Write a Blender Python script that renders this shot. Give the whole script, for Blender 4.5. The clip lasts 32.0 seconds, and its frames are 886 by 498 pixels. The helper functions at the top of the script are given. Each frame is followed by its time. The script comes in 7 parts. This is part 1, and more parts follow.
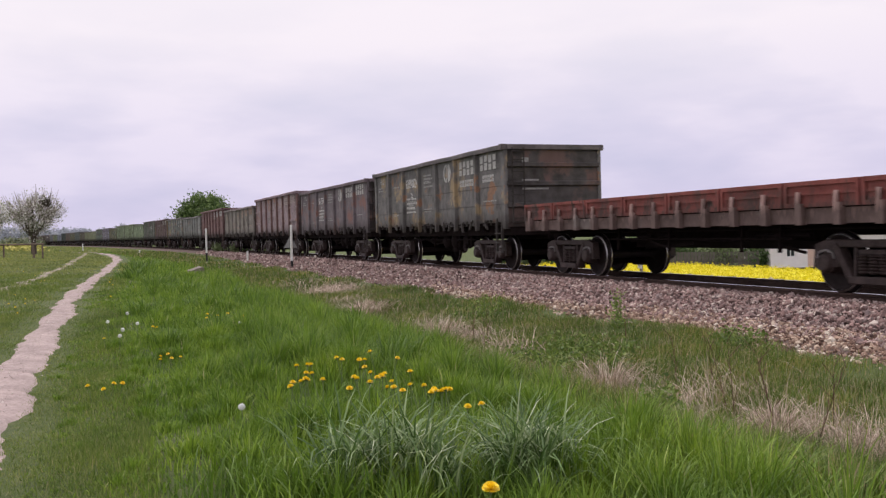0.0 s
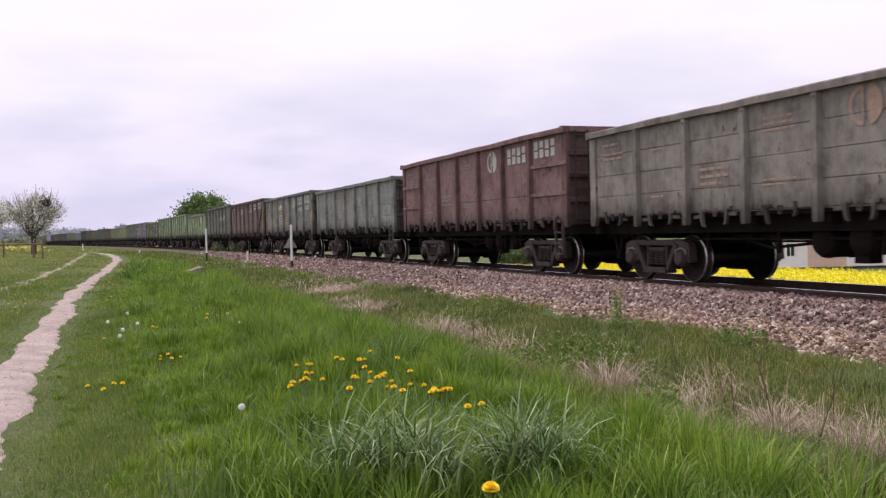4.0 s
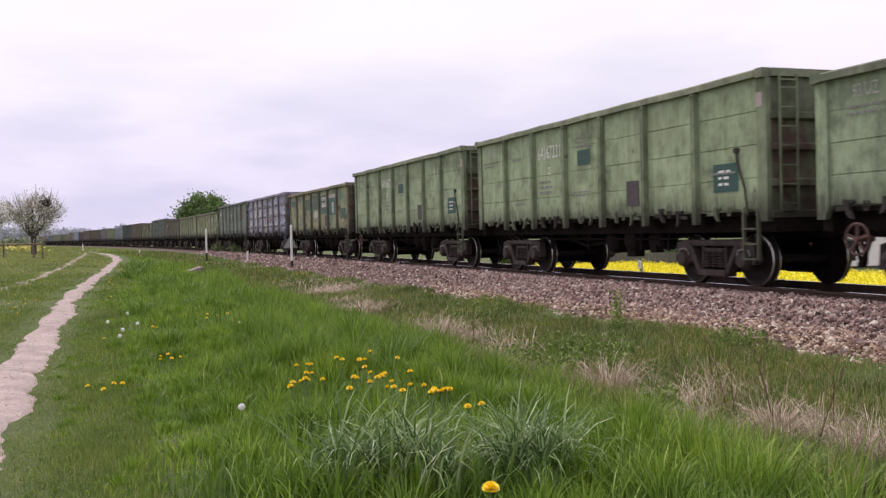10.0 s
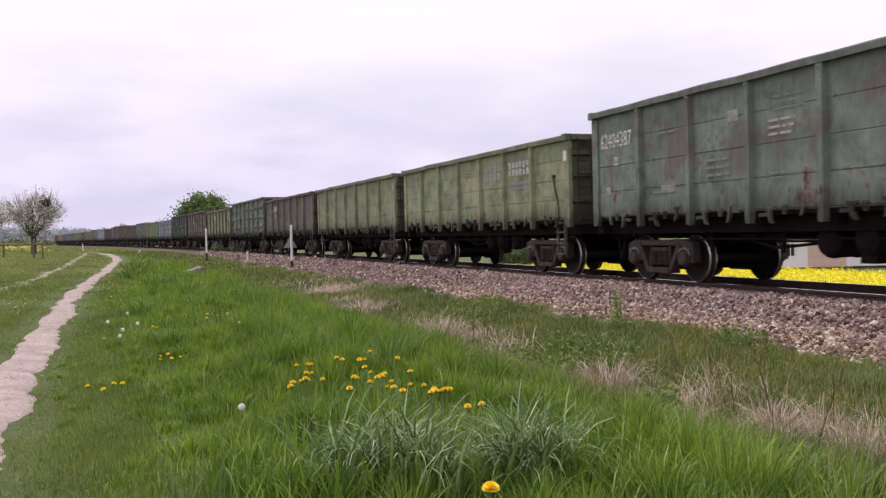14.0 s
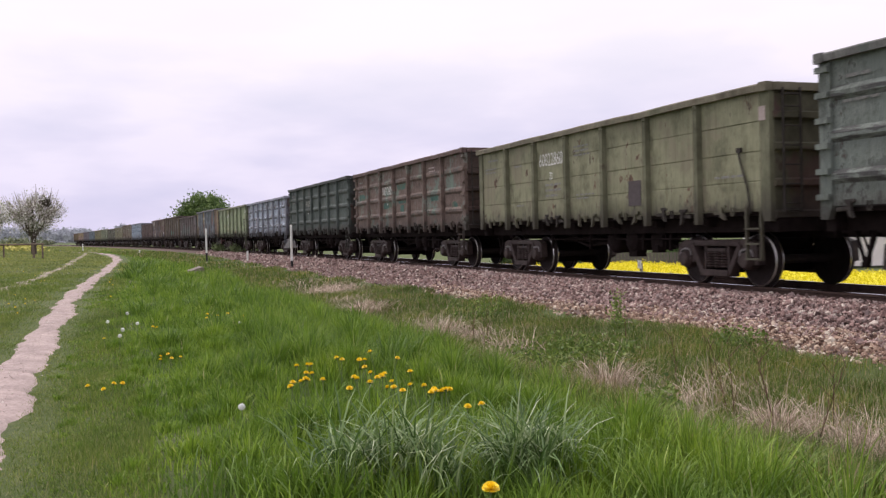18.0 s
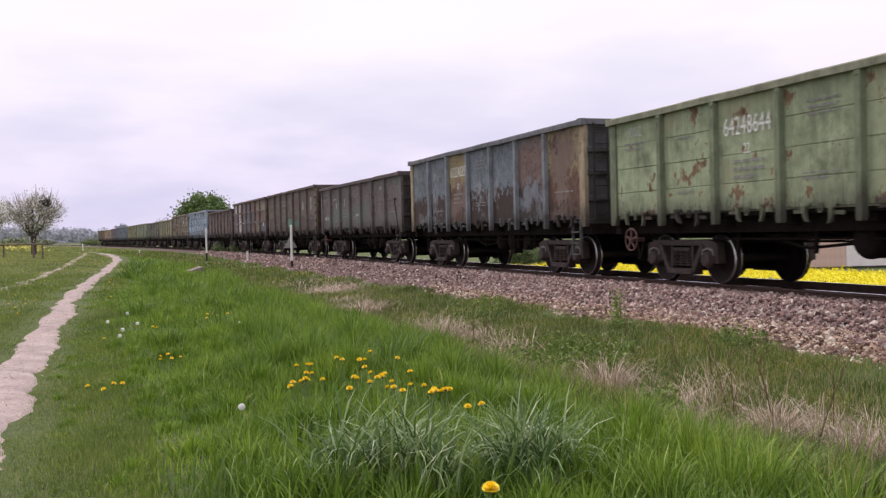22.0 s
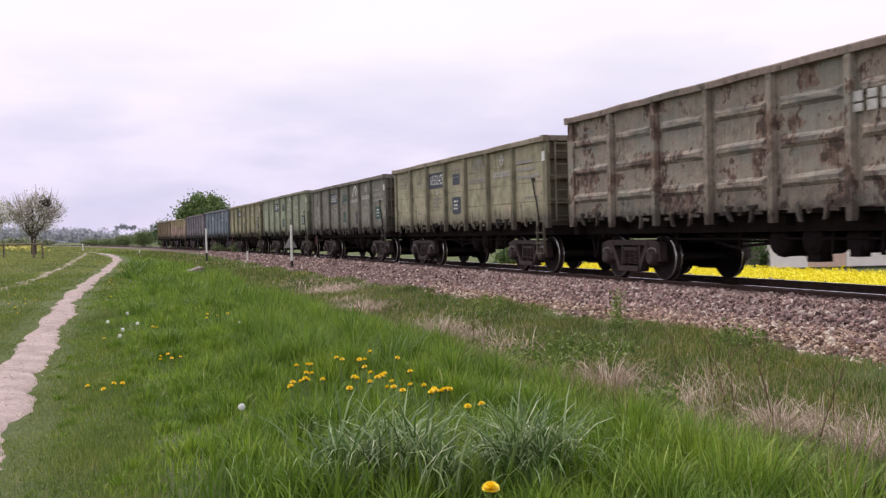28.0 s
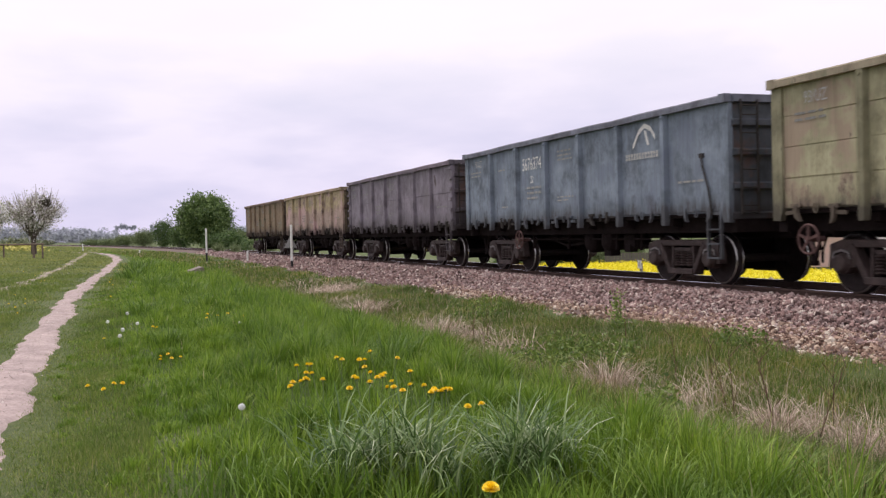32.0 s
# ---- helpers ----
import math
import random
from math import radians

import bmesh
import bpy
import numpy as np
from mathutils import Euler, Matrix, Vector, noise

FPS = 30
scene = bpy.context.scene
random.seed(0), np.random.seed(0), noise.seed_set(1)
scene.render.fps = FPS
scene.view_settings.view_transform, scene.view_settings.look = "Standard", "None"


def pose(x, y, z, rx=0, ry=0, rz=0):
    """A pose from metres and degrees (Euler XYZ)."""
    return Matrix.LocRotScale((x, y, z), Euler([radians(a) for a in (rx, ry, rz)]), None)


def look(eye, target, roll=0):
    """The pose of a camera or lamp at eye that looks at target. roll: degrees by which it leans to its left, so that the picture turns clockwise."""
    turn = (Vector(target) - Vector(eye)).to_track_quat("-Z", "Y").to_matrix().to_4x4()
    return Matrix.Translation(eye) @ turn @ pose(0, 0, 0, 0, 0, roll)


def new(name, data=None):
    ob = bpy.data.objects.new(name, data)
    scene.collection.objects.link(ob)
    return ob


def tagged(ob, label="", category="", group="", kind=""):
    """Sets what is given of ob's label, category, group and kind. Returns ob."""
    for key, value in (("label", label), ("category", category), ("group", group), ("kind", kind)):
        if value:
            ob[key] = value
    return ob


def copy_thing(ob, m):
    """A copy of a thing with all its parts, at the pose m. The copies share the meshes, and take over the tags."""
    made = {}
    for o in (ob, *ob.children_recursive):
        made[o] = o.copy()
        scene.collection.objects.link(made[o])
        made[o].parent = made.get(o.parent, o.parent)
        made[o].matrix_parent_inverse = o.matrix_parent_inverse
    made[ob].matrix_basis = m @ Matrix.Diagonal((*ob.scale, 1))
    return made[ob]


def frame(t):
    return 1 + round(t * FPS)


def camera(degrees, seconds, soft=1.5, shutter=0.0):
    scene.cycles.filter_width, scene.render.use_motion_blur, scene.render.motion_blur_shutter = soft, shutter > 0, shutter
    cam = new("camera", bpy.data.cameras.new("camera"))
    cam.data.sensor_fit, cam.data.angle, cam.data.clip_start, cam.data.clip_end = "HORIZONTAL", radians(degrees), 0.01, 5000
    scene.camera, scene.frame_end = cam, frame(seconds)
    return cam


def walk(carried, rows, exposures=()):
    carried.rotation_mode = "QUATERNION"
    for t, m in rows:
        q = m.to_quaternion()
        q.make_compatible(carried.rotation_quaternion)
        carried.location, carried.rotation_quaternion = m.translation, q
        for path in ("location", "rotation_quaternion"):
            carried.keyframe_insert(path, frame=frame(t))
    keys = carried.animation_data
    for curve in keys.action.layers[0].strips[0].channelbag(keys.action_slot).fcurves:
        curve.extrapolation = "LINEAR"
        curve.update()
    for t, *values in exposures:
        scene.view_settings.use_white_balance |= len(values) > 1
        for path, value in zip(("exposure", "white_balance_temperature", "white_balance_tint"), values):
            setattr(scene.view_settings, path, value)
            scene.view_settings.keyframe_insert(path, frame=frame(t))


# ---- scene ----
# The eye stands on a tripod beside a broad-gauge line; z = 0 is the top of the rails.
cam = camera(50.1, 32.0, soft=1.3, shutter=0.12)
EYE = Vector((0.0, -11.786, 1.105))
YAW, PITCH = radians(70.946), radians(-0.999)
AIM = EYE + Vector((-math.sin(YAW) * math.cos(PITCH), math.cos(YAW) * math.cos(PITCH), math.sin(PITCH)))
walk(cam, [(0.0, look(EYE, AIM, -1.4)), (32.0, look(EYE, AIM, -1.4))],
     [(0.0, -0.20, 6500, 13.5), (0.5, -0.10, 6500, 13.5), (1.0, -0.04, 6500, 13.5), (32.0, -0.04, 6500, 13.5)])

# ---- world, sun, exposure ----
SUN_EL, SUN_AZ = radians(62), radians(250)
world = bpy.data.worlds.new("overcast_sky")
scene.world = world
world.use_nodes = True
wn, wl = world.node_tree.nodes, world.node_tree.links
wn.clear()
w_out = wn.new("ShaderNodeOutputWorld")
w_bg = wn.new("ShaderNodeBackground")
w_sky = wn.new("ShaderNodeTexSky")
w_sky.sky_type, w_sky.sun_disc = "NISHITA", False
w_sky.sun_elevation, w_sky.sun_rotation = SUN_EL, SUN_AZ
w_dim = wn.new("ShaderNodeVectorMath")
w_dim.operation = "SCALE"
w_dim.inputs["Scale"].default_value = 0.10
w_co = wn.new("ShaderNodeTexCoord")
w_map = wn.new("ShaderNodeMapping")
w_map.inputs["Scale"].default_value = (1.0, 1.0, 3.6)
w_n = wn.new("ShaderNodeTexNoise")
w_n.inputs["Scale"].default_value, w_n.inputs["Detail"].default_value, w_n.inputs["Roughness"].default_value = 5.0, 4.0, 0.48
w_r = wn.new("ShaderNodeValToRGB")
w_r.color_ramp.elements[0].position, w_r.color_ramp.elements[0].color = 0.30, (0.86, 0.83, 0.96, 1)
w_r.color_ramp.elements[1].position, w_r.color_ramp.elements[1].color = 0.60, (1.12, 1.03, 1.10, 1)
w_e = w_r.color_ramp.elements.new(0.46)
w_e.color = (0.97, 0.91, 1.02, 1)
w_mix = wn.new("ShaderNodeMixRGB")
w_mix.inputs["Fac"].default_value = 0.9
wl.new(w_co.outputs["Generated"], w_map.inputs["Vector"])
wl.new(w_map.outputs["Vector"], w_n.inputs["Vector"])
wl.new(w_n.outputs["Fac"], w_r.inputs["Fac"])
wl.new(w_sky.outputs["Color"], w_dim.inputs[0])
wl.new(w_dim.outputs["Vector"], w_mix.inputs["Color1"])
wl.new(w_r.outputs["Color"], w_mix.inputs["Color2"])
w_sep = wn.new("ShaderNodeSeparateXYZ")
wl.new(w_co.outputs["Generated"], w_sep.inputs[0])
w_grad = wn.new("ShaderNodeValToRGB")
w_grad.color_ramp.elements[0].position, w_grad.color_ramp.elements[0].color = 0.0, (0.77, 0.785, 0.945, 1)
w_grad.color_ramp.elements[1].position, w_grad.color_ramp.elements[1].color = 0.20, (1, 1, 1, 1)
wl.new(w_sep.outputs["Z"], w_grad.inputs["Fac"])
w_mul = wn.new("ShaderNodeMixRGB")
w_mul.blend_type = "MULTIPLY"
w_mul.inputs["Fac"].default_value = 1.0
w_high = wn.new("ShaderNodeMapRange")
w_high.inputs["From Min"].default_value, w_high.inputs["From Max"].default_value = 0.10, 0.24
w_high.inputs["To Max"].default_value = 0.85
wl.new(w_sep.outputs["Z"], w_high.inputs["Value"])
w_veil = wn.new("ShaderNodeMixRGB")
w_veil.inputs["Color2"].default_value = (1.08, 1.03, 1.08, 1)
wl.new(w_high.outputs[0], w_veil.inputs["Fac"])
wl.new(w_mix.outputs["Color"], w_veil.inputs["Color1"])
wl.new(w_veil.outputs["Color"], w_mul.inputs["Color1"])
wl.new(w_grad.outputs["Color"], w_mul.inputs["Color2"])
wl.new(w_mul.outputs["Color"], w_bg.inputs["Color"])
w_bg.inputs["Strength"].default_value = 1.0
wl.new(w_bg.outputs["Background"], w_out.inputs["Surface"])
sun = new("sun", bpy.data.lights.new("sun", "SUN"))
sun.data.energy, sun.data.angle, sun.data.color = 2.3, radians(14), (1.0, 0.95, 0.88)
# from behind the eye's left shoulder, high
sun.matrix_world = look((0, 0, 50), Vector((0, 0, 50)) - Vector((math.cos(SUN_EL) * -0.9, math.cos(SUN_EL) * -0.43, math.sin(SUN_EL))))
scene.view_settings.exposure = 0.0

# ---- the line's plan: distance s back along the track, curving gently towards the eye's side ----
BEND_S = (0, 40, 80, 120, 180, 260, 400, 600)
BEND_K = (-0.000675, -0.00054, -0.000505, -0.000568, -0.00037, -0.000262, -0.00026, -0.00026)
ARC = np.arange(-200.0, 1400.0, 1.0)
_th = np.cumsum(np.where(ARC < 0, BEND_K[0] * np.clip(1 + ARC / 60, 0, 1), np.interp(ARC, BEND_S, BEND_K)))
_i0 = int(np.searchsorted(ARC, 0))
_th -= _th[_i0]
_x, _y = np.cumsum(-np.cos(_th)), np.cumsum(np.sin(_th))
_x -= _x[_i0]
_y -= _y[_i0]


def on_line(s, lat=0.0):
    """The place at distance s along the line and lat metres across it (+: beyond it), and the heading."""
    t = np.interp(s, ARC, _th)
    return np.interp(s, ARC, _x) + lat * np.sin(t), np.interp(s, ARC, _y) + lat * np.cos(t), t


def line_y(x):
    """The line's y at a given x."""
    return np.interp(-np.asarray(x), -_x, _y)


def step(a, b, v):
    t = np.clip((np.asarray(v, float) - a) / (b - a), 0, 1)
    return t * t * (3 - 2 * t)


def ground_z(x, y):
    """Height of the ground: verge with a cart track, ditch, low bank, the land beyond falling away."""
    x, y = np.asarray(x, float), np.asarray(y, float)
    lat = y - line_y(x)
    near = np.interp(lat, (-300, -40, -17, -14.5, -10.2, -9.3, -8.7, -7.2, -6.4, -4.4, -3.4, 3.4, 5.0, 8.0, 15, 26, 300),
                     (0.6, 0.35, 0.12, 0.0, -0.02, -0.04, -0.14, -0.74, -0.74, -0.60, -0.52, -0.58, -1.3, -2.2, -2.4, -2.5, -2.6))
    far = np.interp(lat, (-300, -20, -15, -10, 60, 300), (0.9, 0.32, -0.02, -0.25, -0.45, -0.3))
    d = step(-35, -95, x) * (1 - step(0, 4, lat)) + step(-100, -170, x) * step(0, 4, lat)
    z = near * (1 - d) + far * d
    z = z + 0.025 * np.sin(x * 0.9 + lat * 1.7) + 0.02 * np.sin(x * 2.3 - lat * 1.1)
    return z


# ---- materials ----
def lin(r, g, b, gain=1.0):
    out = []
    for v in (r, g, b):
        v /= 255.0
        out.append(min(0.9, gain * (v / 12.92 if v <= 0.04045 else ((v + 0.055) / 1.055) ** 2.4)))
    return (*out, 1.0)


def shader(name):
    m = bpy.data.materials.new(name)
    m.use_nodes = True
    return m, m.node_tree.nodes, m.node_tree.links, m.node_tree.nodes["Principled BSDF"]


def add(nodes, kind, **values):
    n = nodes.new(kind)
    for k, v in values.items():
        n.inputs[k.replace("_", " ")].default_value = v
    return n


def ramp(nodes, links, source, stops):
    r = nodes.new("ShaderNodeValToRGB")
    e = r.color_ramp.elements
    e[0].position, e[0].color = stops[0]
    e[1].position, e[1].color = stops[-1]
    for p, c in stops[1:-1]:
        x = e.new(p)
        x.color = c
    links.new(source, r.inputs["Fac"])
    return r.outputs["Color"]


def mixed(nodes, links, fac, a, b, how="MIX"):
    m = nodes.new("ShaderNodeMixRGB")
    m.blend_type = how
    for sock, v in (("Fac", fac), ("Color1", a), ("Color2", b)):
        if isinstance(v, (int, float, tuple)):
            m.inputs[sock].default_value = v
        else:
            links.new(v, m.inputs[sock])
    return m.outputs["Color"]


def bumped(nodes, links, height, bsdf, strength=0.3, distance=0.02):
    b = add(nodes, "ShaderNodeBump", Strength=strength, Distance=distance)
    links.new(height, b.inputs["Height"])
    links.new(b.outputs["Normal"], bsdf.inputs["Normal"])


def mat_plain(name, color, rough=0.7, metal=0.0, vary=0.35, scale=6.0, bump=0.2, spec=0.35):
    """A surface of one colour with two scales of mottling and a fine relief."""
    m, n, l, p = shader(name)
    co = n.new("ShaderNodeTexCoord").outputs["Object"]
    a = add(n, "ShaderNodeTexNoise", Scale=scale, Detail=6.0, Roughness=0.6)
    b = add(n, "ShaderNodeTexNoise", Scale=scale * 9, Detail=4.0)
    l.new(co, a.inputs["Vector"])
    l.new(co, b.inputs["Vector"])
    dark = tuple(c * (1 - vary) for c in color[:3]) + (1,)
    light = tuple(min(0.95, c * (1 + vary)) for c in color[:3]) + (1,)
    c1 = ramp(n, l, a.outputs["Fac"], [(0.3, dark), (0.7, light)])
    c2 = mixed(n, l, 0.35, c1, ramp(n, l, b.outputs["Fac"], [(0.3, dark), (0.7, light)]))
    l.new(c2, p.inputs["Base Color"])
    p.inputs["Roughness"].default_value, p.inputs["Metallic"].default_value = rough, metal
    p.inputs["Specular IOR Level"].default_value = spec
    if bump:
        bumped(n, l, b.outputs["Fac"], p, bump, 0.01)
    return m


def mat_islands(name, stops, rough=0.8, trans=0.0, mottle=0.0, patchy=0.0):
    """Loose pieces in one mesh: each one takes its own colour from the stops."""
    m, n, l, p = shader(name)
    g = n.new("ShaderNodeNewGeometry")
    c = ramp(n, l, g.outputs["Random Per Island"], stops)
    if mottle:
        t = add(n, "ShaderNodeTexNoise", Scale=mottle, Detail=4.0)
        l.new(n.new("ShaderNodeTexCoord").outputs["Object"], t.inputs["Vector"])
        c = mixed(n, l, 0.55, c, ramp(n, l, t.outputs["Fac"], [(0.3, (0.35, 0.35, 0.35, 1)), (0.7, (1.0, 1.0, 1.0, 1))]), "MULTIPLY")
    if patchy:
        t = add(n, "ShaderNodeTexNoise", Scale=patchy, Detail=3.0, Roughness=0.6)
        l.new(n.new("ShaderNodeTexCoord").outputs["Object"], t.inputs["Vector"])
        c = mixed(n, l, 0.8, c, ramp(n, l, t.outputs["Fac"], [(0.32, (0.50, 0.60, 0.55, 1)), (0.52, (1, 1, 1, 1)), (0.7, (1.35, 1.22, 0.95, 1))]), "MULTIPLY")
    l.new(c, p.inputs["Base Color"])
    p.inputs["Roughness"].default_value = rough
    if trans:
        out = n["Material Output"]
        t = n.new("ShaderNodeBsdfTranslucent")
        l.new(c, t.inputs["Color"])
        s = n.new("ShaderNodeMixShader")
        s.inputs["Fac"].default_value = trans
        l.new(p.outputs["BSDF"], s.inputs[1])
        l.new(t.outputs["BSDF"], s.inputs[2])
        l.new(s.outputs["Shader"], out.inputs["Surface"])
    return m


def mat_paint(name, base, rust=0.35, second=None, amount=0.0, seed=0.0, split=None, space=None, dents=0.0, third=None, scrape=0.0):
    """Weathered wagon paint: faded and streaked, rust breaking through, patches of other paint, ore dust
    splashed up the lower edge. split: (height, colour) of a differently painted lower part. space: the wagon."""
    m, n, l, p = shader(name)
    tc = n.new("ShaderNodeTexCoord")
    tc.object = space
    co = tc.outputs["Object"]
    va = add(n, "ShaderNodeVectorMath")
    l.new(co, va.inputs[0])
    va.inputs[1].default_value = (seed * 7.3, 0, seed * 1.1)
    co2 = va.outputs[0]
    sep = n.new("ShaderNodeSeparateXYZ")
    l.new(co, sep.inputs[0])
    big = add(n, "ShaderNodeTexNoise", Scale=0.75, Detail=4.0, Roughness=0.55)
    big2 = add(n, "ShaderNodeTexNoise", Scale=1.4, Detail=5.0, Roughness=0.62)
    mid = add(n, "ShaderNodeTexNoise", Scale=3.1 if rust < 0.33 else 5.5, Detail=7.0, Roughness=0.62)
    fine = add(n, "ShaderNodeTexNoise", Scale=34.0, Detail=5.0)
    st = add(n, "ShaderNodeTexNoise", Scale=4.2, Detail=4.0, Roughness=0.55)
    mp = add(n, "ShaderNodeMapping", Scale=(1.7, 1.0, 0.17))
    off = add(n, "ShaderNodeVectorMath")
    off.inputs[1].default_value = (31.7, 4.1, 9.3)
    l.new(co2, off.inputs[0])
    l.new(co2, mp.inputs["Vector"])
    l.new(mp.outputs[0], st.inputs["Vector"])
    l.new(off.outputs[0], big2.inputs["Vector"])
    for t in (big, mid, fine):
        l.new(co2, t.inputs["Vector"])
    dark = tuple(c * 0.66 for c in base[:3]) + (1,)
    pale = tuple(min(0.9, c * 1.25 + 0.012) for c in base[:3]) + (1,)
    c = ramp(n, l, mixed(n, l, 0.5, mid.outputs["Fac"], big2.outputs["Fac"]), [(0.36, dark), (0.5, base), (0.64, pale)])
    if split:
        wob = n.new("ShaderNodeMath")
        wob.operation = "MULTIPLY_ADD"
        wob.inputs[1].default_value = 1.3
        l.new(mid.outputs["Fac"], wob.inputs[0])
        l.new(sep.outputs["Z"], wob.inputs[2])
        mr = add(n, "ShaderNodeMapRange")
        mr.inputs["From Min"].default_value, mr.inputs["From Max"].default_value = split[0] + 0.55, split[0] + 0.75
        mr.inputs["To Min"].default_value, mr.inputs["To Max"].default_value = 1.0, 0.0
        l.new(wob.outputs[0], mr.inputs["Value"])
        c = mixed(n, l, mr.outputs[0], c, split[1])
    if second is not None and amount > 0:
        edge = mixed(n, l, 0.3, big.outputs["Fac"], mid.outputs["Fac"])
        k = ramp(n, l, edge, [(0.60 - amount * 0.2, (0, 0, 0, 1)), (0.66 - amount * 0.2, (1, 1, 1, 1))])
        c = mixed(n, l, k, c, second)
    if third is not None:
        k = ramp(n, l, mixed(n, l, 0.25, big2.outputs["Fac"], mid.outputs["Fac"]), [(third[1], (0, 0, 0, 1)), (third[1] + 0.035, (1, 1, 1, 1))])
        c = mixed(n, l, k, c, third[0])
    # large soft stains, then faint vertical streaks of dirt
    c = mixed(n, l, 0.55, c, ramp(n, l, mixed(n, l, 0.35, big.outputs["Fac"], mid.outputs["Fac"]), [(0.36, (0.55, 0.52, 0.50, 1)), (0.47, (1, 1, 1, 1)), (0.62, (1.12, 1.12, 1.12, 1))]), "MULTIPLY")
    c = mixed(n, l, 0.32, c, ramp(n, l, st.outputs["Fac"], [(0.34, (0.50, 0.47, 0.45, 1)), (0.6, (1, 1, 1, 1))]), "MULTIPLY")
    # rust
    rmix = mixed(n, l, 0.45, mixed(n, l, 0.4, mid.outputs["Fac"], st.outputs["Fac"]), big2.outputs["Fac"])
    k = ramp(n, l, rmix, [(0.625 - 0.17 * rust, (0, 0, 0, 1)), (0.675 - 0.17 * rust, (0.85, 0.85, 0.85, 1))])
    rc = ramp(n, l, fine.outputs["Fac"], [(0.3, (0.040, 0.029, 0.024, 1)), (0.7, (0.088, 0.060, 0.048, 1))])
    c = mixed(n, l, k, c, rc)
    if scrape:
        mp2 = add(n, "ShaderNodeMapping", Scale=(0.9, 1.0, 5.5))
        sc = add(n, "ShaderNodeTexNoise", Scale=2.0, Detail=3.5, Roughness=0.5)
        l.new(co2, mp2.inputs["Vector"])
        l.new(mp2.outputs[0], sc.inputs["Vector"])
        c = mixed(n, l, ramp(n, l, sc.outputs["Fac"], [(0.46, (0, 0, 0, 1)), (0.56, (scrape, scrape, scrape, 1))]), c, (0.060, 0.059, 0.060, 1))
    # dust caked round the hatches, ragged at its upper edge
    wob = n.new("ShaderNodeMath")
    wob.operation = "MULTIPLY_ADD"
    wob.inputs[1].default_value = -1.9
    l.new(mixed(n, l, 0.45, mid.outputs["Fac"], st.outputs["Fac"]), wob.inputs[0])
    l.new(sep.outputs["Z"], wob.inputs[2])
    mr = add(n, "ShaderNodeMapRange")
    mr.inputs["From Min"].default_value, mr.inputs["From Max"].default_value = 0.36, 0.76
    mr.inputs["To Min"].default_value, mr.inputs["To Max"].default_value = 0.78, 0.0
    l.new(wob.outputs[0], mr.inputs["Value"])
    c = mixed(n, l, mr.outputs[0], c, (0.040, 0.034, 0.031, 1))
    l.new(c, p.inputs["Base Color"])
    p.inputs["Roughness"].default_value = 0.7
    p.inputs["Specular IOR Level"].default_value = 0.2
    hsum = mixed(n, l, 0.35, mid.outputs["Fac"], fine.outputs["Fac"])
    b1 = add(n, "ShaderNodeBump", Strength=0.16, Distance=0.012)
    l.new(hsum, b1.inputs["Height"])
    b2 = add(n, "ShaderNodeBump", Strength=0.25 + dents * 0.8, Distance=0.05 + 0.10 * dents)
    l.new(big2.outputs["Fac"], b2.inputs["Height"])
    l.new(b1.outputs["Normal"], b2.inputs["Normal"])
    l.new(b2.outputs["Normal"], p.inputs["Normal"])
    return m


# near-black steel: the shade under the wagons is put into its colour
M_STEEL = mat_plain("dirty_shade_dark_steel", (0.014, 0.010, 0.010, 1), 0.85, 0.0, 0.5, 5.0, 0.2, 0.06)
M_BOGIE = mat_plain("greasy_brown_bogie_steel", (0.050, 0.036, 0.034, 1), 0.55, 0.0, 0.6, 7.0, 0.4, 0.2)
M_WHEEL = mat_plain("dark_wheel_steel", (0.026, 0.019, 0.019, 1), 0.7, 0.0, 0.4, 6.0, 0.2, 0.12)
M_LIP = mat_plain("axle_box_lip_glint", (0.20, 0.18, 0.18, 1), 0.35, 0.6, 0.4, 12.0, 0.1, 0.4)
M_TREAD = mat_plain("polished_tread_steel", (0.55, 0.53, 0.53, 1), 0.3, 1.0, 0.1, 20.0, 0.05)
M_RAILSIDE = mat_plain("rusty_rail_web", (0.078, 0.052, 0.044, 1), 0.85, 0.0, 0.4, 8.0, 0.2, 0.15)
M_RAILTOP = mat_plain("worn_rail_head", (0.74, 0.73, 0.74, 1), 0.14, 1.0, 0.1, 10.0, 0.05)
M_CONCRETE = mat_plain("concrete", (0.30, 0.28, 0.26, 1), 0.9, 0.0, 0.3, 9.0)
M_WHITE = mat_plain("white_mark_paint", (0.70, 0.70, 0.68, 1), 0.8, 0.0, 0.22, 14.0, 0.1)
M_FADED = mat_plain("faded_orange_mark_paint", (0.36, 0.255, 0.205, 1), 0.85, 0.0, 0.3, 14.0, 0.1)
M_DIM = mat_plain("dirty_white_mark_paint", (0.30, 0.30, 0.285, 1), 0.85, 0.0, 0.45, 14.0, 0.1)
M_BLACKPLATE = mat_plain("dark_stencil_patch", (0.035, 0.037, 0.045, 1), 0.7, 0.0, 0.3, 10.0, 0.1)
M_TEALPLATE = mat_plain("teal_stencil_patch", (0.040, 0.088, 0.078, 1), 0.7, 0.0, 0.3, 10.0, 0.1)
M_POSTWHITE = mat_plain("white_post_paint", (0.78, 0.78, 0.76, 1), 0.6, 0.0, 0.12, 5.0, 0.1)
M_POSTBLACK = mat_plain("black_post_paint", (0.02, 0.02, 0.022, 1), 0.6, 0.0, 0.3, 5.0, 0.1)
M_SIGNGREY = mat_plain("grey_sign_back", (0.30, 0.30, 0.30, 1), 0.5, 0.3, 0.15, 5.0, 0.1)
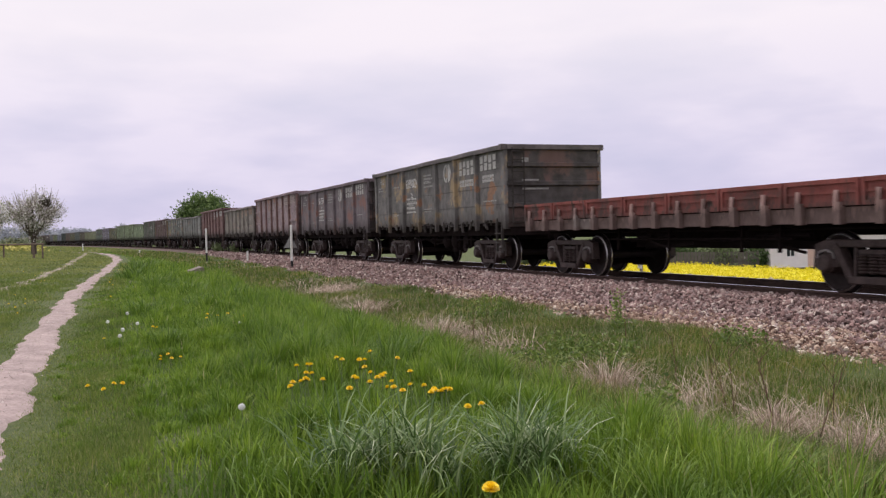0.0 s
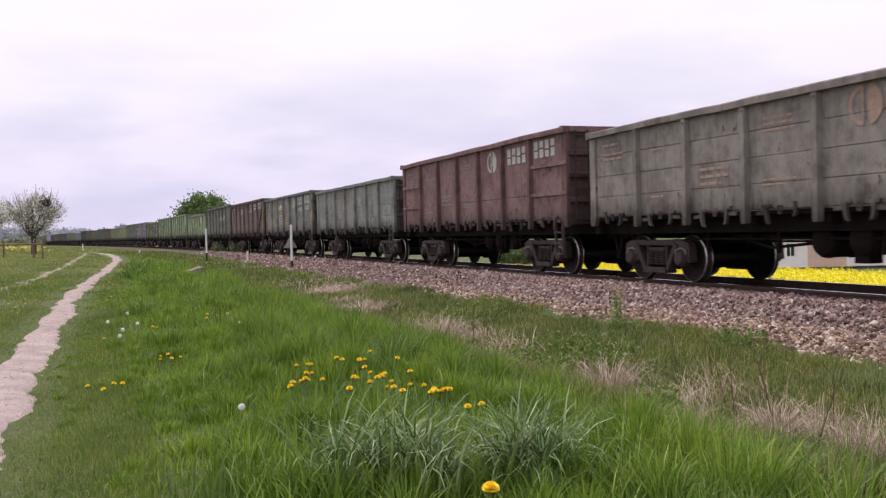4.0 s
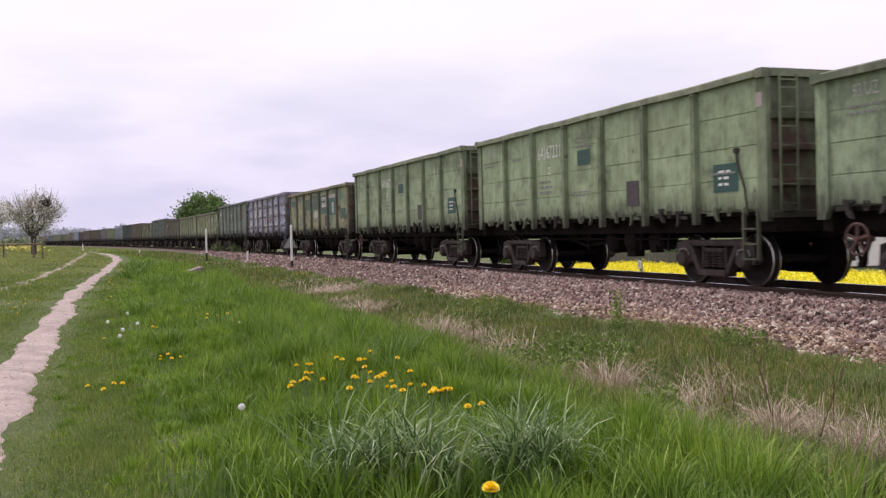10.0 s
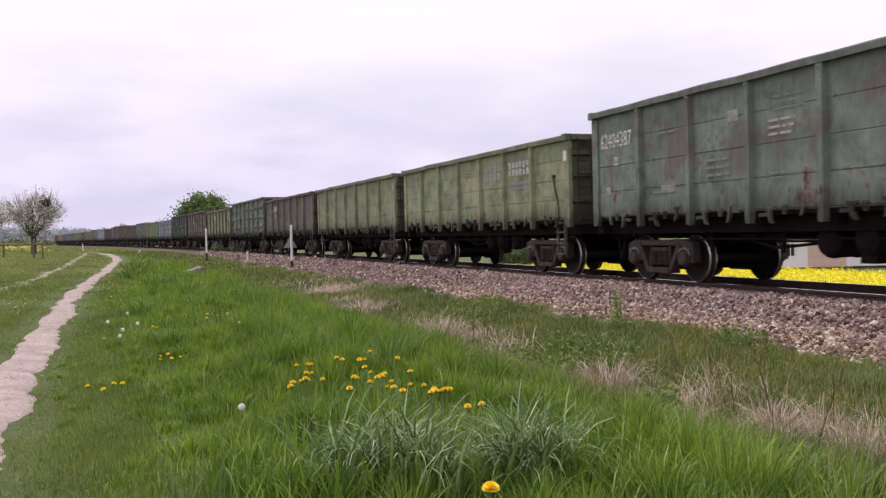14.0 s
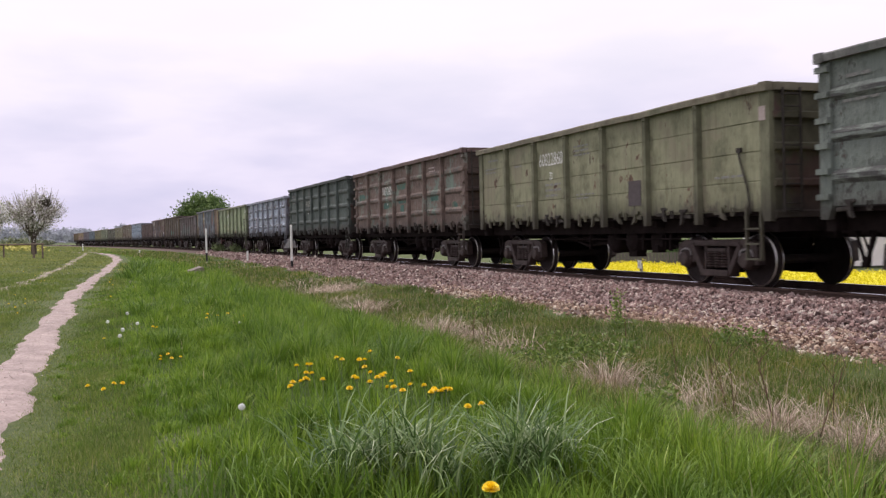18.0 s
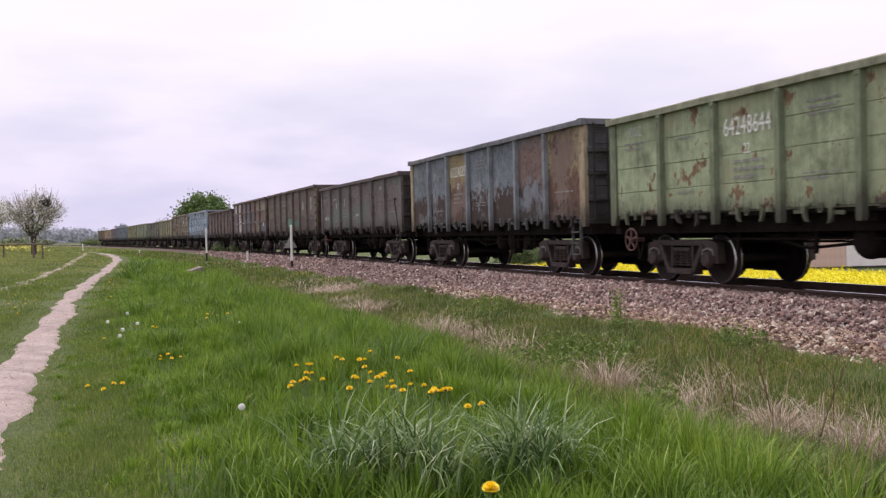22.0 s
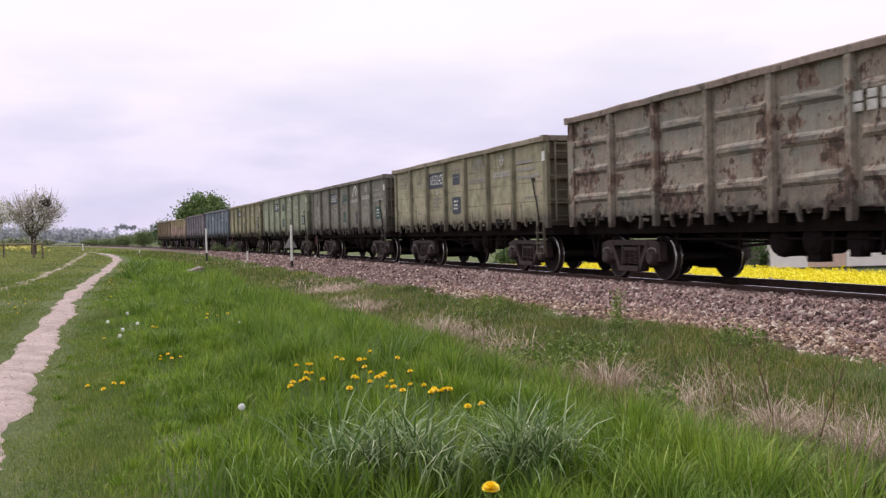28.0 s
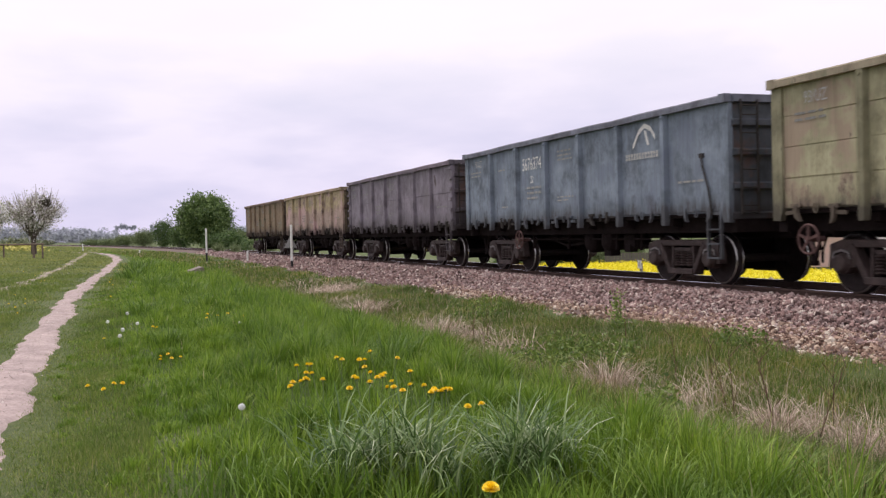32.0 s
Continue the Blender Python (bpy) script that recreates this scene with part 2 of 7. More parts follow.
M_BRAKERED = mat_plain("faded_red_brake_wheel", (0.105, 0.062, 0.058, 1), 0.8, 0.0, 0.5, 9.0, 0.2, 0.15)
M_GRIME = mat_plain("caked_dust_on_locks", (0.050, 0.045, 0.042, 1), 0.9, 0.0, 0.5, 9.0, 0.2, 0.1)
M_BLUEPLATE = mat_plain("blue_grey_stencil_patch", (0.052, 0.062, 0.085, 1), 0.7, 0.0, 0.35, 6.0, 0.1)
M_PRINT = mat_plain("worn_small_print_paint", (0.21, 0.21, 0.20, 1), 0.85, 0.0, 0.6, 20.0, 0.1)
M_TEALBRIGHT = mat_plain("light_teal_primer", (0.085, 0.20, 0.165, 1), 0.75, 0.0, 0.4, 5.0, 0.1)
M_MAUVEPLATE = mat_plain("mauve_primer_square", (0.075, 0.062, 0.066, 1), 0.75, 0.0, 0.35, 6.0, 0.1)
M_BRAND = mat_plain("worn_brand_paint", (0.46, 0.46, 0.44, 1), 0.8, 0.0, 0.4, 9.0, 0.1)
M_PINKISH = mat_plain("washed_out_pinkish_mark_paint", (0.40, 0.335, 0.32, 1), 0.85, 0.0, 0.45, 9.0, 0.1)



# ---- mesh helpers ----
def box(bm, x0, x1, y0, y1, z0, z1, mi=0):
    v = [bm.verts.new((x, y, z)) for x in (x0, x1) for y in (y0, y1) for z in (z0, z1)]
    for q in ((0, 1, 3, 2), (4, 6, 7, 5), (0, 4, 5, 1), (2, 3, 7, 6), (0, 2, 6, 4), (1, 5, 7, 3)):
        bm.faces.new([v[i] for i in q]).material_index = mi


def beam(bm, a, b, w, y0, y1, mi=0):
    """A bar in the xz plane from a to b, w wide, from y0 to y1."""
    a, b = Vector(a), Vector(b)
    d = (b - a).normalized()
    n = Vector((-d.y, d.x)) * (w / 2)
    c = [a + n, b + n, b - n, a - n]
    v = [bm.verts.new((p.x, y, p.y)) for y in (y0, y1) for p in c]
    for q in ((3, 2, 1, 0), (4, 5, 6, 7), (0, 1, 5, 4), (1, 2, 6, 5), (2, 3, 7, 6), (3, 0, 4, 7)):
        bm.faces.new([v[i] for i in q]).material_index = mi


def rod(bm, a, b, r, seg=8, r2=None, mi=0):
    """A round bar from a to b."""
    a, b = Vector(a), Vector(b)
    q = (b - a).to_track_quat("Z", "Y")
    rings = []
    for p, rr in ((a, r), (b, r if r2 is None else r2)):
        rings.append([bm.verts.new(p + q @ Vector((rr * math.cos(2 * math.pi * i / seg), rr * math.sin(2 * math.pi * i / seg), 0))) for i in range(seg)])
    for i in range(seg):
        j = (i + 1) % seg
        bm.faces.new((rings[0][i], rings[0][j], rings[1][j], rings[1][i])).material_index = mi
    bm.faces.new(rings[0][::-1]).material_index = mi
    bm.faces.new(rings[1]).material_index = mi


def lathe_y(bm, prof, cx, cz, seg=24, mats=None):
    """Turns a profile of (y, radius) about an axis along y through (cx, cz)."""
    rings = [[bm.verts.new((cx + r * math.cos(2 * math.pi * i / seg), y, cz + r * math.sin(2 * math.pi * i / seg))) for i in range(seg)] for y, r in prof]
    for k in range(len(prof) - 1):
        for i in range(seg):
            j = (i + 1) % seg
            f = bm.faces.new((rings[k][i], rings[k][j], rings[k + 1][j], rings[k + 1][i]))
            f.material_index = mats[k] if mats else 0
    return rings


def done(name, bm):
    me = bpy.data.meshes.new(name)
    bmesh.ops.recalc_face_normals(bm, faces=bm.faces)
    bm.to_mesh(me)
    bm.free()
    return me


def slot_in(ob, materials):
    """Materials that belong to the object, so that alike pieces share one mesh."""
    for i, m in enumerate(materials):
        ob.material_slots[i].link = "OBJECT"
        ob.material_slots[i].material = m


def piece(name, me, materials, parent, at=(0, 0, 0), turn=(0, 0, 0), label=""):
    """One mesh object under a thing or a part."""
    materials = materials if isinstance(materials, (list, tuple)) else [materials]
    while len(me.materials) < len(materials):
        me.materials.append(None)
    ob = new(name, me)
    slot_in(ob, materials)
    ob.parent = parent
    ob.location, ob.rotation_euler = at, turn
    if label:
        ob["label"] = label
    return ob


def part(name, bm, material, parent, label=""):
    return piece(name, done(name, bm), material, parent, label=label)


def soup(name, verts, faces, material, label, category, kind="stuff", smooth=False):
    """One object out of plain arrays: many small pieces."""
    me = bpy.data.meshes.new(name)
    verts, faces = np.asarray(verts, np.float32).reshape(-1, 3), np.asarray(faces, np.int32)
    k = faces.shape[1]
    me.vertices.add(len(verts))
    me.vertices.foreach_set("co", verts.ravel())
    me.loops.add(faces.size)
    me.loops.foreach_set("vertex_index", faces.ravel())
    me.polygons.add(len(faces))
    me.polygons.foreach_set("loop_start", np.arange(0, faces.size, k, dtype=np.int32))
    me.polygons.foreach_set("use_smooth", np.full(len(faces), smooth))
    me.update(calc_edges=True)
    me.validate()
    me.materials.append(material)
    return tagged(new(name, me), label, category, "", kind)


# ---- ground ----
def mat_ground():
    m, n, l, p = shader("meadow_soil_and_turf")
    co = n.new("ShaderNodeTexCoord").outputs["Object"]
    a = add(n, "ShaderNodeTexNoise", Scale=0.22, Detail=9.0, Roughness=0.7)
    b = add(n, "ShaderNodeTexNoise", Scale=14.0, Detail=8.0, Roughness=0.75)
    for t in (a, b):
        l.new(co, t.inputs["Vector"])
    c1 = ramp(n, l, a.outputs["Fac"], [(0.3, (0.050, 0.078, 0.017, 1)), (0.7, (0.095, 0.122, 0.034, 1))])
    c2 = ramp(n, l, b.outputs["Fac"], [(0.36, (0.025, 0.040, 0.010, 1)), (0.52, (0.085, 0.118, 0.028, 1)), (0.68, (0.19, 0.165, 0.085, 1))])
    l.new(mixed(n, l, 0.55, c1, c2), p.inputs["Base Color"])
    p.inputs["Roughness"].default_value = 0.95
    bumped(n, l, b.outputs["Fac"], p, 0.6, 0.05)
    return m


M_GROUND = mat_ground()
M_DIRT = mat_plain("pale_trodden_dirt", (0.36, 0.288, 0.275, 1), 0.95, 0.0, 0.42, 4.0, 1.0)
M_BALLAST = mat_plain("ballast_bed", (0.13, 0.092, 0.082, 1), 0.95, 0.0, 0.5, 14.0, 0.8)


def sheet(name, xs, ys, material, label, category, lift=0.0, zfun=ground_z, across=False):
    """A grid over xs and ys (or over x and distance from the line) that follows the ground."""
    X, Y = np.meshgrid(xs, ys, indexing="ij")
    if across:
        Y = Y + line_y(X)
    Z = zfun(X, Y) + lift
    nx, ny = X.shape
    i = np.arange(nx * ny).reshape(nx, ny)
    f = np.stack([i[:-1, :-1], i[1:, :-1], i[1:, 1:], i[:-1, 1:]], -1).reshape(-1, 4)
    ob = soup(name, np.stack([X, Y, Z], -1), f, material, label, category, "structure", True)
    return ob


_gx = np.concatenate([-np.geomspace(4200, 101, 40), -np.arange(100, 30, -1.0), -np.arange(30, -3, -0.25), np.geomspace(3.2, 1500, 24)])
_gy = np.concatenate([-np.geomspace(2600, 31, 24), np.arange(-30, -14, 1.0), np.arange(-14, -2.5, 0.25), np.arange(-2.4, 4, 0.8), np.arange(4, 30, 1.5), np.geomspace(31, 2600, 24)])
ground = sheet("ground", _gx, _gy, M_GROUND, "green meadow ground with a ditch along the railway", "ground", across=True)


def ribbon(name, s_rows, half, material, label, category, lift, rag, seed):
    """A strip of bare earth along points (x, y), ragged at its edges."""
    rng = np.random.default_rng(seed)
    pts = np.array(s_rows, float)
    xs = np.arange(pts[0, 0], pts[-1, 0], -0.12)
    ys = np.interp(-xs, -pts[:, 0], pts[:, 1])
    cols = 9
    walk_l, walk_r = rng.normal(0, 1, len(xs)), rng.normal(0, 1, len(xs))
    ker = np.ones(5) / 5
    walk_l, walk_r = np.convolve(walk_l, ker, "same"), np.convolve(walk_r, ker, "same")
    half = half * (1 + 0.5 * step(-30, -75, xs)) * (1 + 0.06 * step(-8.5, -6.5, xs)) * (1 + 0.16 * np.sin(xs * 1.9 + seed) * np.sin(xs * 0.8))
    u = np.linspace(-1, 1, cols)
    H = np.where(u[None] < 0, (half + rag * walk_l)[:, None], (half + rag * walk_r)[:, None])
    Y = ys[:, None] + u[None] * H
    X = np.repeat(xs[:, None], cols, 1)
    Z = ground_z(X, Y) + lift - 0.03 * np.abs(u[None]) ** 4 + rng.normal(0, 0.004, X.shape)
    i = np.arange(X.size).reshape(X.shape)
    f = np.stack([i[:-1, :-1], i[1:, :-1], i[1:, 1:], i[:-1, 1:]], -1).reshape(-1, 4)
    return soup(name, np.stack([X, Y, Z], -1), f, material, label, category, "structure", True)


RUT_A = ((14.0, -12.6), (-3.4, -12.58), (-8.0, -12.57), (-9.6, -12.61), (-10.4, -12.59), (-12.3, -12.64), (-14.5, -12.66), (-16, -12.6), (-18.1, -12.66), (-21, -12.66), (-23.7, -12.54), (-28.9, -12.43), (-34.4, -12.2), (-44.6, -11.96), (-58.8, -11.7), (-77.5, -11.8), (-90, -12.15), (-99.2, -12.56), (-120, -15.0))
RUT_B = ((-14.0, -15.0), (-24.9, -14.42), (-26.6, -14.21), (-29.3, -14.09), (-33, -14.03), (-38, -13.98), (-48.5, -13.95), (-70.7, -14.2), (-90, -14.4), (-103, -14.7), (-120, -17.2))
ribbon("dirt_track", RUT_A, 0.185, M_DIRT, "pale dry wheel rut of a dirt track through grass", "path", 0.025, 0.07, 5)
ribbon("dirt_track", RUT_B, 0.16, mat_plain("half_grown_over_dirt", (0.27, 0.235, 0.185, 1), 0.95, 0.0, 0.5, 0.9, 0.8), "pale overgrown wheel rut of a dirt track", "path", 0.02, 0.16, 6)


# ---- the railway ----
def sweep(name, prof, s_list, material, faces_mat=None):
    """Carries a closed profile of (lat, z) along the line."""
    bm = bmesh.new()
    rings = []
    for s in s_list:
        ring = []
        for lat, z in prof:
            x, y, _ = on_line(s, lat)
            ring.append(bm.verts.new((x, y, z)))
        rings.append(ring)
    k = len(prof)
    for a, b in zip(rings, rings[1:]):
        for i in range(k):
            j = (i + 1) % k
            f = bm.faces.new((a[i], a[j], b[j], b[i]))
            f.material_index = faces_mat[i] if faces_mat else 0
    bm.faces.new(rings[0])
    bm.faces.new(rings[-1][::-1])
    return done(name, bm)


LINE_S = list(np.arange(-60, 100, 4.0)) + list(np.arange(100, 900, 12.0))
ballast = new("ballast_bed", sweep("ballast_bed", [(-3.35, -0.62), (-3.3, -0.53), (-1.85, -0.15), (1.85, -0.15), (3.3, -0.56), (3.35, -0.7)], LINE_S, None))
ballast.data.materials.append(M_BALLAST)
tagged(ballast, "grey-brown crushed stone ballast bed under the track", "ballast", "", "structure")


def rail_profile(c):
    return [(c - 0.075, -0.18), (c - 0.075, -0.165), (c - 0.012, -0.14), (c - 0.010, -0.05), (c - 0.036, -0.04), (c - 0.036, -0.006), (c - 0.028, 0.0),
            (c + 0.028, 0.0), (c + 0.036, -0.006), (c + 0.036, -0.04), (c + 0.010, -0.05), (c + 0.012, -0.14), (c + 0.075, -0.165), (c + 0.075, -0.18)]


for c in (-0.797, 0.797):
    r = new("rail", sweep("rail", rail_profile(c), LINE_S, None, [0, 0, 0, 0, 0, 1, 1, 1, 0, 0, 0, 0, 0, 0]))
    r.data.materials.append(M_RAILSIDE)
    r.data.materials.append(M_RAILTOP)
    tagged(r, "rusty steel rail with a bright worn head", "rail", "rails of the track", "structure")


def sleepers():
    top = tagged(new("sleepers"), "row of grey concrete sleepers bedded in ballast", "sleepers", "", "structure")
    bm = bmesh.new()
    for a, b in ((-1.35, -0.4), (0.4, 1.35)):
        box(bm, -0.14, 0.14, a, b, -0.36, -0.178)
    box(bm, -0.11, 0.11, -0.41, 0.41, -0.36, -0.205)
    me = done("sleeper", bm)
    for i in range(170):
        x, y, t = on_line(-6 + 0.6 * i)
        piece("sleeper", me, M_CONCRETE, top, (x, y, 0), (0, 0, -t))


sleepers()


def stones(name, bands, stops, label, seed, low=-3.75):
    """Loose stones over stretches of the bed, denser where the eye comes close."""
    rng = np.random.default_rng(seed)
    ico = np.array([(0, 0, 1), (0.89, 0, 0.45), (0.28, 0.85, 0.45), (-0.72, 0.53, 0.45), (-0.72, -0.53, 0.45), (0.28, -0.85, 0.45),
                    (0.72, 0.53, -0.45), (-0.28, 0.85, -0.45), (-0.89, 0, -0.45), (-0.28, -0.85, -0.45), (0.72, -0.53, -0.45), (0, 0, -1)])
    tri = np.array([(0, 1, 2), (0, 2, 3), (0, 3, 4), (0, 4, 5), (0, 5, 1), (1, 6, 2), (2, 7, 3), (3, 8, 4), (4, 9, 5), (5, 10, 1),
                    (6, 7, 2), (7, 8, 3), (8, 9, 4), (9, 10, 5), (10, 6, 1), (11, 7, 6), (11, 8, 7), (11, 9, 8), (11, 10, 9), (11, 6, 10)])
    octa = np.array([(1, 0, 0), (0, 1, 0), (-1, 0, 0), (0, -1, 0), (0, 0, 0.9), (0, 0, -0.9)])
    eight = np.array([(0, 1, 4), (1, 2, 4), (2, 3, 4), (3, 0, 4), (1, 0, 5), (2, 1, 5), (3, 2, 5), (0, 3, 5)])
    allv, allf, n0 = [], [], 0
    for s0, s1, per, size, l0, l1 in bands:
        base, side = (ico, tri) if 4 <= s0 < 24 and l1 < 0 else (octa, eight)
        m = len(base)
        n = int((s1 - s0) * (l1 - l0) * per)
        s, lat = rng.uniform(s0, s1, n), rng.uniform(l0, l1, n)
        keep = (lat > -3.15) | (rng.random(n) < np.clip((lat + 3.75) / 0.6, 0, 1) * 0.6)
        s, lat = s[keep], lat[keep]
        n = len(s)
        x, y, _ = on_line(s, lat)
        z = np.interp(lat, (-3.75, -3.3, -1.85, 1.85, 3.3), (-0.57, -0.53, -0.12, -0.12, -0.55)) + rng.uniform(-0.2, 0.7, n) * size
        r = size * rng.lognormal(0, 0.28, n)
        v = base[None] * r[:, None, None] * rng.uniform(0.5, 1.35, (n, 1, 3)) * rng.uniform(0.55, 1.3, (n, m, 1))
        a = rng.uniform(0, 2 * np.pi, n)
        b = rng.uniform(-0.6, 0.6, n)
        ca, sa, cb, sb = np.cos(a)[:, None], np.sin(a)[:, None], np.cos(b)[:, None], np.sin(b)[:, None]
        vx, vy, vz = v[..., 0], v[..., 1], v[..., 2]
        vx, vz = vx * cb - vz * sb, vx * sb + vz * cb
        vx, vy = vx * ca - vy * sa, vx * sa + vy * ca
        v = np.stack([vx + x[:, None], vy + y[:, None], vz + z[:, None]], -1)
        allv.append(v.reshape(-1, 3))
        allf.append((side[None] + (n0 + m * np.arange(n))[:, None, None]).reshape(-1, 3))
        n0 += m * n
    mat = mat_islands("granite_ballast_stone", stops, 0.85, 0.0, 22.0)
    soup(name, np.concatenate(allv), np.concatenate(allf), mat, label, "gravel")


GREY_STONE = [(0.0, (0.085, 0.052, 0.048, 1)), (0.3, (0.26, 0.162, 0.148, 1)), (0.55, (0.40, 0.262, 0.24, 1)), (0.78, (0.33, 0.255, 0.245, 1)), (0.92, (0.56, 0.43, 0.385, 1)), (1.0, (0.74, 0.65, 0.58, 1))]
TAN_STONE = [(0.0, (0.11, 0.060, 0.042, 1)), (0.3, (0.29, 0.18, 0.135, 1)), (0.6, (0.44, 0.305, 0.23, 1)), (0.85, (0.62, 0.49, 0.38, 1)), (1.0, (0.80, 0.72, 0.62, 1))]
stones("ballast_stones", ((-24, 4, 60, 0.05, -3.3, -0.95), (4, 14, 520, 0.028, -2.95, -0.95), (14, 24, 440, 0.031, -2.95, -0.95), (24, 42, 190, 0.043, -3.5, -0.95), (42, 90, 60, 0.066, -3.5, -0.95), (8, 60, 60, 0.04, 0.9, 2.4)), GREY_STONE, "loose angular pinkish-grey ballast stones along the track", 11)
stones("toe_stones", ((4, 16, 560, 0.028, -3.75, -2.6), (16, 26, 260, 0.032, -3.6, -2.8)), TAN_STONE, "larger tan stones at the foot of the ballast", 12)


def path_pebbles():
    rng = np.random.default_rng(15)
    n = 600
    x = rng.uniform(-30, -4, n)
    y = np.interp(-x, [-p[0] for p in RUT_A], [p[1] for p in RUT_A]) + rng.normal(0, 0.07, n)
    r = rng.uniform(0.004, 0.009, n)
    o = np.array([(1, 0, 0), (0, 1, 0), (-1, 0, 0), (0, -1, 0), (0, 0, 0.8), (0, 0, -0.5)])
    q = np.array([(0, 1, 4), (1, 2, 4), (2, 3, 4), (3, 0, 4), (1, 0, 5), (2, 1, 5), (3, 2, 5), (0, 3, 5)])
    v = o[None] * r[:, None, None] * rng.uniform(0.6, 1.3, (n, 6, 1)) + np.stack([x, y, ground_z(x, y) + 0.028], -1)[:, None]
    soup("path_pebbles", v.reshape(-1, 3), (q[None] + 6 * np.arange(n)[:, None, None]).reshape(-1, 3), mat_islands("pale_pebbles", [(0.0, (0.36, 0.29, 0.27, 1)), (0.7, (0.50, 0.42, 0.39, 1)), (1.0, (0.66, 0.60, 0.56, 1))], 0.9), "small pale pebbles scattered in the wheel rut", "gravel")


path_pebbles()


# ---- the train ----
PITCH_M, BODY = 13.92, 12.75
BAYS = (-6.375, -4.375, -2.625, -0.875, 0.875, 2.625, 4.375, 6.375)
SPEED_T = (0, 6, 12, 18, 25, 32)
SPEED_V = (14.76, 14.98, 15.68, 15.73, 15.98, 15.63)
_tt = np.arange(0, 33.001, 1 / 30)
_vv = np.interp(_tt, SPEED_T, SPEED_V)
_run = np.concatenate([[0], np.cumsum((_vv[1:] + _vv[:-1]) / 60)])
_run -= np.interp(16, _tt, _run)


def run(t):
    return float(np.interp(t, _tt, _run))


CACHE = {}


def cached(key, maker, *args):
    if key not in CACHE:
        CACHE[key] = maker(*args)
    return CACHE[key]


PLANKS = {"planks": (0, 0.24, 0.49, 0.74, 1), "flat": (0, 1), "seam": (0, 0.52, 1), "rimmed": (0, 0.3, 0.64, 1), "low": (0, 0.3, 1)}


def m_plate(w, top):
    """The back plate of one side panel between two posts."""
    bm = bmesh.new()
    box(bm, -w / 2 + 0.005, w / 2 - 0.005, -1.452, -1.43, 1.36, top - 0.1)
    return done("side_panel", bm)


def m_board(w, h):
    """A board, belt or plate, its outer face at y = 0, its edges eased."""
    bm = bmesh.new()
    e = 0.006
    out = [(-w / 2, -h / 2), (w / 2, -h / 2), (w / 2, h / 2), (-w / 2, h / 2)]
    lo = [bm.verts.new((x, 0.012, z)) for x, z in out]
    hi = [bm.verts.new((x - math.copysign(e, x), 0, z - math.copysign(e, z))) for x, z in out]
    for i in range(4):
        j = (i + 1) % 4
        bm.faces.new((lo[i], lo[j], hi[j], hi[i]))
    bm.faces.new(hi)
    bm.faces.new(lo[::-1])
    return done("board", bm)


def m_belt(w, h, deep):
    bm = bmesh.new()
    box(bm, -w / 2, w / 2, -deep, 0, -h / 2, h / 2)
    return done("belt", bm)


def m_rib(w):
    """A pressed horizontal rib with sloping flanks."""
    bm = bmesh.new()
    r = w / 2
    out = [(-r, -0.115), (r, -0.115), (r, 0.105), (-r, 0.105)]
    inn = [(-r + 0.11, -0.045), (r - 0.11, -0.045), (r - 0.11, 0.03), (-r + 0.11, 0.03)]
    vo = [bm.verts.new((x, 0, z)) for x, z in out]
    vi = [bm.verts.new((x, -0.056, z)) for x, z in inn]
    for i in range(4):
        j = (i + 1) % 4
        bm.faces.new((vo[i], vo[j], vi[j], vi[i]))
    bm.faces.new(vi)
    bm.faces.new(vo[::-1])
    return done("rib", bm)


def side_panel(root, style, x, w, top, mat, rng, ribmat=None):
    """A panel of the near side with its boards, belts or ribs."""
    p = piece("side_panel", cached(("plate", w, top), m_plate, w, top), mat, root, (x, 0, 0))
    z0, z1 = 1.36, top - 0.1
    if style in PLANKS:
        cuts = PLANKS[style]
        for a, b in zip(cuts, cuts[1:]):
            h = round((z1 - z0) * (b - a) - 0.018, 3)
            piece("board", cached(("board", w, h), m_board, round(w - 0.01, 3), h), mat, p, (0, -1.464 + rng.uniform(-0.003, 0.003), z0 + (z1 - z0) * (a + b) / 2), (rng.uniform(-0.006, 0.006), 0, rng.uniform(-0.003, 0.003)))
        if style == "rimmed":
            for a in cuts[1:-1]:
                piece("belt", cached(("belt", w, 0.09), m_belt, round(w - 0.01, 3), 0.09, 0.055), mat, p, (0, -1.463, z0 + (z1 - z0) * a))
    elif style == "ribbed":
        for a in (0.2, 0.48, 0.76):
            piece("rib", cached(("rib", w), m_rib, w - 0.30), ribmat or mat, p, (0, -1.452, z0 + (z1 - z0) * a), (rng.uniform(-0.03, 0.03), rng.uniform(-0.012, 0.012), 0))
        piece("belt", cached(("belt", w, 0.2), m_belt, round(w - 0.01, 3), 0.2, 0.018), mat, p, (0, -1.452, z0 + 0.1))
    elif style == "grid":
        for a in (0.34, 0.67):
            piece("belt", cached(("belt", w, 0.08), m_belt, round(w - 0.01, 3), 0.08, 0.088), mat, p, (0, -1.452, z0 + (z1 - z0) * a))
        bay = min(range(7), key=lambda i: abs(bay_x(i) - x))
        for row, a in zip(("WWSSBGG", "SWSSSBB", "SWSSBGS"), (0.835, 0.505, 0.17)):
            h = round((z1 - z0) * 0.29, 3)
            piece("board", cached(("board", w, h), m_board, round(w - 0.17, 3), h), ribmat[row[bay]], p, (0, -1.458, z0 + (z1 - z0) * a))


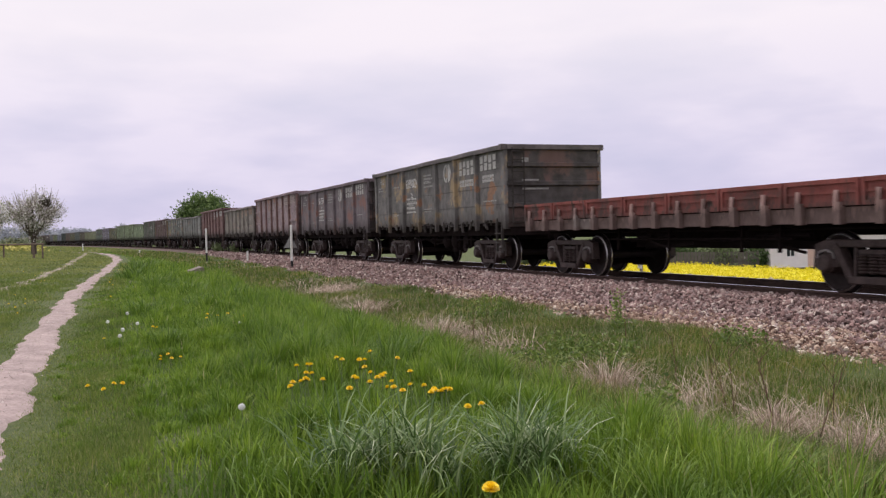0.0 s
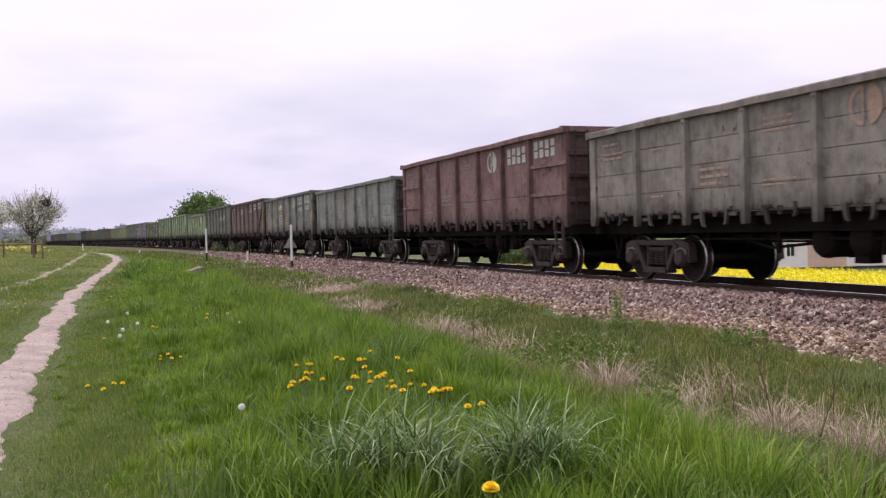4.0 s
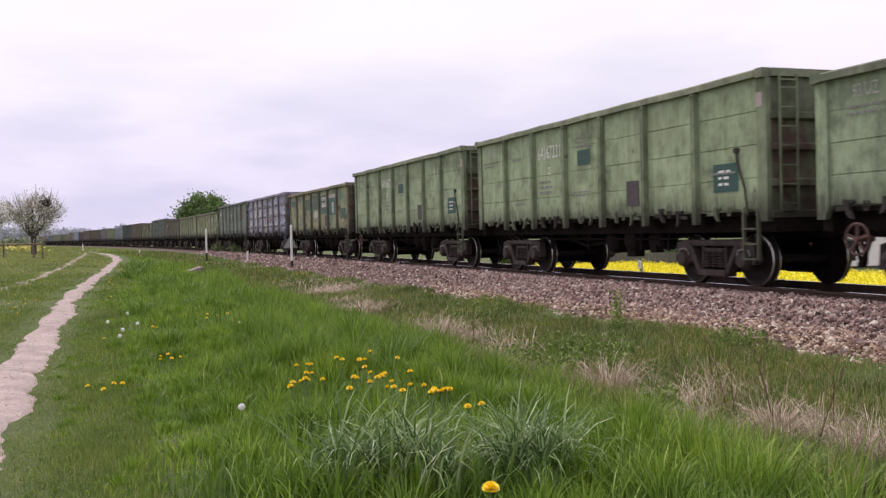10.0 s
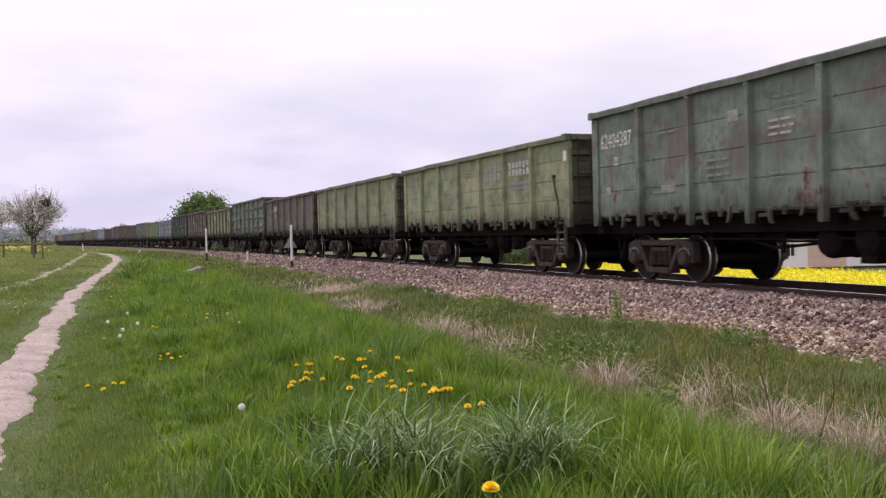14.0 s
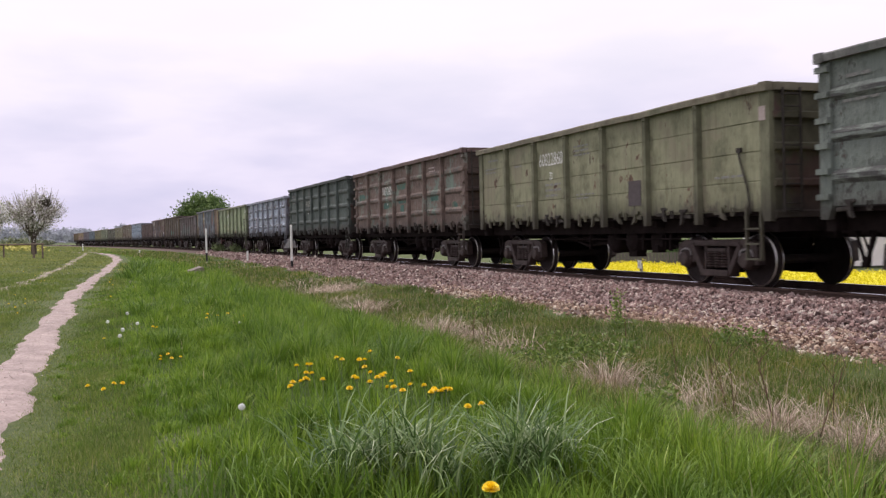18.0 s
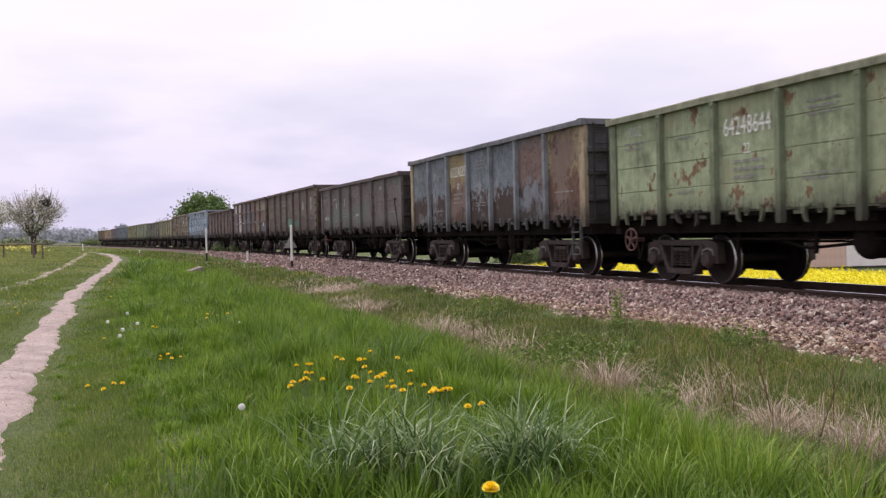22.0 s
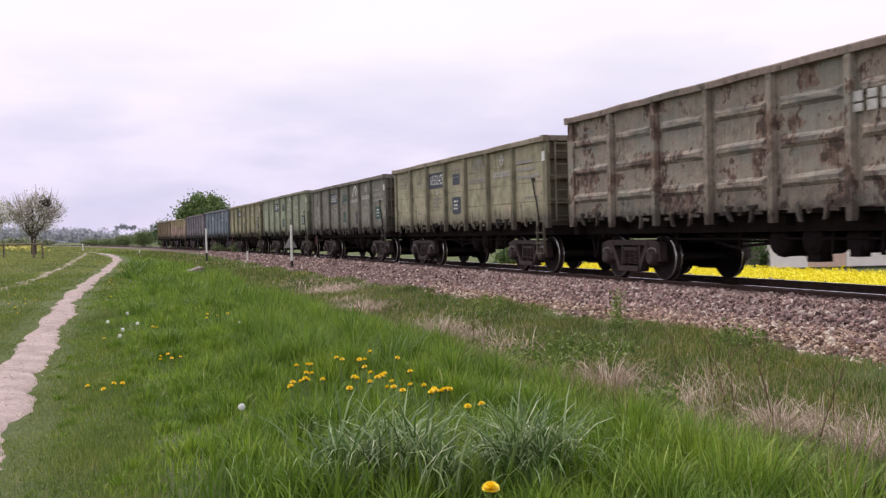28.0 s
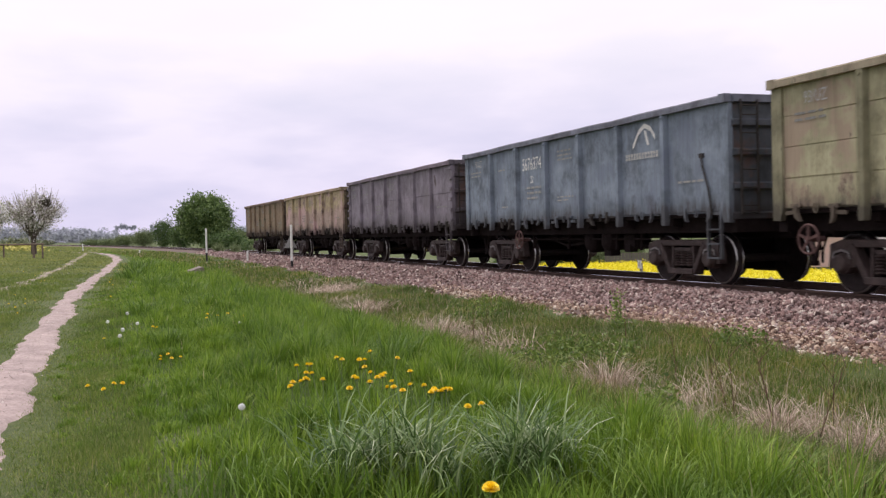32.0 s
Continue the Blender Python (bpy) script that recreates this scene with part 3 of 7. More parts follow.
def m_post(top):
    """A pressed side post with a foot that hangs below the panels."""
    bm = bmesh.new()
    prof = [(-0.085, -1.466), (-0.06, -1.565), (0.06, -1.565), (0.085, -1.466)]
    rings = []
    for z, k in ((1.13, 0.8), (1.2, 1.0), (top - 0.13, 1.0)):
        rings.append([bm.verts.new((x * k, y, z)) for x, y in prof])
    for a, b in zip(rings, rings[1:]):
        for i in range(4):
            j = (i + 1) % 4
            bm.faces.new((a[i], a[j], b[j], b[i]))
    bm.faces.new(rings[0][::-1])
    bm.faces.new(rings[-1])
    rod(bm, (0, -1.565, top - 0.2), (0, -1.59, top - 0.2), 0.03, 6)
    return done("side_post", bm)


def m_corner(top):
    bm = bmesh.new()
    v = [(6.375, 1.16), (6.375, top - 0.13), (6.13, top - 0.13), (6.13, 1.36), (6.2, 1.16)]
    lo = [bm.verts.new((x, -1.50, z)) for x, z in v]
    hi = [bm.verts.new((x, -1.40, z)) for x, z in v]
    n = len(v)
    for i in range(n):
        j = (i + 1) % n
        bm.faces.new((lo[i], lo[j], hi[j], hi[i]))
    bm.faces.new(lo)
    bm.faces.new(hi[::-1])
    return done("corner_post", bm)


def m_toprail(top, wave=0.01):
    """Top rail, a little bent by the loading grabs."""
    bm = bmesh.new()
    rings = []
    for i in range(27):
        x = -6.4 + 12.8 * i / 26
        dz = wave * noise.noise((x * 0.9, top * 7, wave * 40)) * 1.6 - wave * 0.3
        dy = wave * noise.noise((x * 0.7, top * 3, 9.0)) * 1.5
        rings.append([bm.verts.new((x, y + dy, z + dz)) for y, z in ((-1.575, top - 0.13), (-1.575, top - 0.025), (-1.55, top), (-1.45, top), (-1.43, top - 0.13))])
    for a, b in zip(rings, rings[1:]):
        for i in range(5):
            j = (i + 1) % 5
            bm.faces.new((a[i], a[j], b[j], b[i]))
    bm.faces.new(rings[0])
    bm.faces.new(rings[-1][::-1])
    for x in (-6.3, 6.3):
        box(bm, x - 0.09, x + 0.09, -1.585, -1.42, top - 0.15, top + 0.006)
    return done("top_rail", bm)


def m_end(top):
    """End wall plate at +x."""
    bm = bmesh.new()
    box(bm, 6.31, 6.345, -1.42, 1.42, 1.15, top - 0.14)
    return done("end_wall", bm)


def m_endbelt():
    bm = bmesh.new()
    v = [(6.345, -0.08), (6.43, -0.045), (6.43, 0.045), (6.345, 0.08)]
    lo = [bm.verts.new((x, -1.42, z)) for x, z in v]
    hi = [bm.verts.new((x, 1.42, z)) for x, z in v]
    for i in range(4):
        j = (i + 1) % 4
        bm.faces.new((lo[i], lo[j], hi[j], hi[i]))
    bm.faces.new(lo)
    bm.faces.new(hi[::-1])
    return done("belt", bm)


def m_endbeam():
    bm = bmesh.new()
    box(bm, 6.3, 6.44, -1.42, 1.42, -0.136, -0.004)
    return done("end_beam", bm)


def m_slab(x0, x1, y0, y1, z0, z1):
    bm = bmesh.new()
    box(bm, x0, x1, y0, y1, z0, z1)
    return done("slab", bm)


def m_hinge(seed):
    """A hatch lock: a knuckle on the sill, a bracket and a pointed hook that hangs down, each bent in its own way."""
    bm = bmesh.new()
    r = random.Random(seed)
    d, e, k = r.uniform(-0.025, 0.025), r.uniform(-0.035, 0.03), r.uniform(0.85, 1.15)

    def slab(v, y0, y1):
        lo = [bm.verts.new((x, y0, z)) for x, z in v]
        hi = [bm.verts.new((x, y1, z)) for x, z in v]
        n = len(v)
        for i in range(n):
            bm.faces.new((lo[i], lo[(i + 1) % n], hi[(i + 1) % n], hi[i]))
        bm.faces.new(lo)
        bm.faces.new(hi[::-1])

    slab([(-0.05, 1.42), (0.035, 1.42), (0.03, 1.31), (0.055 + d, 1.22 + e), (0.085 + d, 1.155 + e), (0.02 + d, 1.175 + e), (-0.025, 1.24), (-0.04, 1.32)], -1.52, -1.46)
    slab([(-0.27 * k, 1.345), (-0.03, 1.355), (-0.03, 1.295), (-0.27 * k, 1.285)], -1.49, -1.455)
    slab([(-0.12, 1.455), (0.09, 1.455), (0.11, 1.415), (0.06, 1.39), (-0.10, 1.395)], -1.50, -1.455)
    return done("hatch_lock", bm)


def m_loop():
    """A U-shaped pull loop between two locks."""
    bm = bmesh.new()
    pts = [(-0.038, 1.42), (-0.038, 1.31), (-0.02, 1.275), (0.02, 1.275), (0.038, 1.31), (0.038, 1.42)]
    for (x0, z0), (x1, z1) in zip(pts, pts[1:]):
        rod(bm, (x0, -1.51, z0), (x1, -1.51, z1), 0.017, 6)
    return done("pull_loop", bm)


def m_cross():
    bm = bmesh.new()
    v = [(-1.34, 1.26), (1.34, 1.26), (1.34, 1.12), (0.3, 0.92), (-0.3, 0.92), (-1.34, 1.12)]
    lo = [bm.verts.new((-0.08, y, z)) for y, z in v]
    hi = [bm.verts.new((0.08, y, z)) for y, z in v]
    for i in range(6):
        j = (i + 1) % 6
        bm.faces.new((lo[i], lo[j], hi[j], hi[i]))
    bm.faces.new(lo)
    bm.faces.new(hi[::-1])
    return done("cross_beam", bm)


def m_coupler():
    """Automatic knuckle coupler with its draft-gear neck, at +x."""
    bm = bmesh.new()
    box(bm, 6.35, 6.75, -0.1, 0.1, 0.92, 1.14)
    box(bm, 6.7, 6.93, -0.2, 0.12, 0.86, 1.2)
    box(bm, 6.8, 6.97, 0.02, 0.17, 0.9, 1.16)
    rod(bm, (6.5, 0.28, 0.95), (6.7, 0.24, 0.58), 0.022, 6)
    rod(bm, (6.7, 0.24, 0.58), (6.96, 0.0, 0.42), 0.022, 6)
    return done("coupler", bm)


def m_ladder():
    """Step ladder below the front corner."""
    bm = bmesh.new()
    for x in (5.72, 6.1):
        box(bm, x - 0.02, x + 0.02, -1.50, -1.44, 0.5, 1.42)
    for z in (0.52, 0.78, 1.04):
        box(bm, 5.72, 6.1, -1.53, -1.42, z - 0.015, z + 0.015)
    return done("step_ladder", bm)


def m_endladder(top):
    bm = bmesh.new()
    for y in (-1.3, -0.95):
        box(bm, 6.46, 6.49, y - 0.015, y + 0.015, 1.3, top - 0.1)
    z = 1.45
    while z < top - 0.2:
        rod(bm, (6.475, -1.3, z), (6.475, -0.95, z), 0.013, 6)
        z += 0.32
    for z in (1.35, top - 0.2):
        box(bm, 6.42, 6.49, -1.3, -0.95, z - 0.015, z + 0.015)
    return done("end_ladder", bm)


def m_brakegear():
    """Levers, rods and pipes between the bogies."""
    bm = bmesh.new()
    for y, z in ((-1.05, 0.86), (-0.45, 0.80), (0.5, 0.78)):
        rod(bm, (-3.1, y, z), (3.1, y, z), 0.022, 6)
    rod(bm, (-6.2, -0.95, 1.02), (6.2, -0.95, 1.02), 0.025, 6)
    for x in (-2.6, -0.6, 1.72, 2.75):
        beam(bm, (x, 0.62), (x + 0.06, 1.2), 0.05, -1.08, -1.02)
    beam(bm, (-0.9, 0.70), (0.1, 0.78), 0.05, -0.95, -0.9)
    beam(bm, (-1.6, 0.84), (-0.9, 0.70), 0.05, -0.95, -0.9)
    beam(bm, (2.5, 0.74), (3.2, 0.62), 0.045, -0.9, -0.86)
    for x in (-2.0, -1.2, 2.0, 2.8):
        rod(bm, (x, -0.9, 0.92), (x + 0.55, -0.9, 0.92), 0.035, 6)
    return done("brake_gear", bm)


def m_reservoir():
    """Air reservoir slung crosswise, with domed ends and two straps."""
    bm = bmesh.new()
    lathe_y(bm, [(-1.10, 0.0), (-1.09, 0.13), (-1.04, 0.23), (-0.98, 0.27), (-0.34, 0.27), (-0.28, 0.24), (-0.24, 0.0)], 0, 0, 20)
    for y in (-0.9, -0.45):
        lathe_y(bm, [(y - 0.03, 0.27), (y - 0.03, 0.282), (y + 0.03, 0.282), (y + 0.03, 0.27)], 0, 0, 20)
    bmesh.ops.remove_doubles(bm, verts=bm.verts, dist=0.0005)
    box(bm, -0.26, 0.26, -0.95, -0.3, 0.18, 0.40)
    return done("air_reservoir", bm)


def m_cylinder():
    """Brake cylinder hung low beside the reservoir, with its flange and a pipe stub below."""
    bm = bmesh.new()
    lathe_y(bm, [(-1.14, 0.0), (-1.14, 0.12), (-1.08, 0.24), (-1.02, 0.26), (-0.98, 0.29), (-0.93, 0.29), (-0.92, 0.24), (-0.5, 0.24), (-0.5, 0.0)], 0, 0, 18)
    bmesh.ops.remove_doubles(bm, verts=bm.verts, dist=0.0005)
    box(bm, -0.17, 0.14, -1.05, -0.8, -0.36, -0.16)
    box(bm, -0.24, 0.24, -1.0, -0.6, 0.14, 0.42)
    return done("brake_cylinder", bm)


def m_valve():
    """Load-sensing valve box under the sill."""
    bm = bmesh.new()
    box(bm, -0.28, 0.26, -1.05, -0.65, -0.2, 0.16)
    box(bm, -0.12, 0.10, -1.1, -0.9, -0.26, -0.1)
    bmesh.ops.bevel(bm, geom=[e for e in bm.edges if e.calc_length() > 0.3], offset=0.05, segments=2, affect="EDGES")
    rod(bm, (0.0, -0.85, 0.16), (0.0, -0.85, 0.34), 0.06, 8)
    return done("valve_box", bm)


def m_vhanger():
    """A V of flat bar that carries the brake rod ahead of the bogie."""
    bm = bmesh.new()
    beam(bm, (-0.2, 1.0), (0.0, 0.46), 0.05, -1.02, -0.98)
    beam(bm, (0.18, 1.0), (0.02, 0.46), 0.05, -1.02, -0.98)
    box(bm, -0.04, 0.06, -1.05, -0.95, 0.42, 0.5)
    return done("rod_hanger", bm)


def m_lever():
    """A bent release lever with its bracket on the front bay."""
    bm = bmesh.new()
    pts = [(5.55, 2.42), (5.6, 2.2), (5.78, 1.75), (5.86, 1.3)]
    for (x0, z0), (x1, z1) in zip(pts, pts[1:]):
        rod(bm, (x0, -1.5, z0), (x1, -1.5, z1), 0.018, 6)
    box(bm, 5.50, 5.62, -1.51, -1.465, 2.36, 2.44)
    return done("release_lever", bm)


def m_brakewheel():
    bm = bmesh.new()
    n = 20
    for i in range(n):
        a, b = 2 * math.pi * i / n, 2 * math.pi * (i + 1) / n
        rod(bm, (0.23 * math.cos(a), 0, 0.23 * math.sin(a)), (0.23 * math.cos(b), 0, 0.23 * math.sin(b)), 0.02, 6)
    for i in range(5):
        a = 2 * math.pi * i / 5 + 0.3
        beam(bm, (0, 0), (0.22 * math.cos(a), 0.22 * math.sin(a)), 0.04, -0.012, 0.012)
    rod(bm, (0, -0.04, 0), (0, 0.3, 0), 0.045, 8)
    return done("brake_wheel", bm)


def m_sideframe():
    """Cast side frame of a three-piece bogie, its outer face to -y: a straight top chord, sloping ends,
    two windows beside the spring opening and a heavy lower chord."""
    bm = bmesh.new()
    y0, y1 = -1.12, -0.95
    beam(bm, (-0.95, 0.785), (0.95, 0.785), 0.12, y0, y1)
    for k in (-1, 1):
        beam(bm, (k * 0.92, 0.79), (k * 1.16, 0.72), 0.11, y0, y1)
        beam(bm, (k * 1.13, 0.76), (k * 1.17, 0.40), 0.10, y0, y1)
        beam(bm, (k * 0.74, 0.715), (k * 1.14, 0.70), 0.11, y0, y1)
        beam(bm, (k * 0.74, 0.76), (k * 0.40, 0.21), 0.12, y0 - 0.025, y1)
        beam(bm, (k * 0.36, 0.24), (k * 0.34, 0.75), 0.07, y0 + 0.02, y1)
        beam(bm, (k * 0.72, 0.68), (k * 0.70, 0.42), 0.10, y0, y1)
        lathe_y(bm, [(y1, 0.17), (y0 - 0.01, 0.17), (y0 - 0.035, 0.15), (y0 - 0.08, 0.14), (y0 - 0.10, 0.11), (y0 - 0.10, 0.0)], k * 0.925, 0.475, 16)
    beam(bm, (-0.42, 0.225), (0.42, 0.225), 0.12, y0 - 0.05, y1 + 0.05)
    
    # lips of the axle-box openings: bright bars added for the sky's glint
    for k in (-1, 1):
        pts = [(k * (0.925 - 0.185), 0.55), (k * (0.925 - 0.15), 0.645), (k * 0.925, 0.68), (k * (0.925 + 0.15), 0.645), (k * (0.925 + 0.185), 0.55)]
        for a, b in zip(pts, pts[1:]):
            beam(bm, a, b, 0.035, y0 - 0.03, y0 + 0.02, 1)
    bmesh.ops.bevel(bm, geom=[e for e in bm.edges if e.calc_length() > 0.4], offset=0.014, segments=1, affect="EDGES")
    return done("side_frame", bm)


def m_springs():
    bm = bmesh.new()
    for x in (-0.21, 0.0, 0.21):
        prof = []
        for i in range(13):
            prof.append((i, 0.105 if i % 2 else 0.075))
        rings = [[bm.verts.new((x + r * math.cos(2 * math.pi * q / 10), -1.04 + r * math.sin(2 * math.pi * q / 10), 0.32 + 0.025 * i)) for q in range(10)] for i, r in prof]
        for a, b in zip(rings, rings[1:]):
            for q in range(10):
                bm.faces.new((a[q], a[(q + 1) % 10], b[(q + 1) % 10], b[q]))
    box(bm, -0.28, 0.28, -1.10, -0.92, 0.625, 0.69)
    return done("spring_nest", bm)


def m_bolster():
    bm = bmesh.new()
    box(bm, -0.22, 0.22, -0.95, 0.95, 0.52, 0.84)
    rod(bm, (0, 0, 0.84), (0, 0, 0.95), 0.2, 14)
    for x in (-0.42, 0.42):
        box(bm, x - 0.06, x + 0.06, -0.86, 0.86, 0.24, 0.62)
        for y in (-0.79, 0.79):
            box(bm, x - 0.04 + (0.06 if x > 0 else -0.06), x + 0.04 + (0.06 if x > 0 else -0.06), y - 0.05, y + 0.05, 0.28, 0.66)
    return done("bolster", bm)


def m_wheelset():
    bm = bmesh.new()
    prof = [(-0.90, 0.0), (-0.90, 0.10), (-0.85, 0.13), (-0.82, 0.20), (-0.80, 0.37), (-0.855, 0.395), (-0.862, 0.45), (-0.85, 0.475), (-0.765, 0.478), (-0.752, 0.503), (-0.73, 0.503), (-0.73, 0.40), (-0.77, 0.37), (-0.78, 0.2), (-0.72, 0.12), (-0.70, 0.085), (0.0, 0.08)]
    mats = [0, 0, 0, 0, 0, 0, 1, 0, 0, 1, 0, 0, 0, 0, 0, 0]
    full = prof + [(-y, r) for y, r in prof[-2::-1]]
    lathe_y(bm, full, 0, 0, 22, mats + mats[::-1])
    bmesh.ops.remove_doubles(bm, verts=bm.verts, dist=0.0005)
    for f in bm.faces:
        f.smooth = True
    return done("wheelset", bm)


def m_text(words, size):
    c = bpy.data.curves.new("writing", "FONT")
    c.body, c.size, c.align_x, c.align_y, c.resolution_u = words, size, "CENTER", "CENTER", 2
    ob = bpy.data.objects.new("writing", c)
    me = bpy.data.meshes.new_from_object(ob)
    bpy.data.objects.remove(ob)
    return me


def m_bars(rows, w, h, seed):
    """Plain bars that stand for small writing: rows of words."""
    rng = random.Random(seed)
    bm = bmesh.new()
    for i in range(rows):
        z = h / 2 - h * (i + 0.5) / rows
        x, end = -w / 2, w / 2 - rng.uniform(0, w * 0.3)
        while x < end - 0.04:
            k = min(rng.uniform(0.1, 0.3), end - x)
            t = h / rows * 0.2
            v = [bm.verts.new(p) for p in ((x, 0, z - t), (x + k, 0, z - t), (x + k, 0, z + t), (x, 0, z + t))]
            bm.faces.new(v)
            x += k + 0.05
    return done("lettering", bm)


def m_blocks(n, w, h):
    """A brand word as plain blocks, one a letter, each of two halves with a slit between."""
    bm = bmesh.new()
    p = w / n
    for i in range(n):
        x0, x1 = -w / 2 + p * (i + 0.17), -w / 2 + p * (i + 0.83)
        cut = h * (0.04 if i % 2 else -0.06)
        for c, d in ((-h / 2, cut - h * 0.05), (cut + h * 0.05, h / 2)):
            bm.faces.new([bm.verts.new(q) for q in ((x0, 0, c), (x1, 0, c), (x1, 0, d), (x0, 0, d))])
    return done("lettering", bm)


def m_emblem(kind):
    bm = bmesh.new()
    if kind == "split":
        for a0, a1, r in ((100, 260, 0.3), (-80, 80, 0.3)):
            k = 0.03 if a1 == 80 else -0.03
            v = [[bm.verts.new((q * math.cos(radians(a0 + (a1 - a0) * i / 12)) + k, 0, q * math.sin(radians(a0 + (a1 - a0) * i / 12)))) for i in range(13)] for q in (r, r * (0.78 if a0 == 100 else 0.02))]
            for i in range(12):
                bm.faces.new((v[0][i], v[0][i + 1], v[1][i + 1], v[1][i]))
        bm.faces.new([bm.verts.new(q) for q in ((-0.075, 0, -0.29), (-0.035, 0, -0.29), (-0.035, 0, 0.29), (-0.075, 0, 0.29))])
    elif kind == "ring":
        n = 22
        for i in range(n):
            a, b = 2 * math.pi * i / n, 2 * math.pi * (i + 1) / n
            if i in (0, 10, 11, 21):
                continue
            bm.faces.new([bm.verts.new((r * math.cos(t), 0, r * math.sin(t))) for r, t in ((0.36, a), (0.36, b), (0.22, b), (0.22, a))])
        bm.faces.new([bm.verts.new(p) for p in ((-0.42, 0, -0.07), (0.42, 0, -0.07), (0.42, 0, 0.09), (-0.42, 0, 0.09))])
    elif kind == "arch":
        pts = [(-0.42, -0.2), (-0.2, 0.08), (0.02, 0.2), (0.25, 0.12), (0.42, -0.08)]
        for a, b in zip(pts, pts[1:]):
            bm.faces.new([bm.verts.new(p) for p in ((a[0], 0, a[1] - 0.05), (b[0], 0, b[1] - 0.05), (b[0], 0, b[1] + 0.05), (a[0], 0, a[1] + 0.05))])
        bm.faces.new([bm.verts.new(p) for p in ((0.0, 0, 0.1), (0.08, 0, 0.1), (0.2, 0, -0.2), (0.12, 0, -0.2))])
    elif kind == "plate":
        bm.faces.new([bm.verts.new(p) for p in ((-0.5, 0, -0.5), (0.5, 0, -0.5), (0.5, 0, 0.5), (-0.5, 0, 0.5))])
    return done("emblem", bm)


WAGONS, WHEELS, BOGIE_MESH = [], [], {}


def mark(root, name, me, mat, x, z, y=-1.478, scale=(1, 1, 1), flat=False):
    """Paint on the near side; text meshes lie flat and are stood up."""
    ob = piece(name, me, mat, root, (x, y, z), (radians(90), 0, 0) if flat else (0, 0, 0))
    ob.scale = scale
    return ob


def bogies(root, reach, body_paint=None):
    for x in (-reach, reach):
        b = piece("bogie", cached("bolster", m_bolster), M_STEEL, root, (x, 0, 0), label="dark cast-steel two-axle bogie")
        for k in (0, math.pi):
            piece("side_frame", cached("sideframe", m_sideframe), [M_BOGIE, M_LIP], b, (0, 0, 0), (0, 0, k))
            piece("spring_nest", cached("springs", m_springs), M_BOGIE, b, (0, 0, 0), (0, 0, k))
        for ax in (-0.925, 0.925):
            w = piece("wheelset", cached("wheelset", m_wheelset), [M_WHEEL, M_TREAD], b, label="dark wheels with bright worn treads")
            w.matrix_parent_inverse = Matrix.Translation((ax, 0, 0.475))
            WHEELS.append(w)


def underbelly(root):
    """What hangs below the floor between the bogies."""
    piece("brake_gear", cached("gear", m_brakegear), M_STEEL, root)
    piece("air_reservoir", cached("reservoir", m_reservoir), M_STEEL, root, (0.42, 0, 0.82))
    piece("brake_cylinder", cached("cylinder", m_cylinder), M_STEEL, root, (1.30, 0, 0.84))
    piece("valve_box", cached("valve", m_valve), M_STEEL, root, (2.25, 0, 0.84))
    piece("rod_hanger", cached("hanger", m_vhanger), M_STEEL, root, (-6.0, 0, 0))


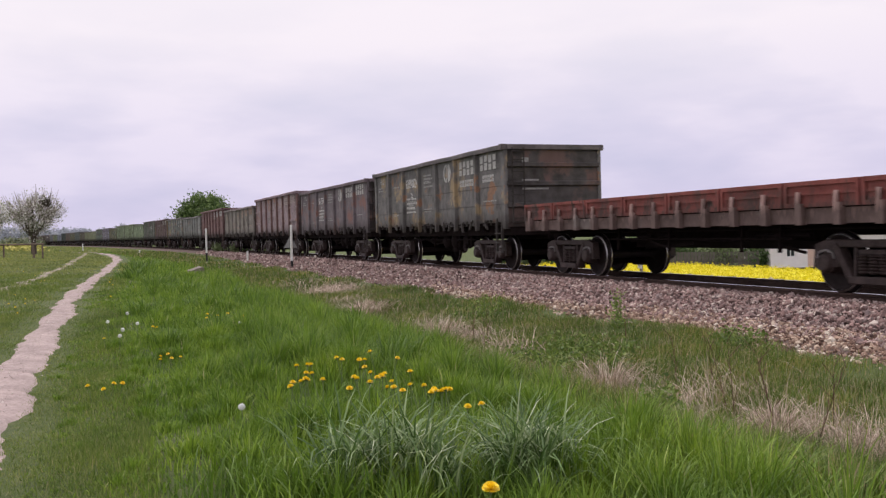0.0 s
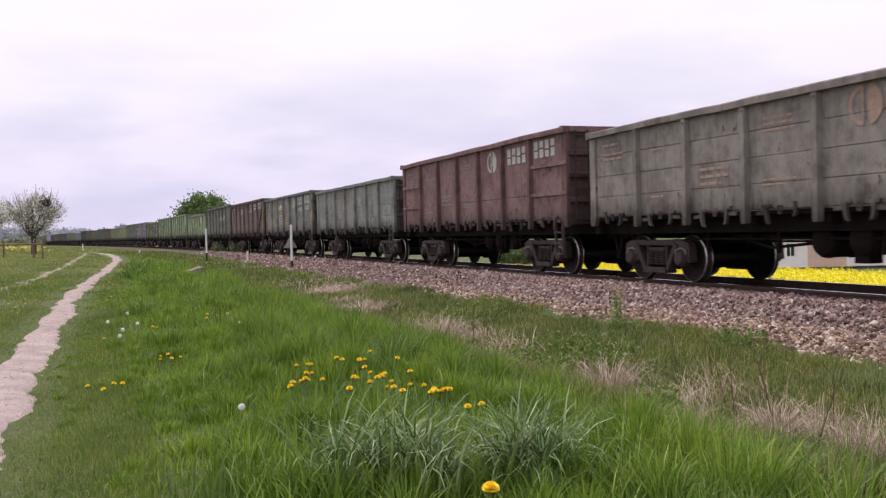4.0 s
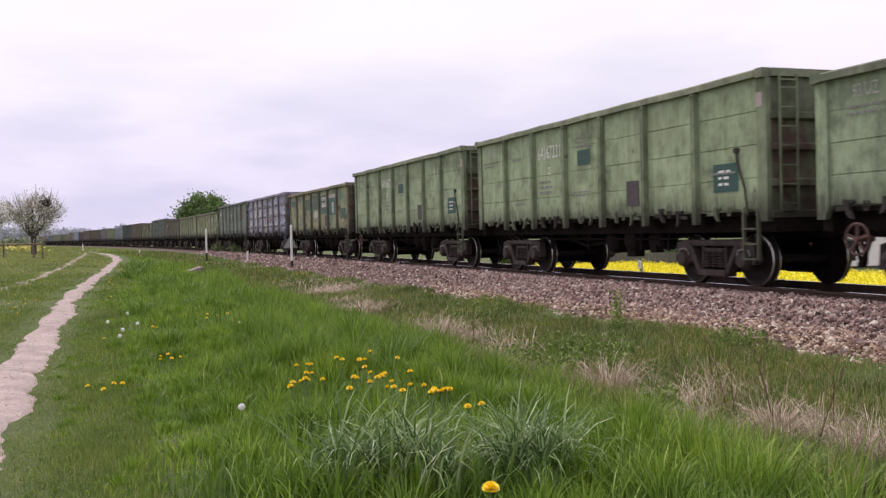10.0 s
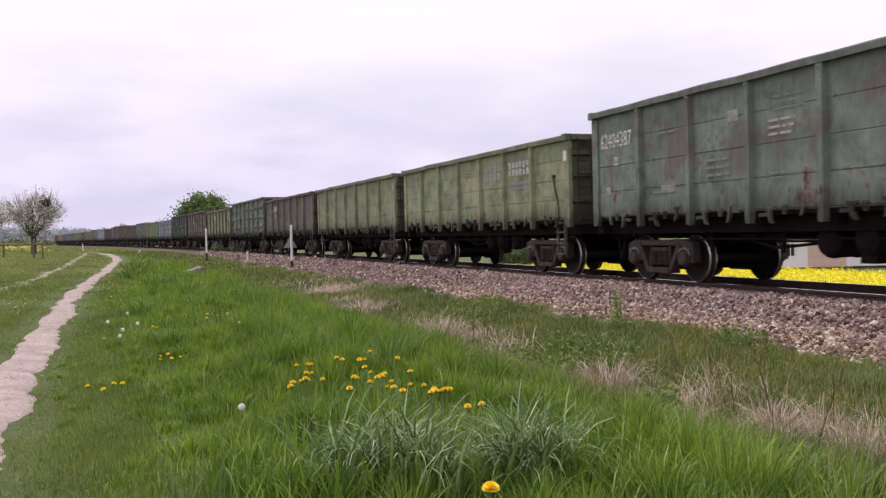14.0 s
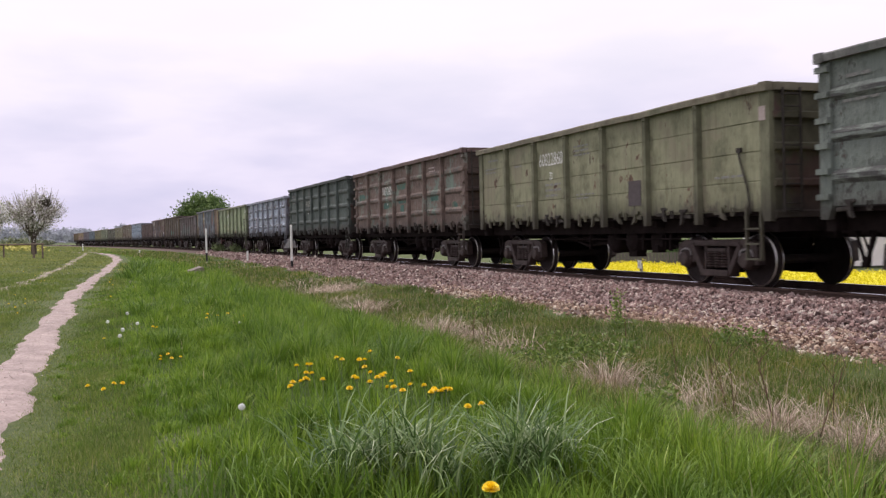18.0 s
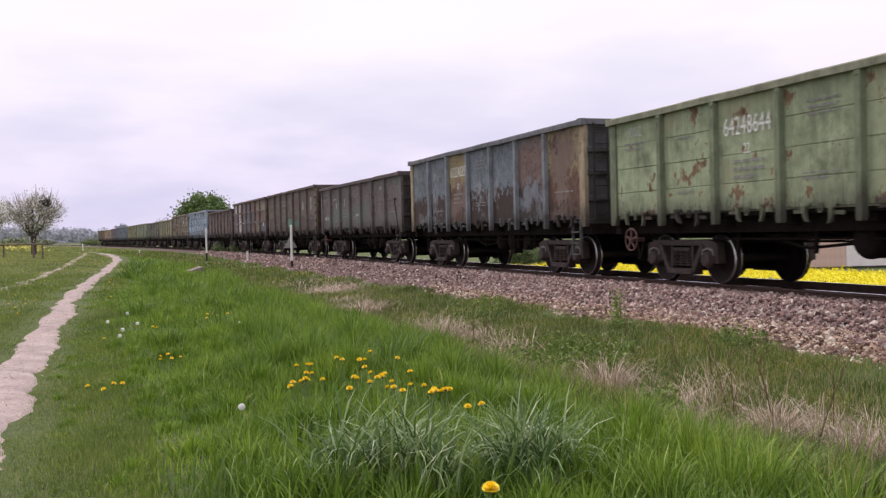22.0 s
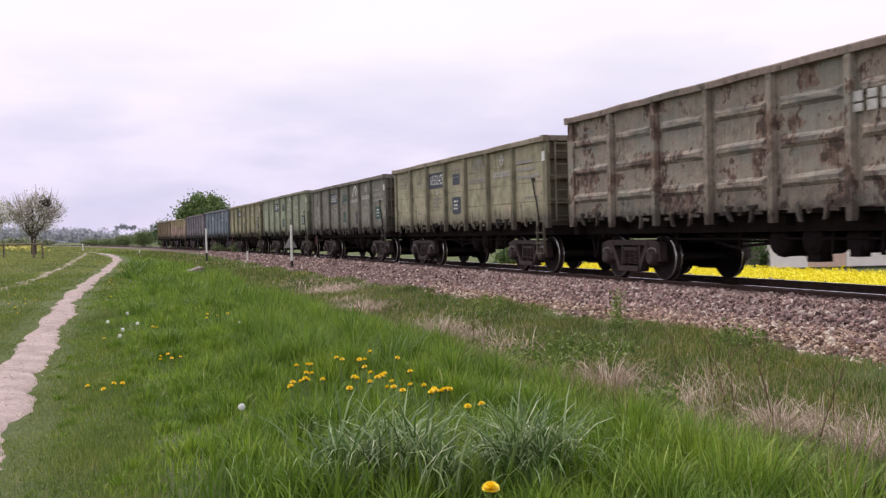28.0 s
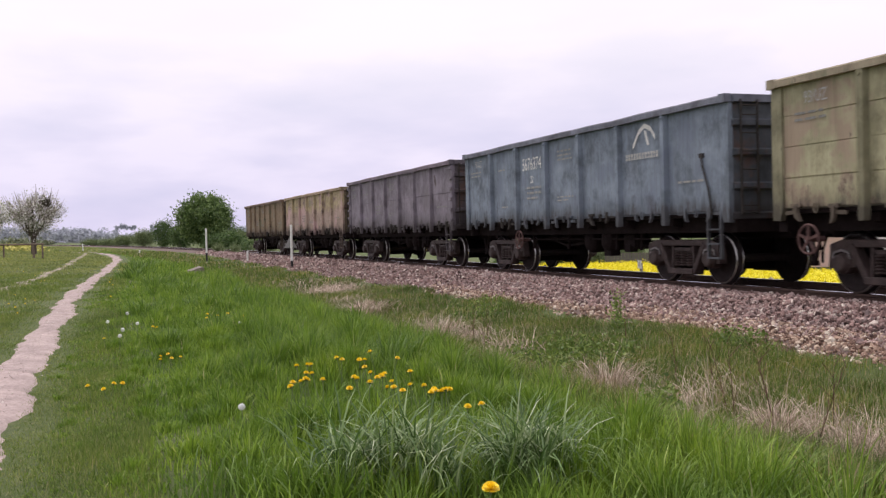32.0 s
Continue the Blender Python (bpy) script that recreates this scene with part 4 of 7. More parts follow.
def open_wagon(root, n, top, style, paint, post=None, rail=None, extra=(), ribs=None, end=None, corner=None, bays=None):
    corner, bays = corner or post or paint, bays or {}
    post, rail = post or paint, rail or post or paint
    rng = random.Random(n + 100)
    for i, (a, b) in enumerate(zip(BAYS, BAYS[1:])):
        w = round(b - a, 3)
        st = style
        if style == "belted":
            st = "rimmed" if i in (0, 6) else "low"
        elif style == "braced":
            st = "flat"
        side_panel(root, st, (a + b) / 2, w, top, bays.get(i, paint), rng, ribs)
        piece("side_panel", cached(("plate", w, top), m_plate, w, top), paint, root, (-(a + b) / 2, 0, 0), (0, 0, math.pi))
        grimy = paint if (n + i) % 3 else M_GRIME
        for x, flip in ((a + w * 0.33, False), (a + w * 0.69, True)):
            v = rng.randrange(5)
            me = cached(("hinge", v), m_hinge, v)
            if flip:
                me = cached(("hinge2", v), mirrored, me)
            piece("hatch_lock", me, grimy, root, (x + rng.uniform(-0.05, 0.05), 0, 0), (rng.uniform(-0.04, 0.04), rng.uniform(-0.03, 0.03), 0))
        piece("pull_loop", cached("loop", m_loop), grimy, root, (a + w * 0.51 + rng.uniform(-0.04, 0.04), 0, 0))
    for x in BAYS[1:-1]:
        me = cached(("post", top), m_post, top)
        piece("side_post", me, post, root, (x, 0, 0))
        piece("side_post", me, post, root, (x, 0, 0), (0, 0, math.pi))
    if style == "braced":
        for k in (-1, 1):
            bm = bmesh.new()
            beam(bm, (k * 6.25, top - 0.2), (k * 4.6, 1.42), 0.13, -1.53, -1.466)
            part("diagonal_brace", bm, paint, root)
    bmc = cached(("corner", top), m_corner, top)
    wave = 0.013 if style == "ribbed" else 0.012
    bmr = cached(("toprail", top, wave), m_toprail, top, wave)
    bme = cached(("end", top), m_end, top)
    for k in (0, math.pi):
        piece("corner_post", bmc, corner, root, (0, 0, 0), (0, 0, k))
        piece("top_rail", bmr, rail, root, (0, 0, 0), (0, 0, k))
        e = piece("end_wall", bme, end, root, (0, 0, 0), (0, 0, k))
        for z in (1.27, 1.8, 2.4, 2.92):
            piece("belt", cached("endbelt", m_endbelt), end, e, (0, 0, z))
        piece("end_beam", cached("endbeam", m_endbeam), rail, e, (0, 0, top))
        piece("coupler", cached("coupler", m_coupler), M_STEEL, root, (0, 0, 0), (0, 0, k))
    cm = cached(("corner2", top), lambda t: mirrored(bmc), top)
    for k in (0, math.pi):
        piece("corner_post", cm, corner, root, (0, 0, 0), (0, 0, k))
    piece("floor", cached("floor", m_slab, -6.3, 6.3, -1.40, 1.40, 1.27, 1.34), M_STEEL, root, label="grimy floor hatches, blackened for the shade under the wagon")
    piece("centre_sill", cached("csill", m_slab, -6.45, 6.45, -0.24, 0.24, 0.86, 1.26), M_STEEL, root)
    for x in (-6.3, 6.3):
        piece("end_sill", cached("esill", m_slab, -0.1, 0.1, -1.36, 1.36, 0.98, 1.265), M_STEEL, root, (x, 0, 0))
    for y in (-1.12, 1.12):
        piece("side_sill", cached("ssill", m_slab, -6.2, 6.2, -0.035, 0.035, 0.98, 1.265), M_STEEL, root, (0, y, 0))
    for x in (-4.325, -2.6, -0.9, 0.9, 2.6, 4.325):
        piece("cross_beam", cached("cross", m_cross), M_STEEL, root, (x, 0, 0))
    piece("step_ladder", cached("ladder", m_ladder), paint, root)
    piece("end_ladder", cached(("eladder", top), m_endladder, top), post if n in (4, 5, 25, 26, 27, 28) else M_GRIME, root)
    underbelly(root)
    if "wheel" in extra:
        piece("brake_wheel", cached("bwheel", m_brakewheel), M_BRAKERED, root, (-2.55 if n in (-1, 29) else -5.55, -1.5, 0.86), label="faded red hand-brake wheel")
    if n in (7, 12, 14, 15, 23, 30, 20):
        for k in ((1,) if n == 20 else (-1, 1)):
            for i in range(6):
                piece("gusset", cached("gusset", m_slab, -0.13, 0.13, -1.56, -1.5, -0.045, 0.045), post, root, (k * 6.27, 0, 1.5 + i * (top - 1.75) / 5))
    if n in (9, 13, 17, 19, 22, 24, 25, 26, 27, 28, 29, 4, 5):
        piece("release_lever", cached("lever", m_lever), M_GRIME, root)
    bogies(root, 4.325)
    WAGONS.append((root, n, 4.325, 0.0))
    return root


def mirrored(me):
    c = me.copy()
    bm = bmesh.new()
    bm.from_mesh(c)
    for v in bm.verts:
        v.co.x = -v.co.x
    bmesh.ops.reverse_faces(bm, faces=bm.faces)
    bm.to_mesh(c)
    bm.free()
    return c


def bay_x(i):
    return (BAYS[i] + BAYS[i + 1]) / 2


def small_print(root, n, top, mat, count=4):
    """Rows of small stencilled print in some of the bays."""
    rng = random.Random(n * 7 + 3)
    for bay, frac, w, h, rows in ((0, 0.86, 0.7, 0.13, 1), (0, 0.72, 0.85, 0.2, 2), (1, 0.72, 0.7, 0.1, 1), (1, 0.2, 0.6, 0.1, 1), (3, 0.78, 0.8, 0.3, 3), (3, 0.25, 0.9, 0.16, 2), (2, 0.36, 0.9, 0.4, 3), (6, 0.3, 1.0, 0.1, 1))[:count]:
        if bay == 0 and frac > 0.8 and n in OWNED:
            continue
        z = 1.36 + (top - 1.46) * frac
        mark(root, "lettering", cached(("bars", rows, w, n % 4, bay), m_bars, rows, w, h, n % 4 + bay), mat, bay_x(bay) + rng.uniform(-0.15, 0.15), z)


def number(root, words, top, mat, bay=2, frac=0.72, size=0.46, y=-1.478, sx=0.70):
    me = cached(("text", words, size), m_text, words, size)
    mark(root, "number", me, mat, bay_x(bay), 1.36 + (top - 1.46) * frac, y, (sx, 1, 1), True)


def brand(root, top, mat, rowmat=None, sub=True, frac=0.8):
    """A round split emblem and two words as plain blocks."""
    z = 1.36 + (top - 1.46) * frac
    mark(root, "emblem", cached("split", m_emblem, "split"), mat, bay_x(4) + 0.1, z)
    mark(root, "lettering", cached("b4", m_blocks, 4, 1.25, 0.42), mat, bay_x(5), z + 0.05)
    mark(root, "lettering", cached("b4", m_blocks, 4, 1.25, 0.42), mat, bay_x(6) - 0.2, z + 0.09)
    if sub:
        mark(root, "lettering", cached("b8", m_blocks, 8, 1.15, 0.2), rowmat or mat, bay_x(5), z - 0.4)
        mark(root, "lettering", cached("b6", m_blocks, 6, 0.85, 0.2), rowmat or mat, bay_x(6) - 0.2, z - 0.36)


def patch(root, x, z, w, h, mat, y=-1.472, name="painted_patch"):
    mark(root, name, cached("plate", m_emblem, "plate"), mat, x, z, y, (w, 1, h))


def m_blob(seed):
    """A worn remnant of paint with a ragged outline."""
    r = random.Random(seed)
    bm = bmesh.new()
    n = 26
    k = [r.uniform(0.24, 0.6) for _ in range(n)]
    k = [(k[i - 1] + k[i] + k[(i + 1) % n]) / 3 for i in range(n)]
    c = bm.verts.new((0, 0, 0))
    ring = [bm.verts.new((max(-0.5, min(0.5, 1.25 * k[i] * math.cos(2 * math.pi * i / n))), 0, max(-0.5, min(0.5, 1.25 * k[i] * math.sin(2 * math.pi * i / n))))) for i in range(n)]
    for i in range(n):
        bm.faces.new((c, ring[i], ring[(i + 1) % n]))
    return done("worn_patch", bm)


def blob(root, x, z, w, h, mat, y=-1.472, seed=0):
    mark(root, "worn_patch", cached(("blob", seed % 6), m_blob, seed % 6), mat, x, z, y, (w, 1, h))


def dull(rgb, k=0.76):
    g = 0.3 * rgb[0] + 0.6 * rgb[1] + 0.1 * rgb[2]
    if rgb[0] > rgb[1] + 4:
        k = 0.9
    return tuple((g + (c - g) * k) * w for c, w in zip(rgb, (1.04, 0.985, 1.005)))


def paint(n, rgb, rust=0.3, second=None, amount=0.0, split=None, gain=1.45, space=None, dents=0.0, third=None, scrape=0.0):
    keep = 0.0
    rgb, second = dull(rgb), second and dull(second, 0.75)
    if third:
        third, keep = dull(third[:3], 0.75), third[3]
    gain = gain * (0.92 if sum(rgb) < 300 else 1.0)
    return mat_paint("wagon_paint", lin(*rgb, gain), rust, second and lin(*second, gain), amount, n * 3.7 + 40, split and (split[0], lin(*split[1], gain)), space, dents, third and (lin(*third, gain), keep), scrape)


# number, height, panels, colour, rust, patch colour and share, words for the label
SPEC = {
    -6: (3.48, "planks", (72, 76, 73), 0.08, (104, 96, 72), 0.3, "dark grey-green open wagon with ochre paint patches and a white emblem"),
    -5: (3.40, "flat", (76, 74, 76), 0.12, (86, 66, 60), 0.25, "charcoal grey open wagon with rusty brown patches and white markings"),
    -4: (3.59, "belted", (104, 98, 100), 0.3, (100, 78, 64), 0.3, "rusty brown open wagon with a faded orange emblem"),
    -3: (3.26, "planks", (108, 110, 101), 0.25, (92, 92, 84), 0.3, "light grey-green open wagon with faded orange lettering"),
    -2: (3.56, "belted", (100, 82, 80), 0.4, (84, 64, 60), 0.3, "dark rusty brown open wagon with white emblem"),
    -1: (3.27, "planks", (98, 108, 103), 0.08, (90, 96, 92), 0.25, "grey-green open wagon with faded orange stencilling"),
    0: (3.44, "planks", (82, 92, 87), 0.06, (108, 90, 74), 0.3, "green-grey open wagon with orange camouflage patches and white emblem"),
    1: (3.61, "braced", (88, 78, 76), 0.3, (84, 78, 70), 0.4, "brown open wagon with diagonal end braces and tan corners"),
    2: (3.69, "planks", (80, 90, 80), 0.3, (80, 74, 74), 0.35, "dull olive-grey open wagon with white lettering"),
    3: (3.39, "planks", (106, 130, 98), 0.12, (104, 126, 92), 0.3, "green open wagon with a round white emblem"),
    4: (3.70, "planks", (112, 136, 100), 0.12, (108, 128, 94), 0.2, "light green open wagon with dark stencil patches"),
    5: (3.72, "planks", (108, 131, 97), 0.15, (102, 122, 88), 0.2, "light green open wagon with teal stencil patches"),
    6: (3.42, "planks", (114, 124, 88), 0.42, (74, 104, 90), 0.4, "peeling olive open wagon with teal and white paint patches"),
    7: (3.67, "ribbed", (121, 133, 149), 0.28, (132, 136, 134), 0.4, "chalky grey-blue open wagon with dented ribbed sides"),
    8: (3.68, "planks", (84, 102, 90), 0.25, (80, 80, 74), 0.35, "dusty green open wagon with dirty brown blotches"),
    9: (3.36, "planks", (104, 119, 88), 0.18, (118, 124, 88), 0.3, "yellow-green open wagon with white lettering"),
    10: (3.36, "planks", (102, 115, 87), 0.2, (104, 110, 80), 0.3, "dusty yellow-green open wagon"),
    11: (3.37, "flat", (86, 84, 84), 0.2, (76, 74, 74), 0.3, "dark grey open wagon with olive posts"),
    12: (3.68, "ribbed", (86, 101, 93), 0.36, (82, 98, 90), 0.4, "blue-green open wagon with scuffed ribbed sides"),
    13: (3.46, "planks", (104, 113, 84), 0.3, (100, 104, 80), 0.4, "olive-beige open wagon with white number"),
    14: (3.66, "ribbed", (96, 87, 79), 0.45, (86, 110, 98), 0.3, "rusty brown ribbed open wagon with teal remains of paint"),
    15: (3.70, "ribbed", (62, 77, 72), 0.15, (66, 76, 70), 0.3, "dark green open wagon with ribbed sides"),
    16: (3.44, "ribbed", (124, 146, 160), 0.3, (118, 128, 136), 0.4, "pale blue open wagon with scraped ribbed sides"),
    17: (3.45, "planks", (110, 131, 97), 0.32, (110, 122, 90), 0.3, "green open wagon with a dark stencil square"),
    18: (3.63, "flat", (98, 113, 117), 0.3, (84, 76, 72), 0.2, "patchy blue open wagon, rusty below, yellow traces above"),
    19: (3.39, "seam", (84, 80, 78), 0.35, (76, 86, 82), 0.4, "dark weathered open wagon with rust and pale scratches"),
    20: (3.67, "flat", (92, 88, 80), 0.42, (84, 74, 74), 0.5, "brown open wagon with worn white patches and tan corner posts"),
    21: (3.66, "grid", (92, 82, 76), 0.4, (78, 82, 90), 0.55, "patchwork grey and rust open wagon with grid-framed sides"),
    22: (3.35, "flat", (84, 76, 74), 0.3, (74, 66, 64), 0.3, "dark brown-grey open wagon"),
    23: (3.68, "ribbed", (124, 150, 166), 0.3, (120, 134, 142), 0.35, "pale cyan open wagon with scuffed ribbed sides"),
    24: (3.71, "ribbed", (122, 120, 104), 0.55, (108, 114, 100), 0.45, "peeling beige-grey open wagon with ribbed sides"),
    25: (3.45, "planks", (124, 129, 100), 0.2, (132, 130, 104), 0.3, "beige-green open wagon with a blue number patch"),
    26: (3.41, "planks", (104, 110, 96), 0.2, (92, 94, 82), 0.5, "grey-green open wagon with large dark stains"),
    27: (3.49, "planks", (118, 135, 108), 0.12, (124, 134, 106), 0.25, "light green open wagon with white markings"),
    28: (3.45, "planks", (128, 134, 98), 0.2, (122, 116, 96), 0.4, "dusty beige-green open wagon with dark squares"),
    29: (3.42, "flat", (84, 102, 112), 0.08, (78, 94, 106), 0.3, "slate blue open wagon with a white arched emblem"),
    30: (3.38, "seam", (90, 90, 97), 0.1, (80, 80, 84), 0.3, "dark blue-grey open wagon with one seam along its side"),
    31: (3.28, "planks", (142, 137, 104), 0.35, (150, 132, 126), 0.45, "patchy olive and pinkish open wagon"),
    32: (3.28, "flat", (112, 102, 80), 0.5, (98, 100, 76), 0.3, "rusty olive open wagon at the end of the train"),
}
NUMBERS = {-6: "63990824", -5: "56178916", 1: "55596597", 0: "64048077", 4: "64167331", 5: "64166879", 8: "62404387", 11: "53188850", 12: "64887", 13: "60022860", 14: "56512403", 15: "64810864",
           17: "64248644", 18: "61234035", 21: "5290317", 25: "63532428", 26: "63662514", 27: "63664684", 28: "6366247", 29: "5676374", -1: "58371749", 20: "5122271", 3: "44517538"}


GAIN = {-6: 2.4, -5: 2.35, -4: 2.1, -2: 1.8, 0: 2.1, -1: 1.75, 12: 1.75, 14: 1.5, 15: 1.75, 4: 1.65, 5: 1.7, 3: 1.6, 9: 1.65, 10: 1.65, 17: 1.65, 25: 1.6, 26: 1.7, 27: 1.6, 23: 1.6, 21: 1.8, 13: 1.6, 24: 1.5, 28: 1.5, 29: 2.1, 30: 2.1, 8: 1.9, 22: 1.8, 19: 1.7, 2: 1.9, 1: 1.6, 6: 1.7, 7: 1.8, 16: 1.6, 20: 1.5}
# a third paint showing in patches
THIRD = {-6: (98, 78, 60, 0.585), 0: (104, 108, 76, 0.575), 17: (96, 82, 62, 0.565), 8: (96, 84, 78, 0.585), 26: (70, 72, 66, 0.56), 13: (84, 70, 56, 0.60), 6: (94, 78, 62, 0.56), 7: (112, 100, 100, 0.56), 16: (96, 100, 106, 0.56), 23: (100, 108, 112, 0.57), 12: (70, 82, 76, 0.55), 19: (118, 120, 116, 0.62), 20: (104, 104, 100, 0.61), 21: (150, 142, 140, 0.56), 31: (120, 110, 96, 0.54), 14: (104, 116, 104, 0.55), 24: (100, 88, 76, 0.53)}


OWNED = (-6, -5, 0, 1, 3, 4, 17, 27, 28, 29)
CORNERS = {1: (112, 102, 76), 18: (126, 121, 98), 20: (100, 95, 78)}


def bay_mats(n, root, rust, gain):
    """Bays that were painted over by themselves."""
    if n != 18:
        return None
    low = (2.25, (58, 47, 46))
    blue = paint(n + 3, (88, 104, 112), 0.35, (108, 118, 122), 0.3, low, gain * 0.9, root)
    yellow = paint(n + 4, (118, 112, 80), 0.5, (94, 84, 76), 0.5, (2.5, (82, 62, 54)), gain, root)
    brown = paint(n + 5, (96, 84, 78), 0.5, (92, 104, 110), 0.4, low, gain, root)
    return {0: blue, 1: blue, 2: yellow, 3: blue, 4: blue, 5: brown, 6: yellow}


def train():
    for n, (top, style, rgb, rust, second, amount, label) in SPEC.items():
        split = {20: (2.2, (80, 70, 72)), 31: (2.35, (138, 122, 112))}.get(n)
        root = tagged(new("open_wagon"), label, "wagon", "open freight wagons of the train")
        dents = 0.5 if style == "ribbed" else (0.25 if rust > 0.3 else 0.0)
        gain, third = GAIN.get(n, 1.5), THIRD.get(n)
        p = paint(n, rgb, rust, second, amount, split, gain, root, dents, third)
        ribs = paint(n, rgb, rust, second, amount, split, gain, root, dents, third, 0.9 if n in (7, 16, 23, 12) else 0.5) if style == "ribbed" else None
        if style == "grid":
            ribs = {"B": paint(n, (98, 84, 78), 0.35, (82, 78, 76), 0.4, None, 1.9, root), "S": paint(n + 5, (80, 84, 92), 0.3, (92, 86, 84), 0.3, None, 2.0, root), "W": paint(n + 9, (146, 148, 140), 0.42, (100, 100, 98), 0.45, None, 2.0, root), "G": paint(n + 13, (104, 106, 86), 0.45, (92, 80, 74), 0.5, None, 1.8, root)}
        k = 0.86 if n > 2 else 0.92
        rail = paint(n + 30, dull([v * k for v in rgb], 0.85), rust, [v * k * 0.85 for v in rgb], 0.4, None, gain, root, 0.1)
        # end walls: body paint darkened for the shade in the gaps, browned by dust
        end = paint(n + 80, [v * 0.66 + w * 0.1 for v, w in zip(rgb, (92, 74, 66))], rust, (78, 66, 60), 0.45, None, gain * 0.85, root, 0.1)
        corner = n in CORNERS and paint(n + 90, CORNERS[n], rust * 0.8, None, 0.0, None, 1.5, root)
        post = {-4: (106, 86, 82), -2: (94, 74, 71), 11: (100, 104, 78), 20: (92, 88, 74), 7: (104, 106, 112), 16: (110, 122, 132), 21: (100, 92, 88), 6: (92, 92, 74)}.get(n) or (n in (4, 5, 13, 17, 25, 26, 27, 28) and [v * 0.87 for v in rgb])
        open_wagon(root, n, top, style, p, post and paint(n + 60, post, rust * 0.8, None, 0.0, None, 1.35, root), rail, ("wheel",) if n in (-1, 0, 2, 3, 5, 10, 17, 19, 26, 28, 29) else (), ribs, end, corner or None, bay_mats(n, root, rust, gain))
        faint = n in (-4, -3, -1)
        if n in (6, 8, 14, 19, 20):
            teal_old = mat_paint("scabbed_teal_paint", (0.070, 0.150, 0.128, 1), 0.4, (0.11, 0.125, 0.09, 1), 0.4, 21.0, None, root)
            white_old = mat_paint("scabbed_white_paint", (0.52, 0.52, 0.50, 1) if n == 6 else (0.34, 0.34, 0.33, 1), 0.5, (0.16, 0.17, 0.16, 1), 0.45, 27.0, None, root)
        small_print(root, n, top, M_PRINT if n == -4 else M_FADED if faint else (M_DIM if n in (-6, -5, 0, 29) else M_PRINT), 8 if style not in ("ribbed", "grid") else 3)
        if n in (-6, -5, -2, 0, 1, -4, -3):
            brand(root, top, M_PINKISH if n == -4 else (M_FADED if n == -3 else M_BRAND), None, n in (-6, 0))
        if n in (-6, -5, 0):
            mark(root, "lettering", cached(("bars", 4, 1.2, 7, 7), m_bars, 4, 1.2, 0.62, 7), M_BRAND, bay_x(2), 2.08, -1.479)
            mark(root, "lettering", cached(("bars", 4, 0.9, 8, 8), m_bars, 4, 0.9, 0.5, 8), M_DIM, bay_x(3), 2.85, -1.479)
        if n in OWNED:
            number(root, "93/UZ", top, M_BRAND, 0, 0.86, 0.28)
        if n in NUMBERS:
            dark = {21: M_BLACKPLATE, 25: M_BLUEPLATE, 26: M_BLUEPLATE, 27: M_BLUEPLATE, 28: M_BLUEPLATE}.get(n)
            fr = 0.62 if style == "ribbed" else (0.5 if style == "grid" else 0.73)
            if dark and n != 21:
                patch(root, bay_x(2), 1.36 + (top - 1.46) * fr, 1.55, 0.5, dark)
            at = {8: 0, 11: 1, 21: 1}.get(n, 2)
            number(root, NUMBERS[n], top, M_FADED if n == -1 else (M_BLACKPLATE if n == 21 else (M_DIM if n in (15, 12, 20) else M_WHITE)), at, fr)
            if n not in (-1, 21):
                number(root, "22", top, M_WHITE, at, fr - 0.2, 0.26)
        if n in (3,):
            mark(root, "emblem", cached("ring", m_emblem, "ring"), M_WHITE, bay_x(5) - 0.1, 2.78)
        if n in (29, 27, 28, 26, 25):
            bay = 5 if n == 29 else 4
            mark(root, "emblem", cached("arch", m_emblem, "arch"), M_WHITE if n in (29, 27, 26) else M_DIM, bay_x(bay) + 0.1, top - 0.45)
            mark(root, "lettering", cached("b12s", m_blocks, 12, 1.25, 0.13), M_BRAND if n in (29, 27, 26) else M_DIM, bay_x(bay), top - 0.85)
        if n in (25, 26, 27, 28):
            mark(root, "emblem", cached("ring", m_emblem, "ring"), M_BRAND, bay_x(5) + 0.05, top - 0.4, -1.478, (0.36, 1, 0.4))
            mark(root, "lettering", cached("b10", m_blocks, 10, 1.2, 0.15), M_BRAND, bay_x(5) + 0.05, top - 0.78)
            mark(root, "lettering", cached(("bars", 3, 1.4, 2, 2), m_bars, 3, 1.4, 0.6, 2), M_DIM, bay_x(6) - 0.1, top - 0.75)
            patch(root, bay_x(3), 1.9, 0.5, 0.46, M_BLUEPLATE if n == 25 else M_TEALPLATE, -1.4745)
        if n == 2:
            mark(root, "lettering", cached("b6b", m_blocks, 6, 1.35, 0.36), M_BRAND, bay_x(4), 2.72)
            mark(root, "lettering", cached("b5b", m_blocks, 5, 1.3, 0.36), M_BRAND, bay_x(5), 2.76)
        if n == 9:
            mark(root, "lettering", cached("b6b", m_blocks, 6, 1.35, 0.36), M_BRAND, bay_x(5), 2.75)
            mark(root, "lettering", cached("b4", m_blocks, 4, 1.25, 0.42), M_DIM, bay_x(4), 2.72)
            mark(root, "lettering", cached("b12", m_blocks, 12, 1.3, 0.22), M_DIM, bay_x(5), 2.3)
        if n == 24:
            mark(root, "lettering", cached("b4s", m_blocks, 4, 1.1, 0.3), M_BRAND, bay_x(5) - 0.3, 2.86, -1.52)
        if n in (4, 5, 17, 26, 27, 28, 13, 6, 3):
            patch(root, bay_x(4) + 0.35, 1.82, 0.5, 0.52, M_MAUVEPLATE)
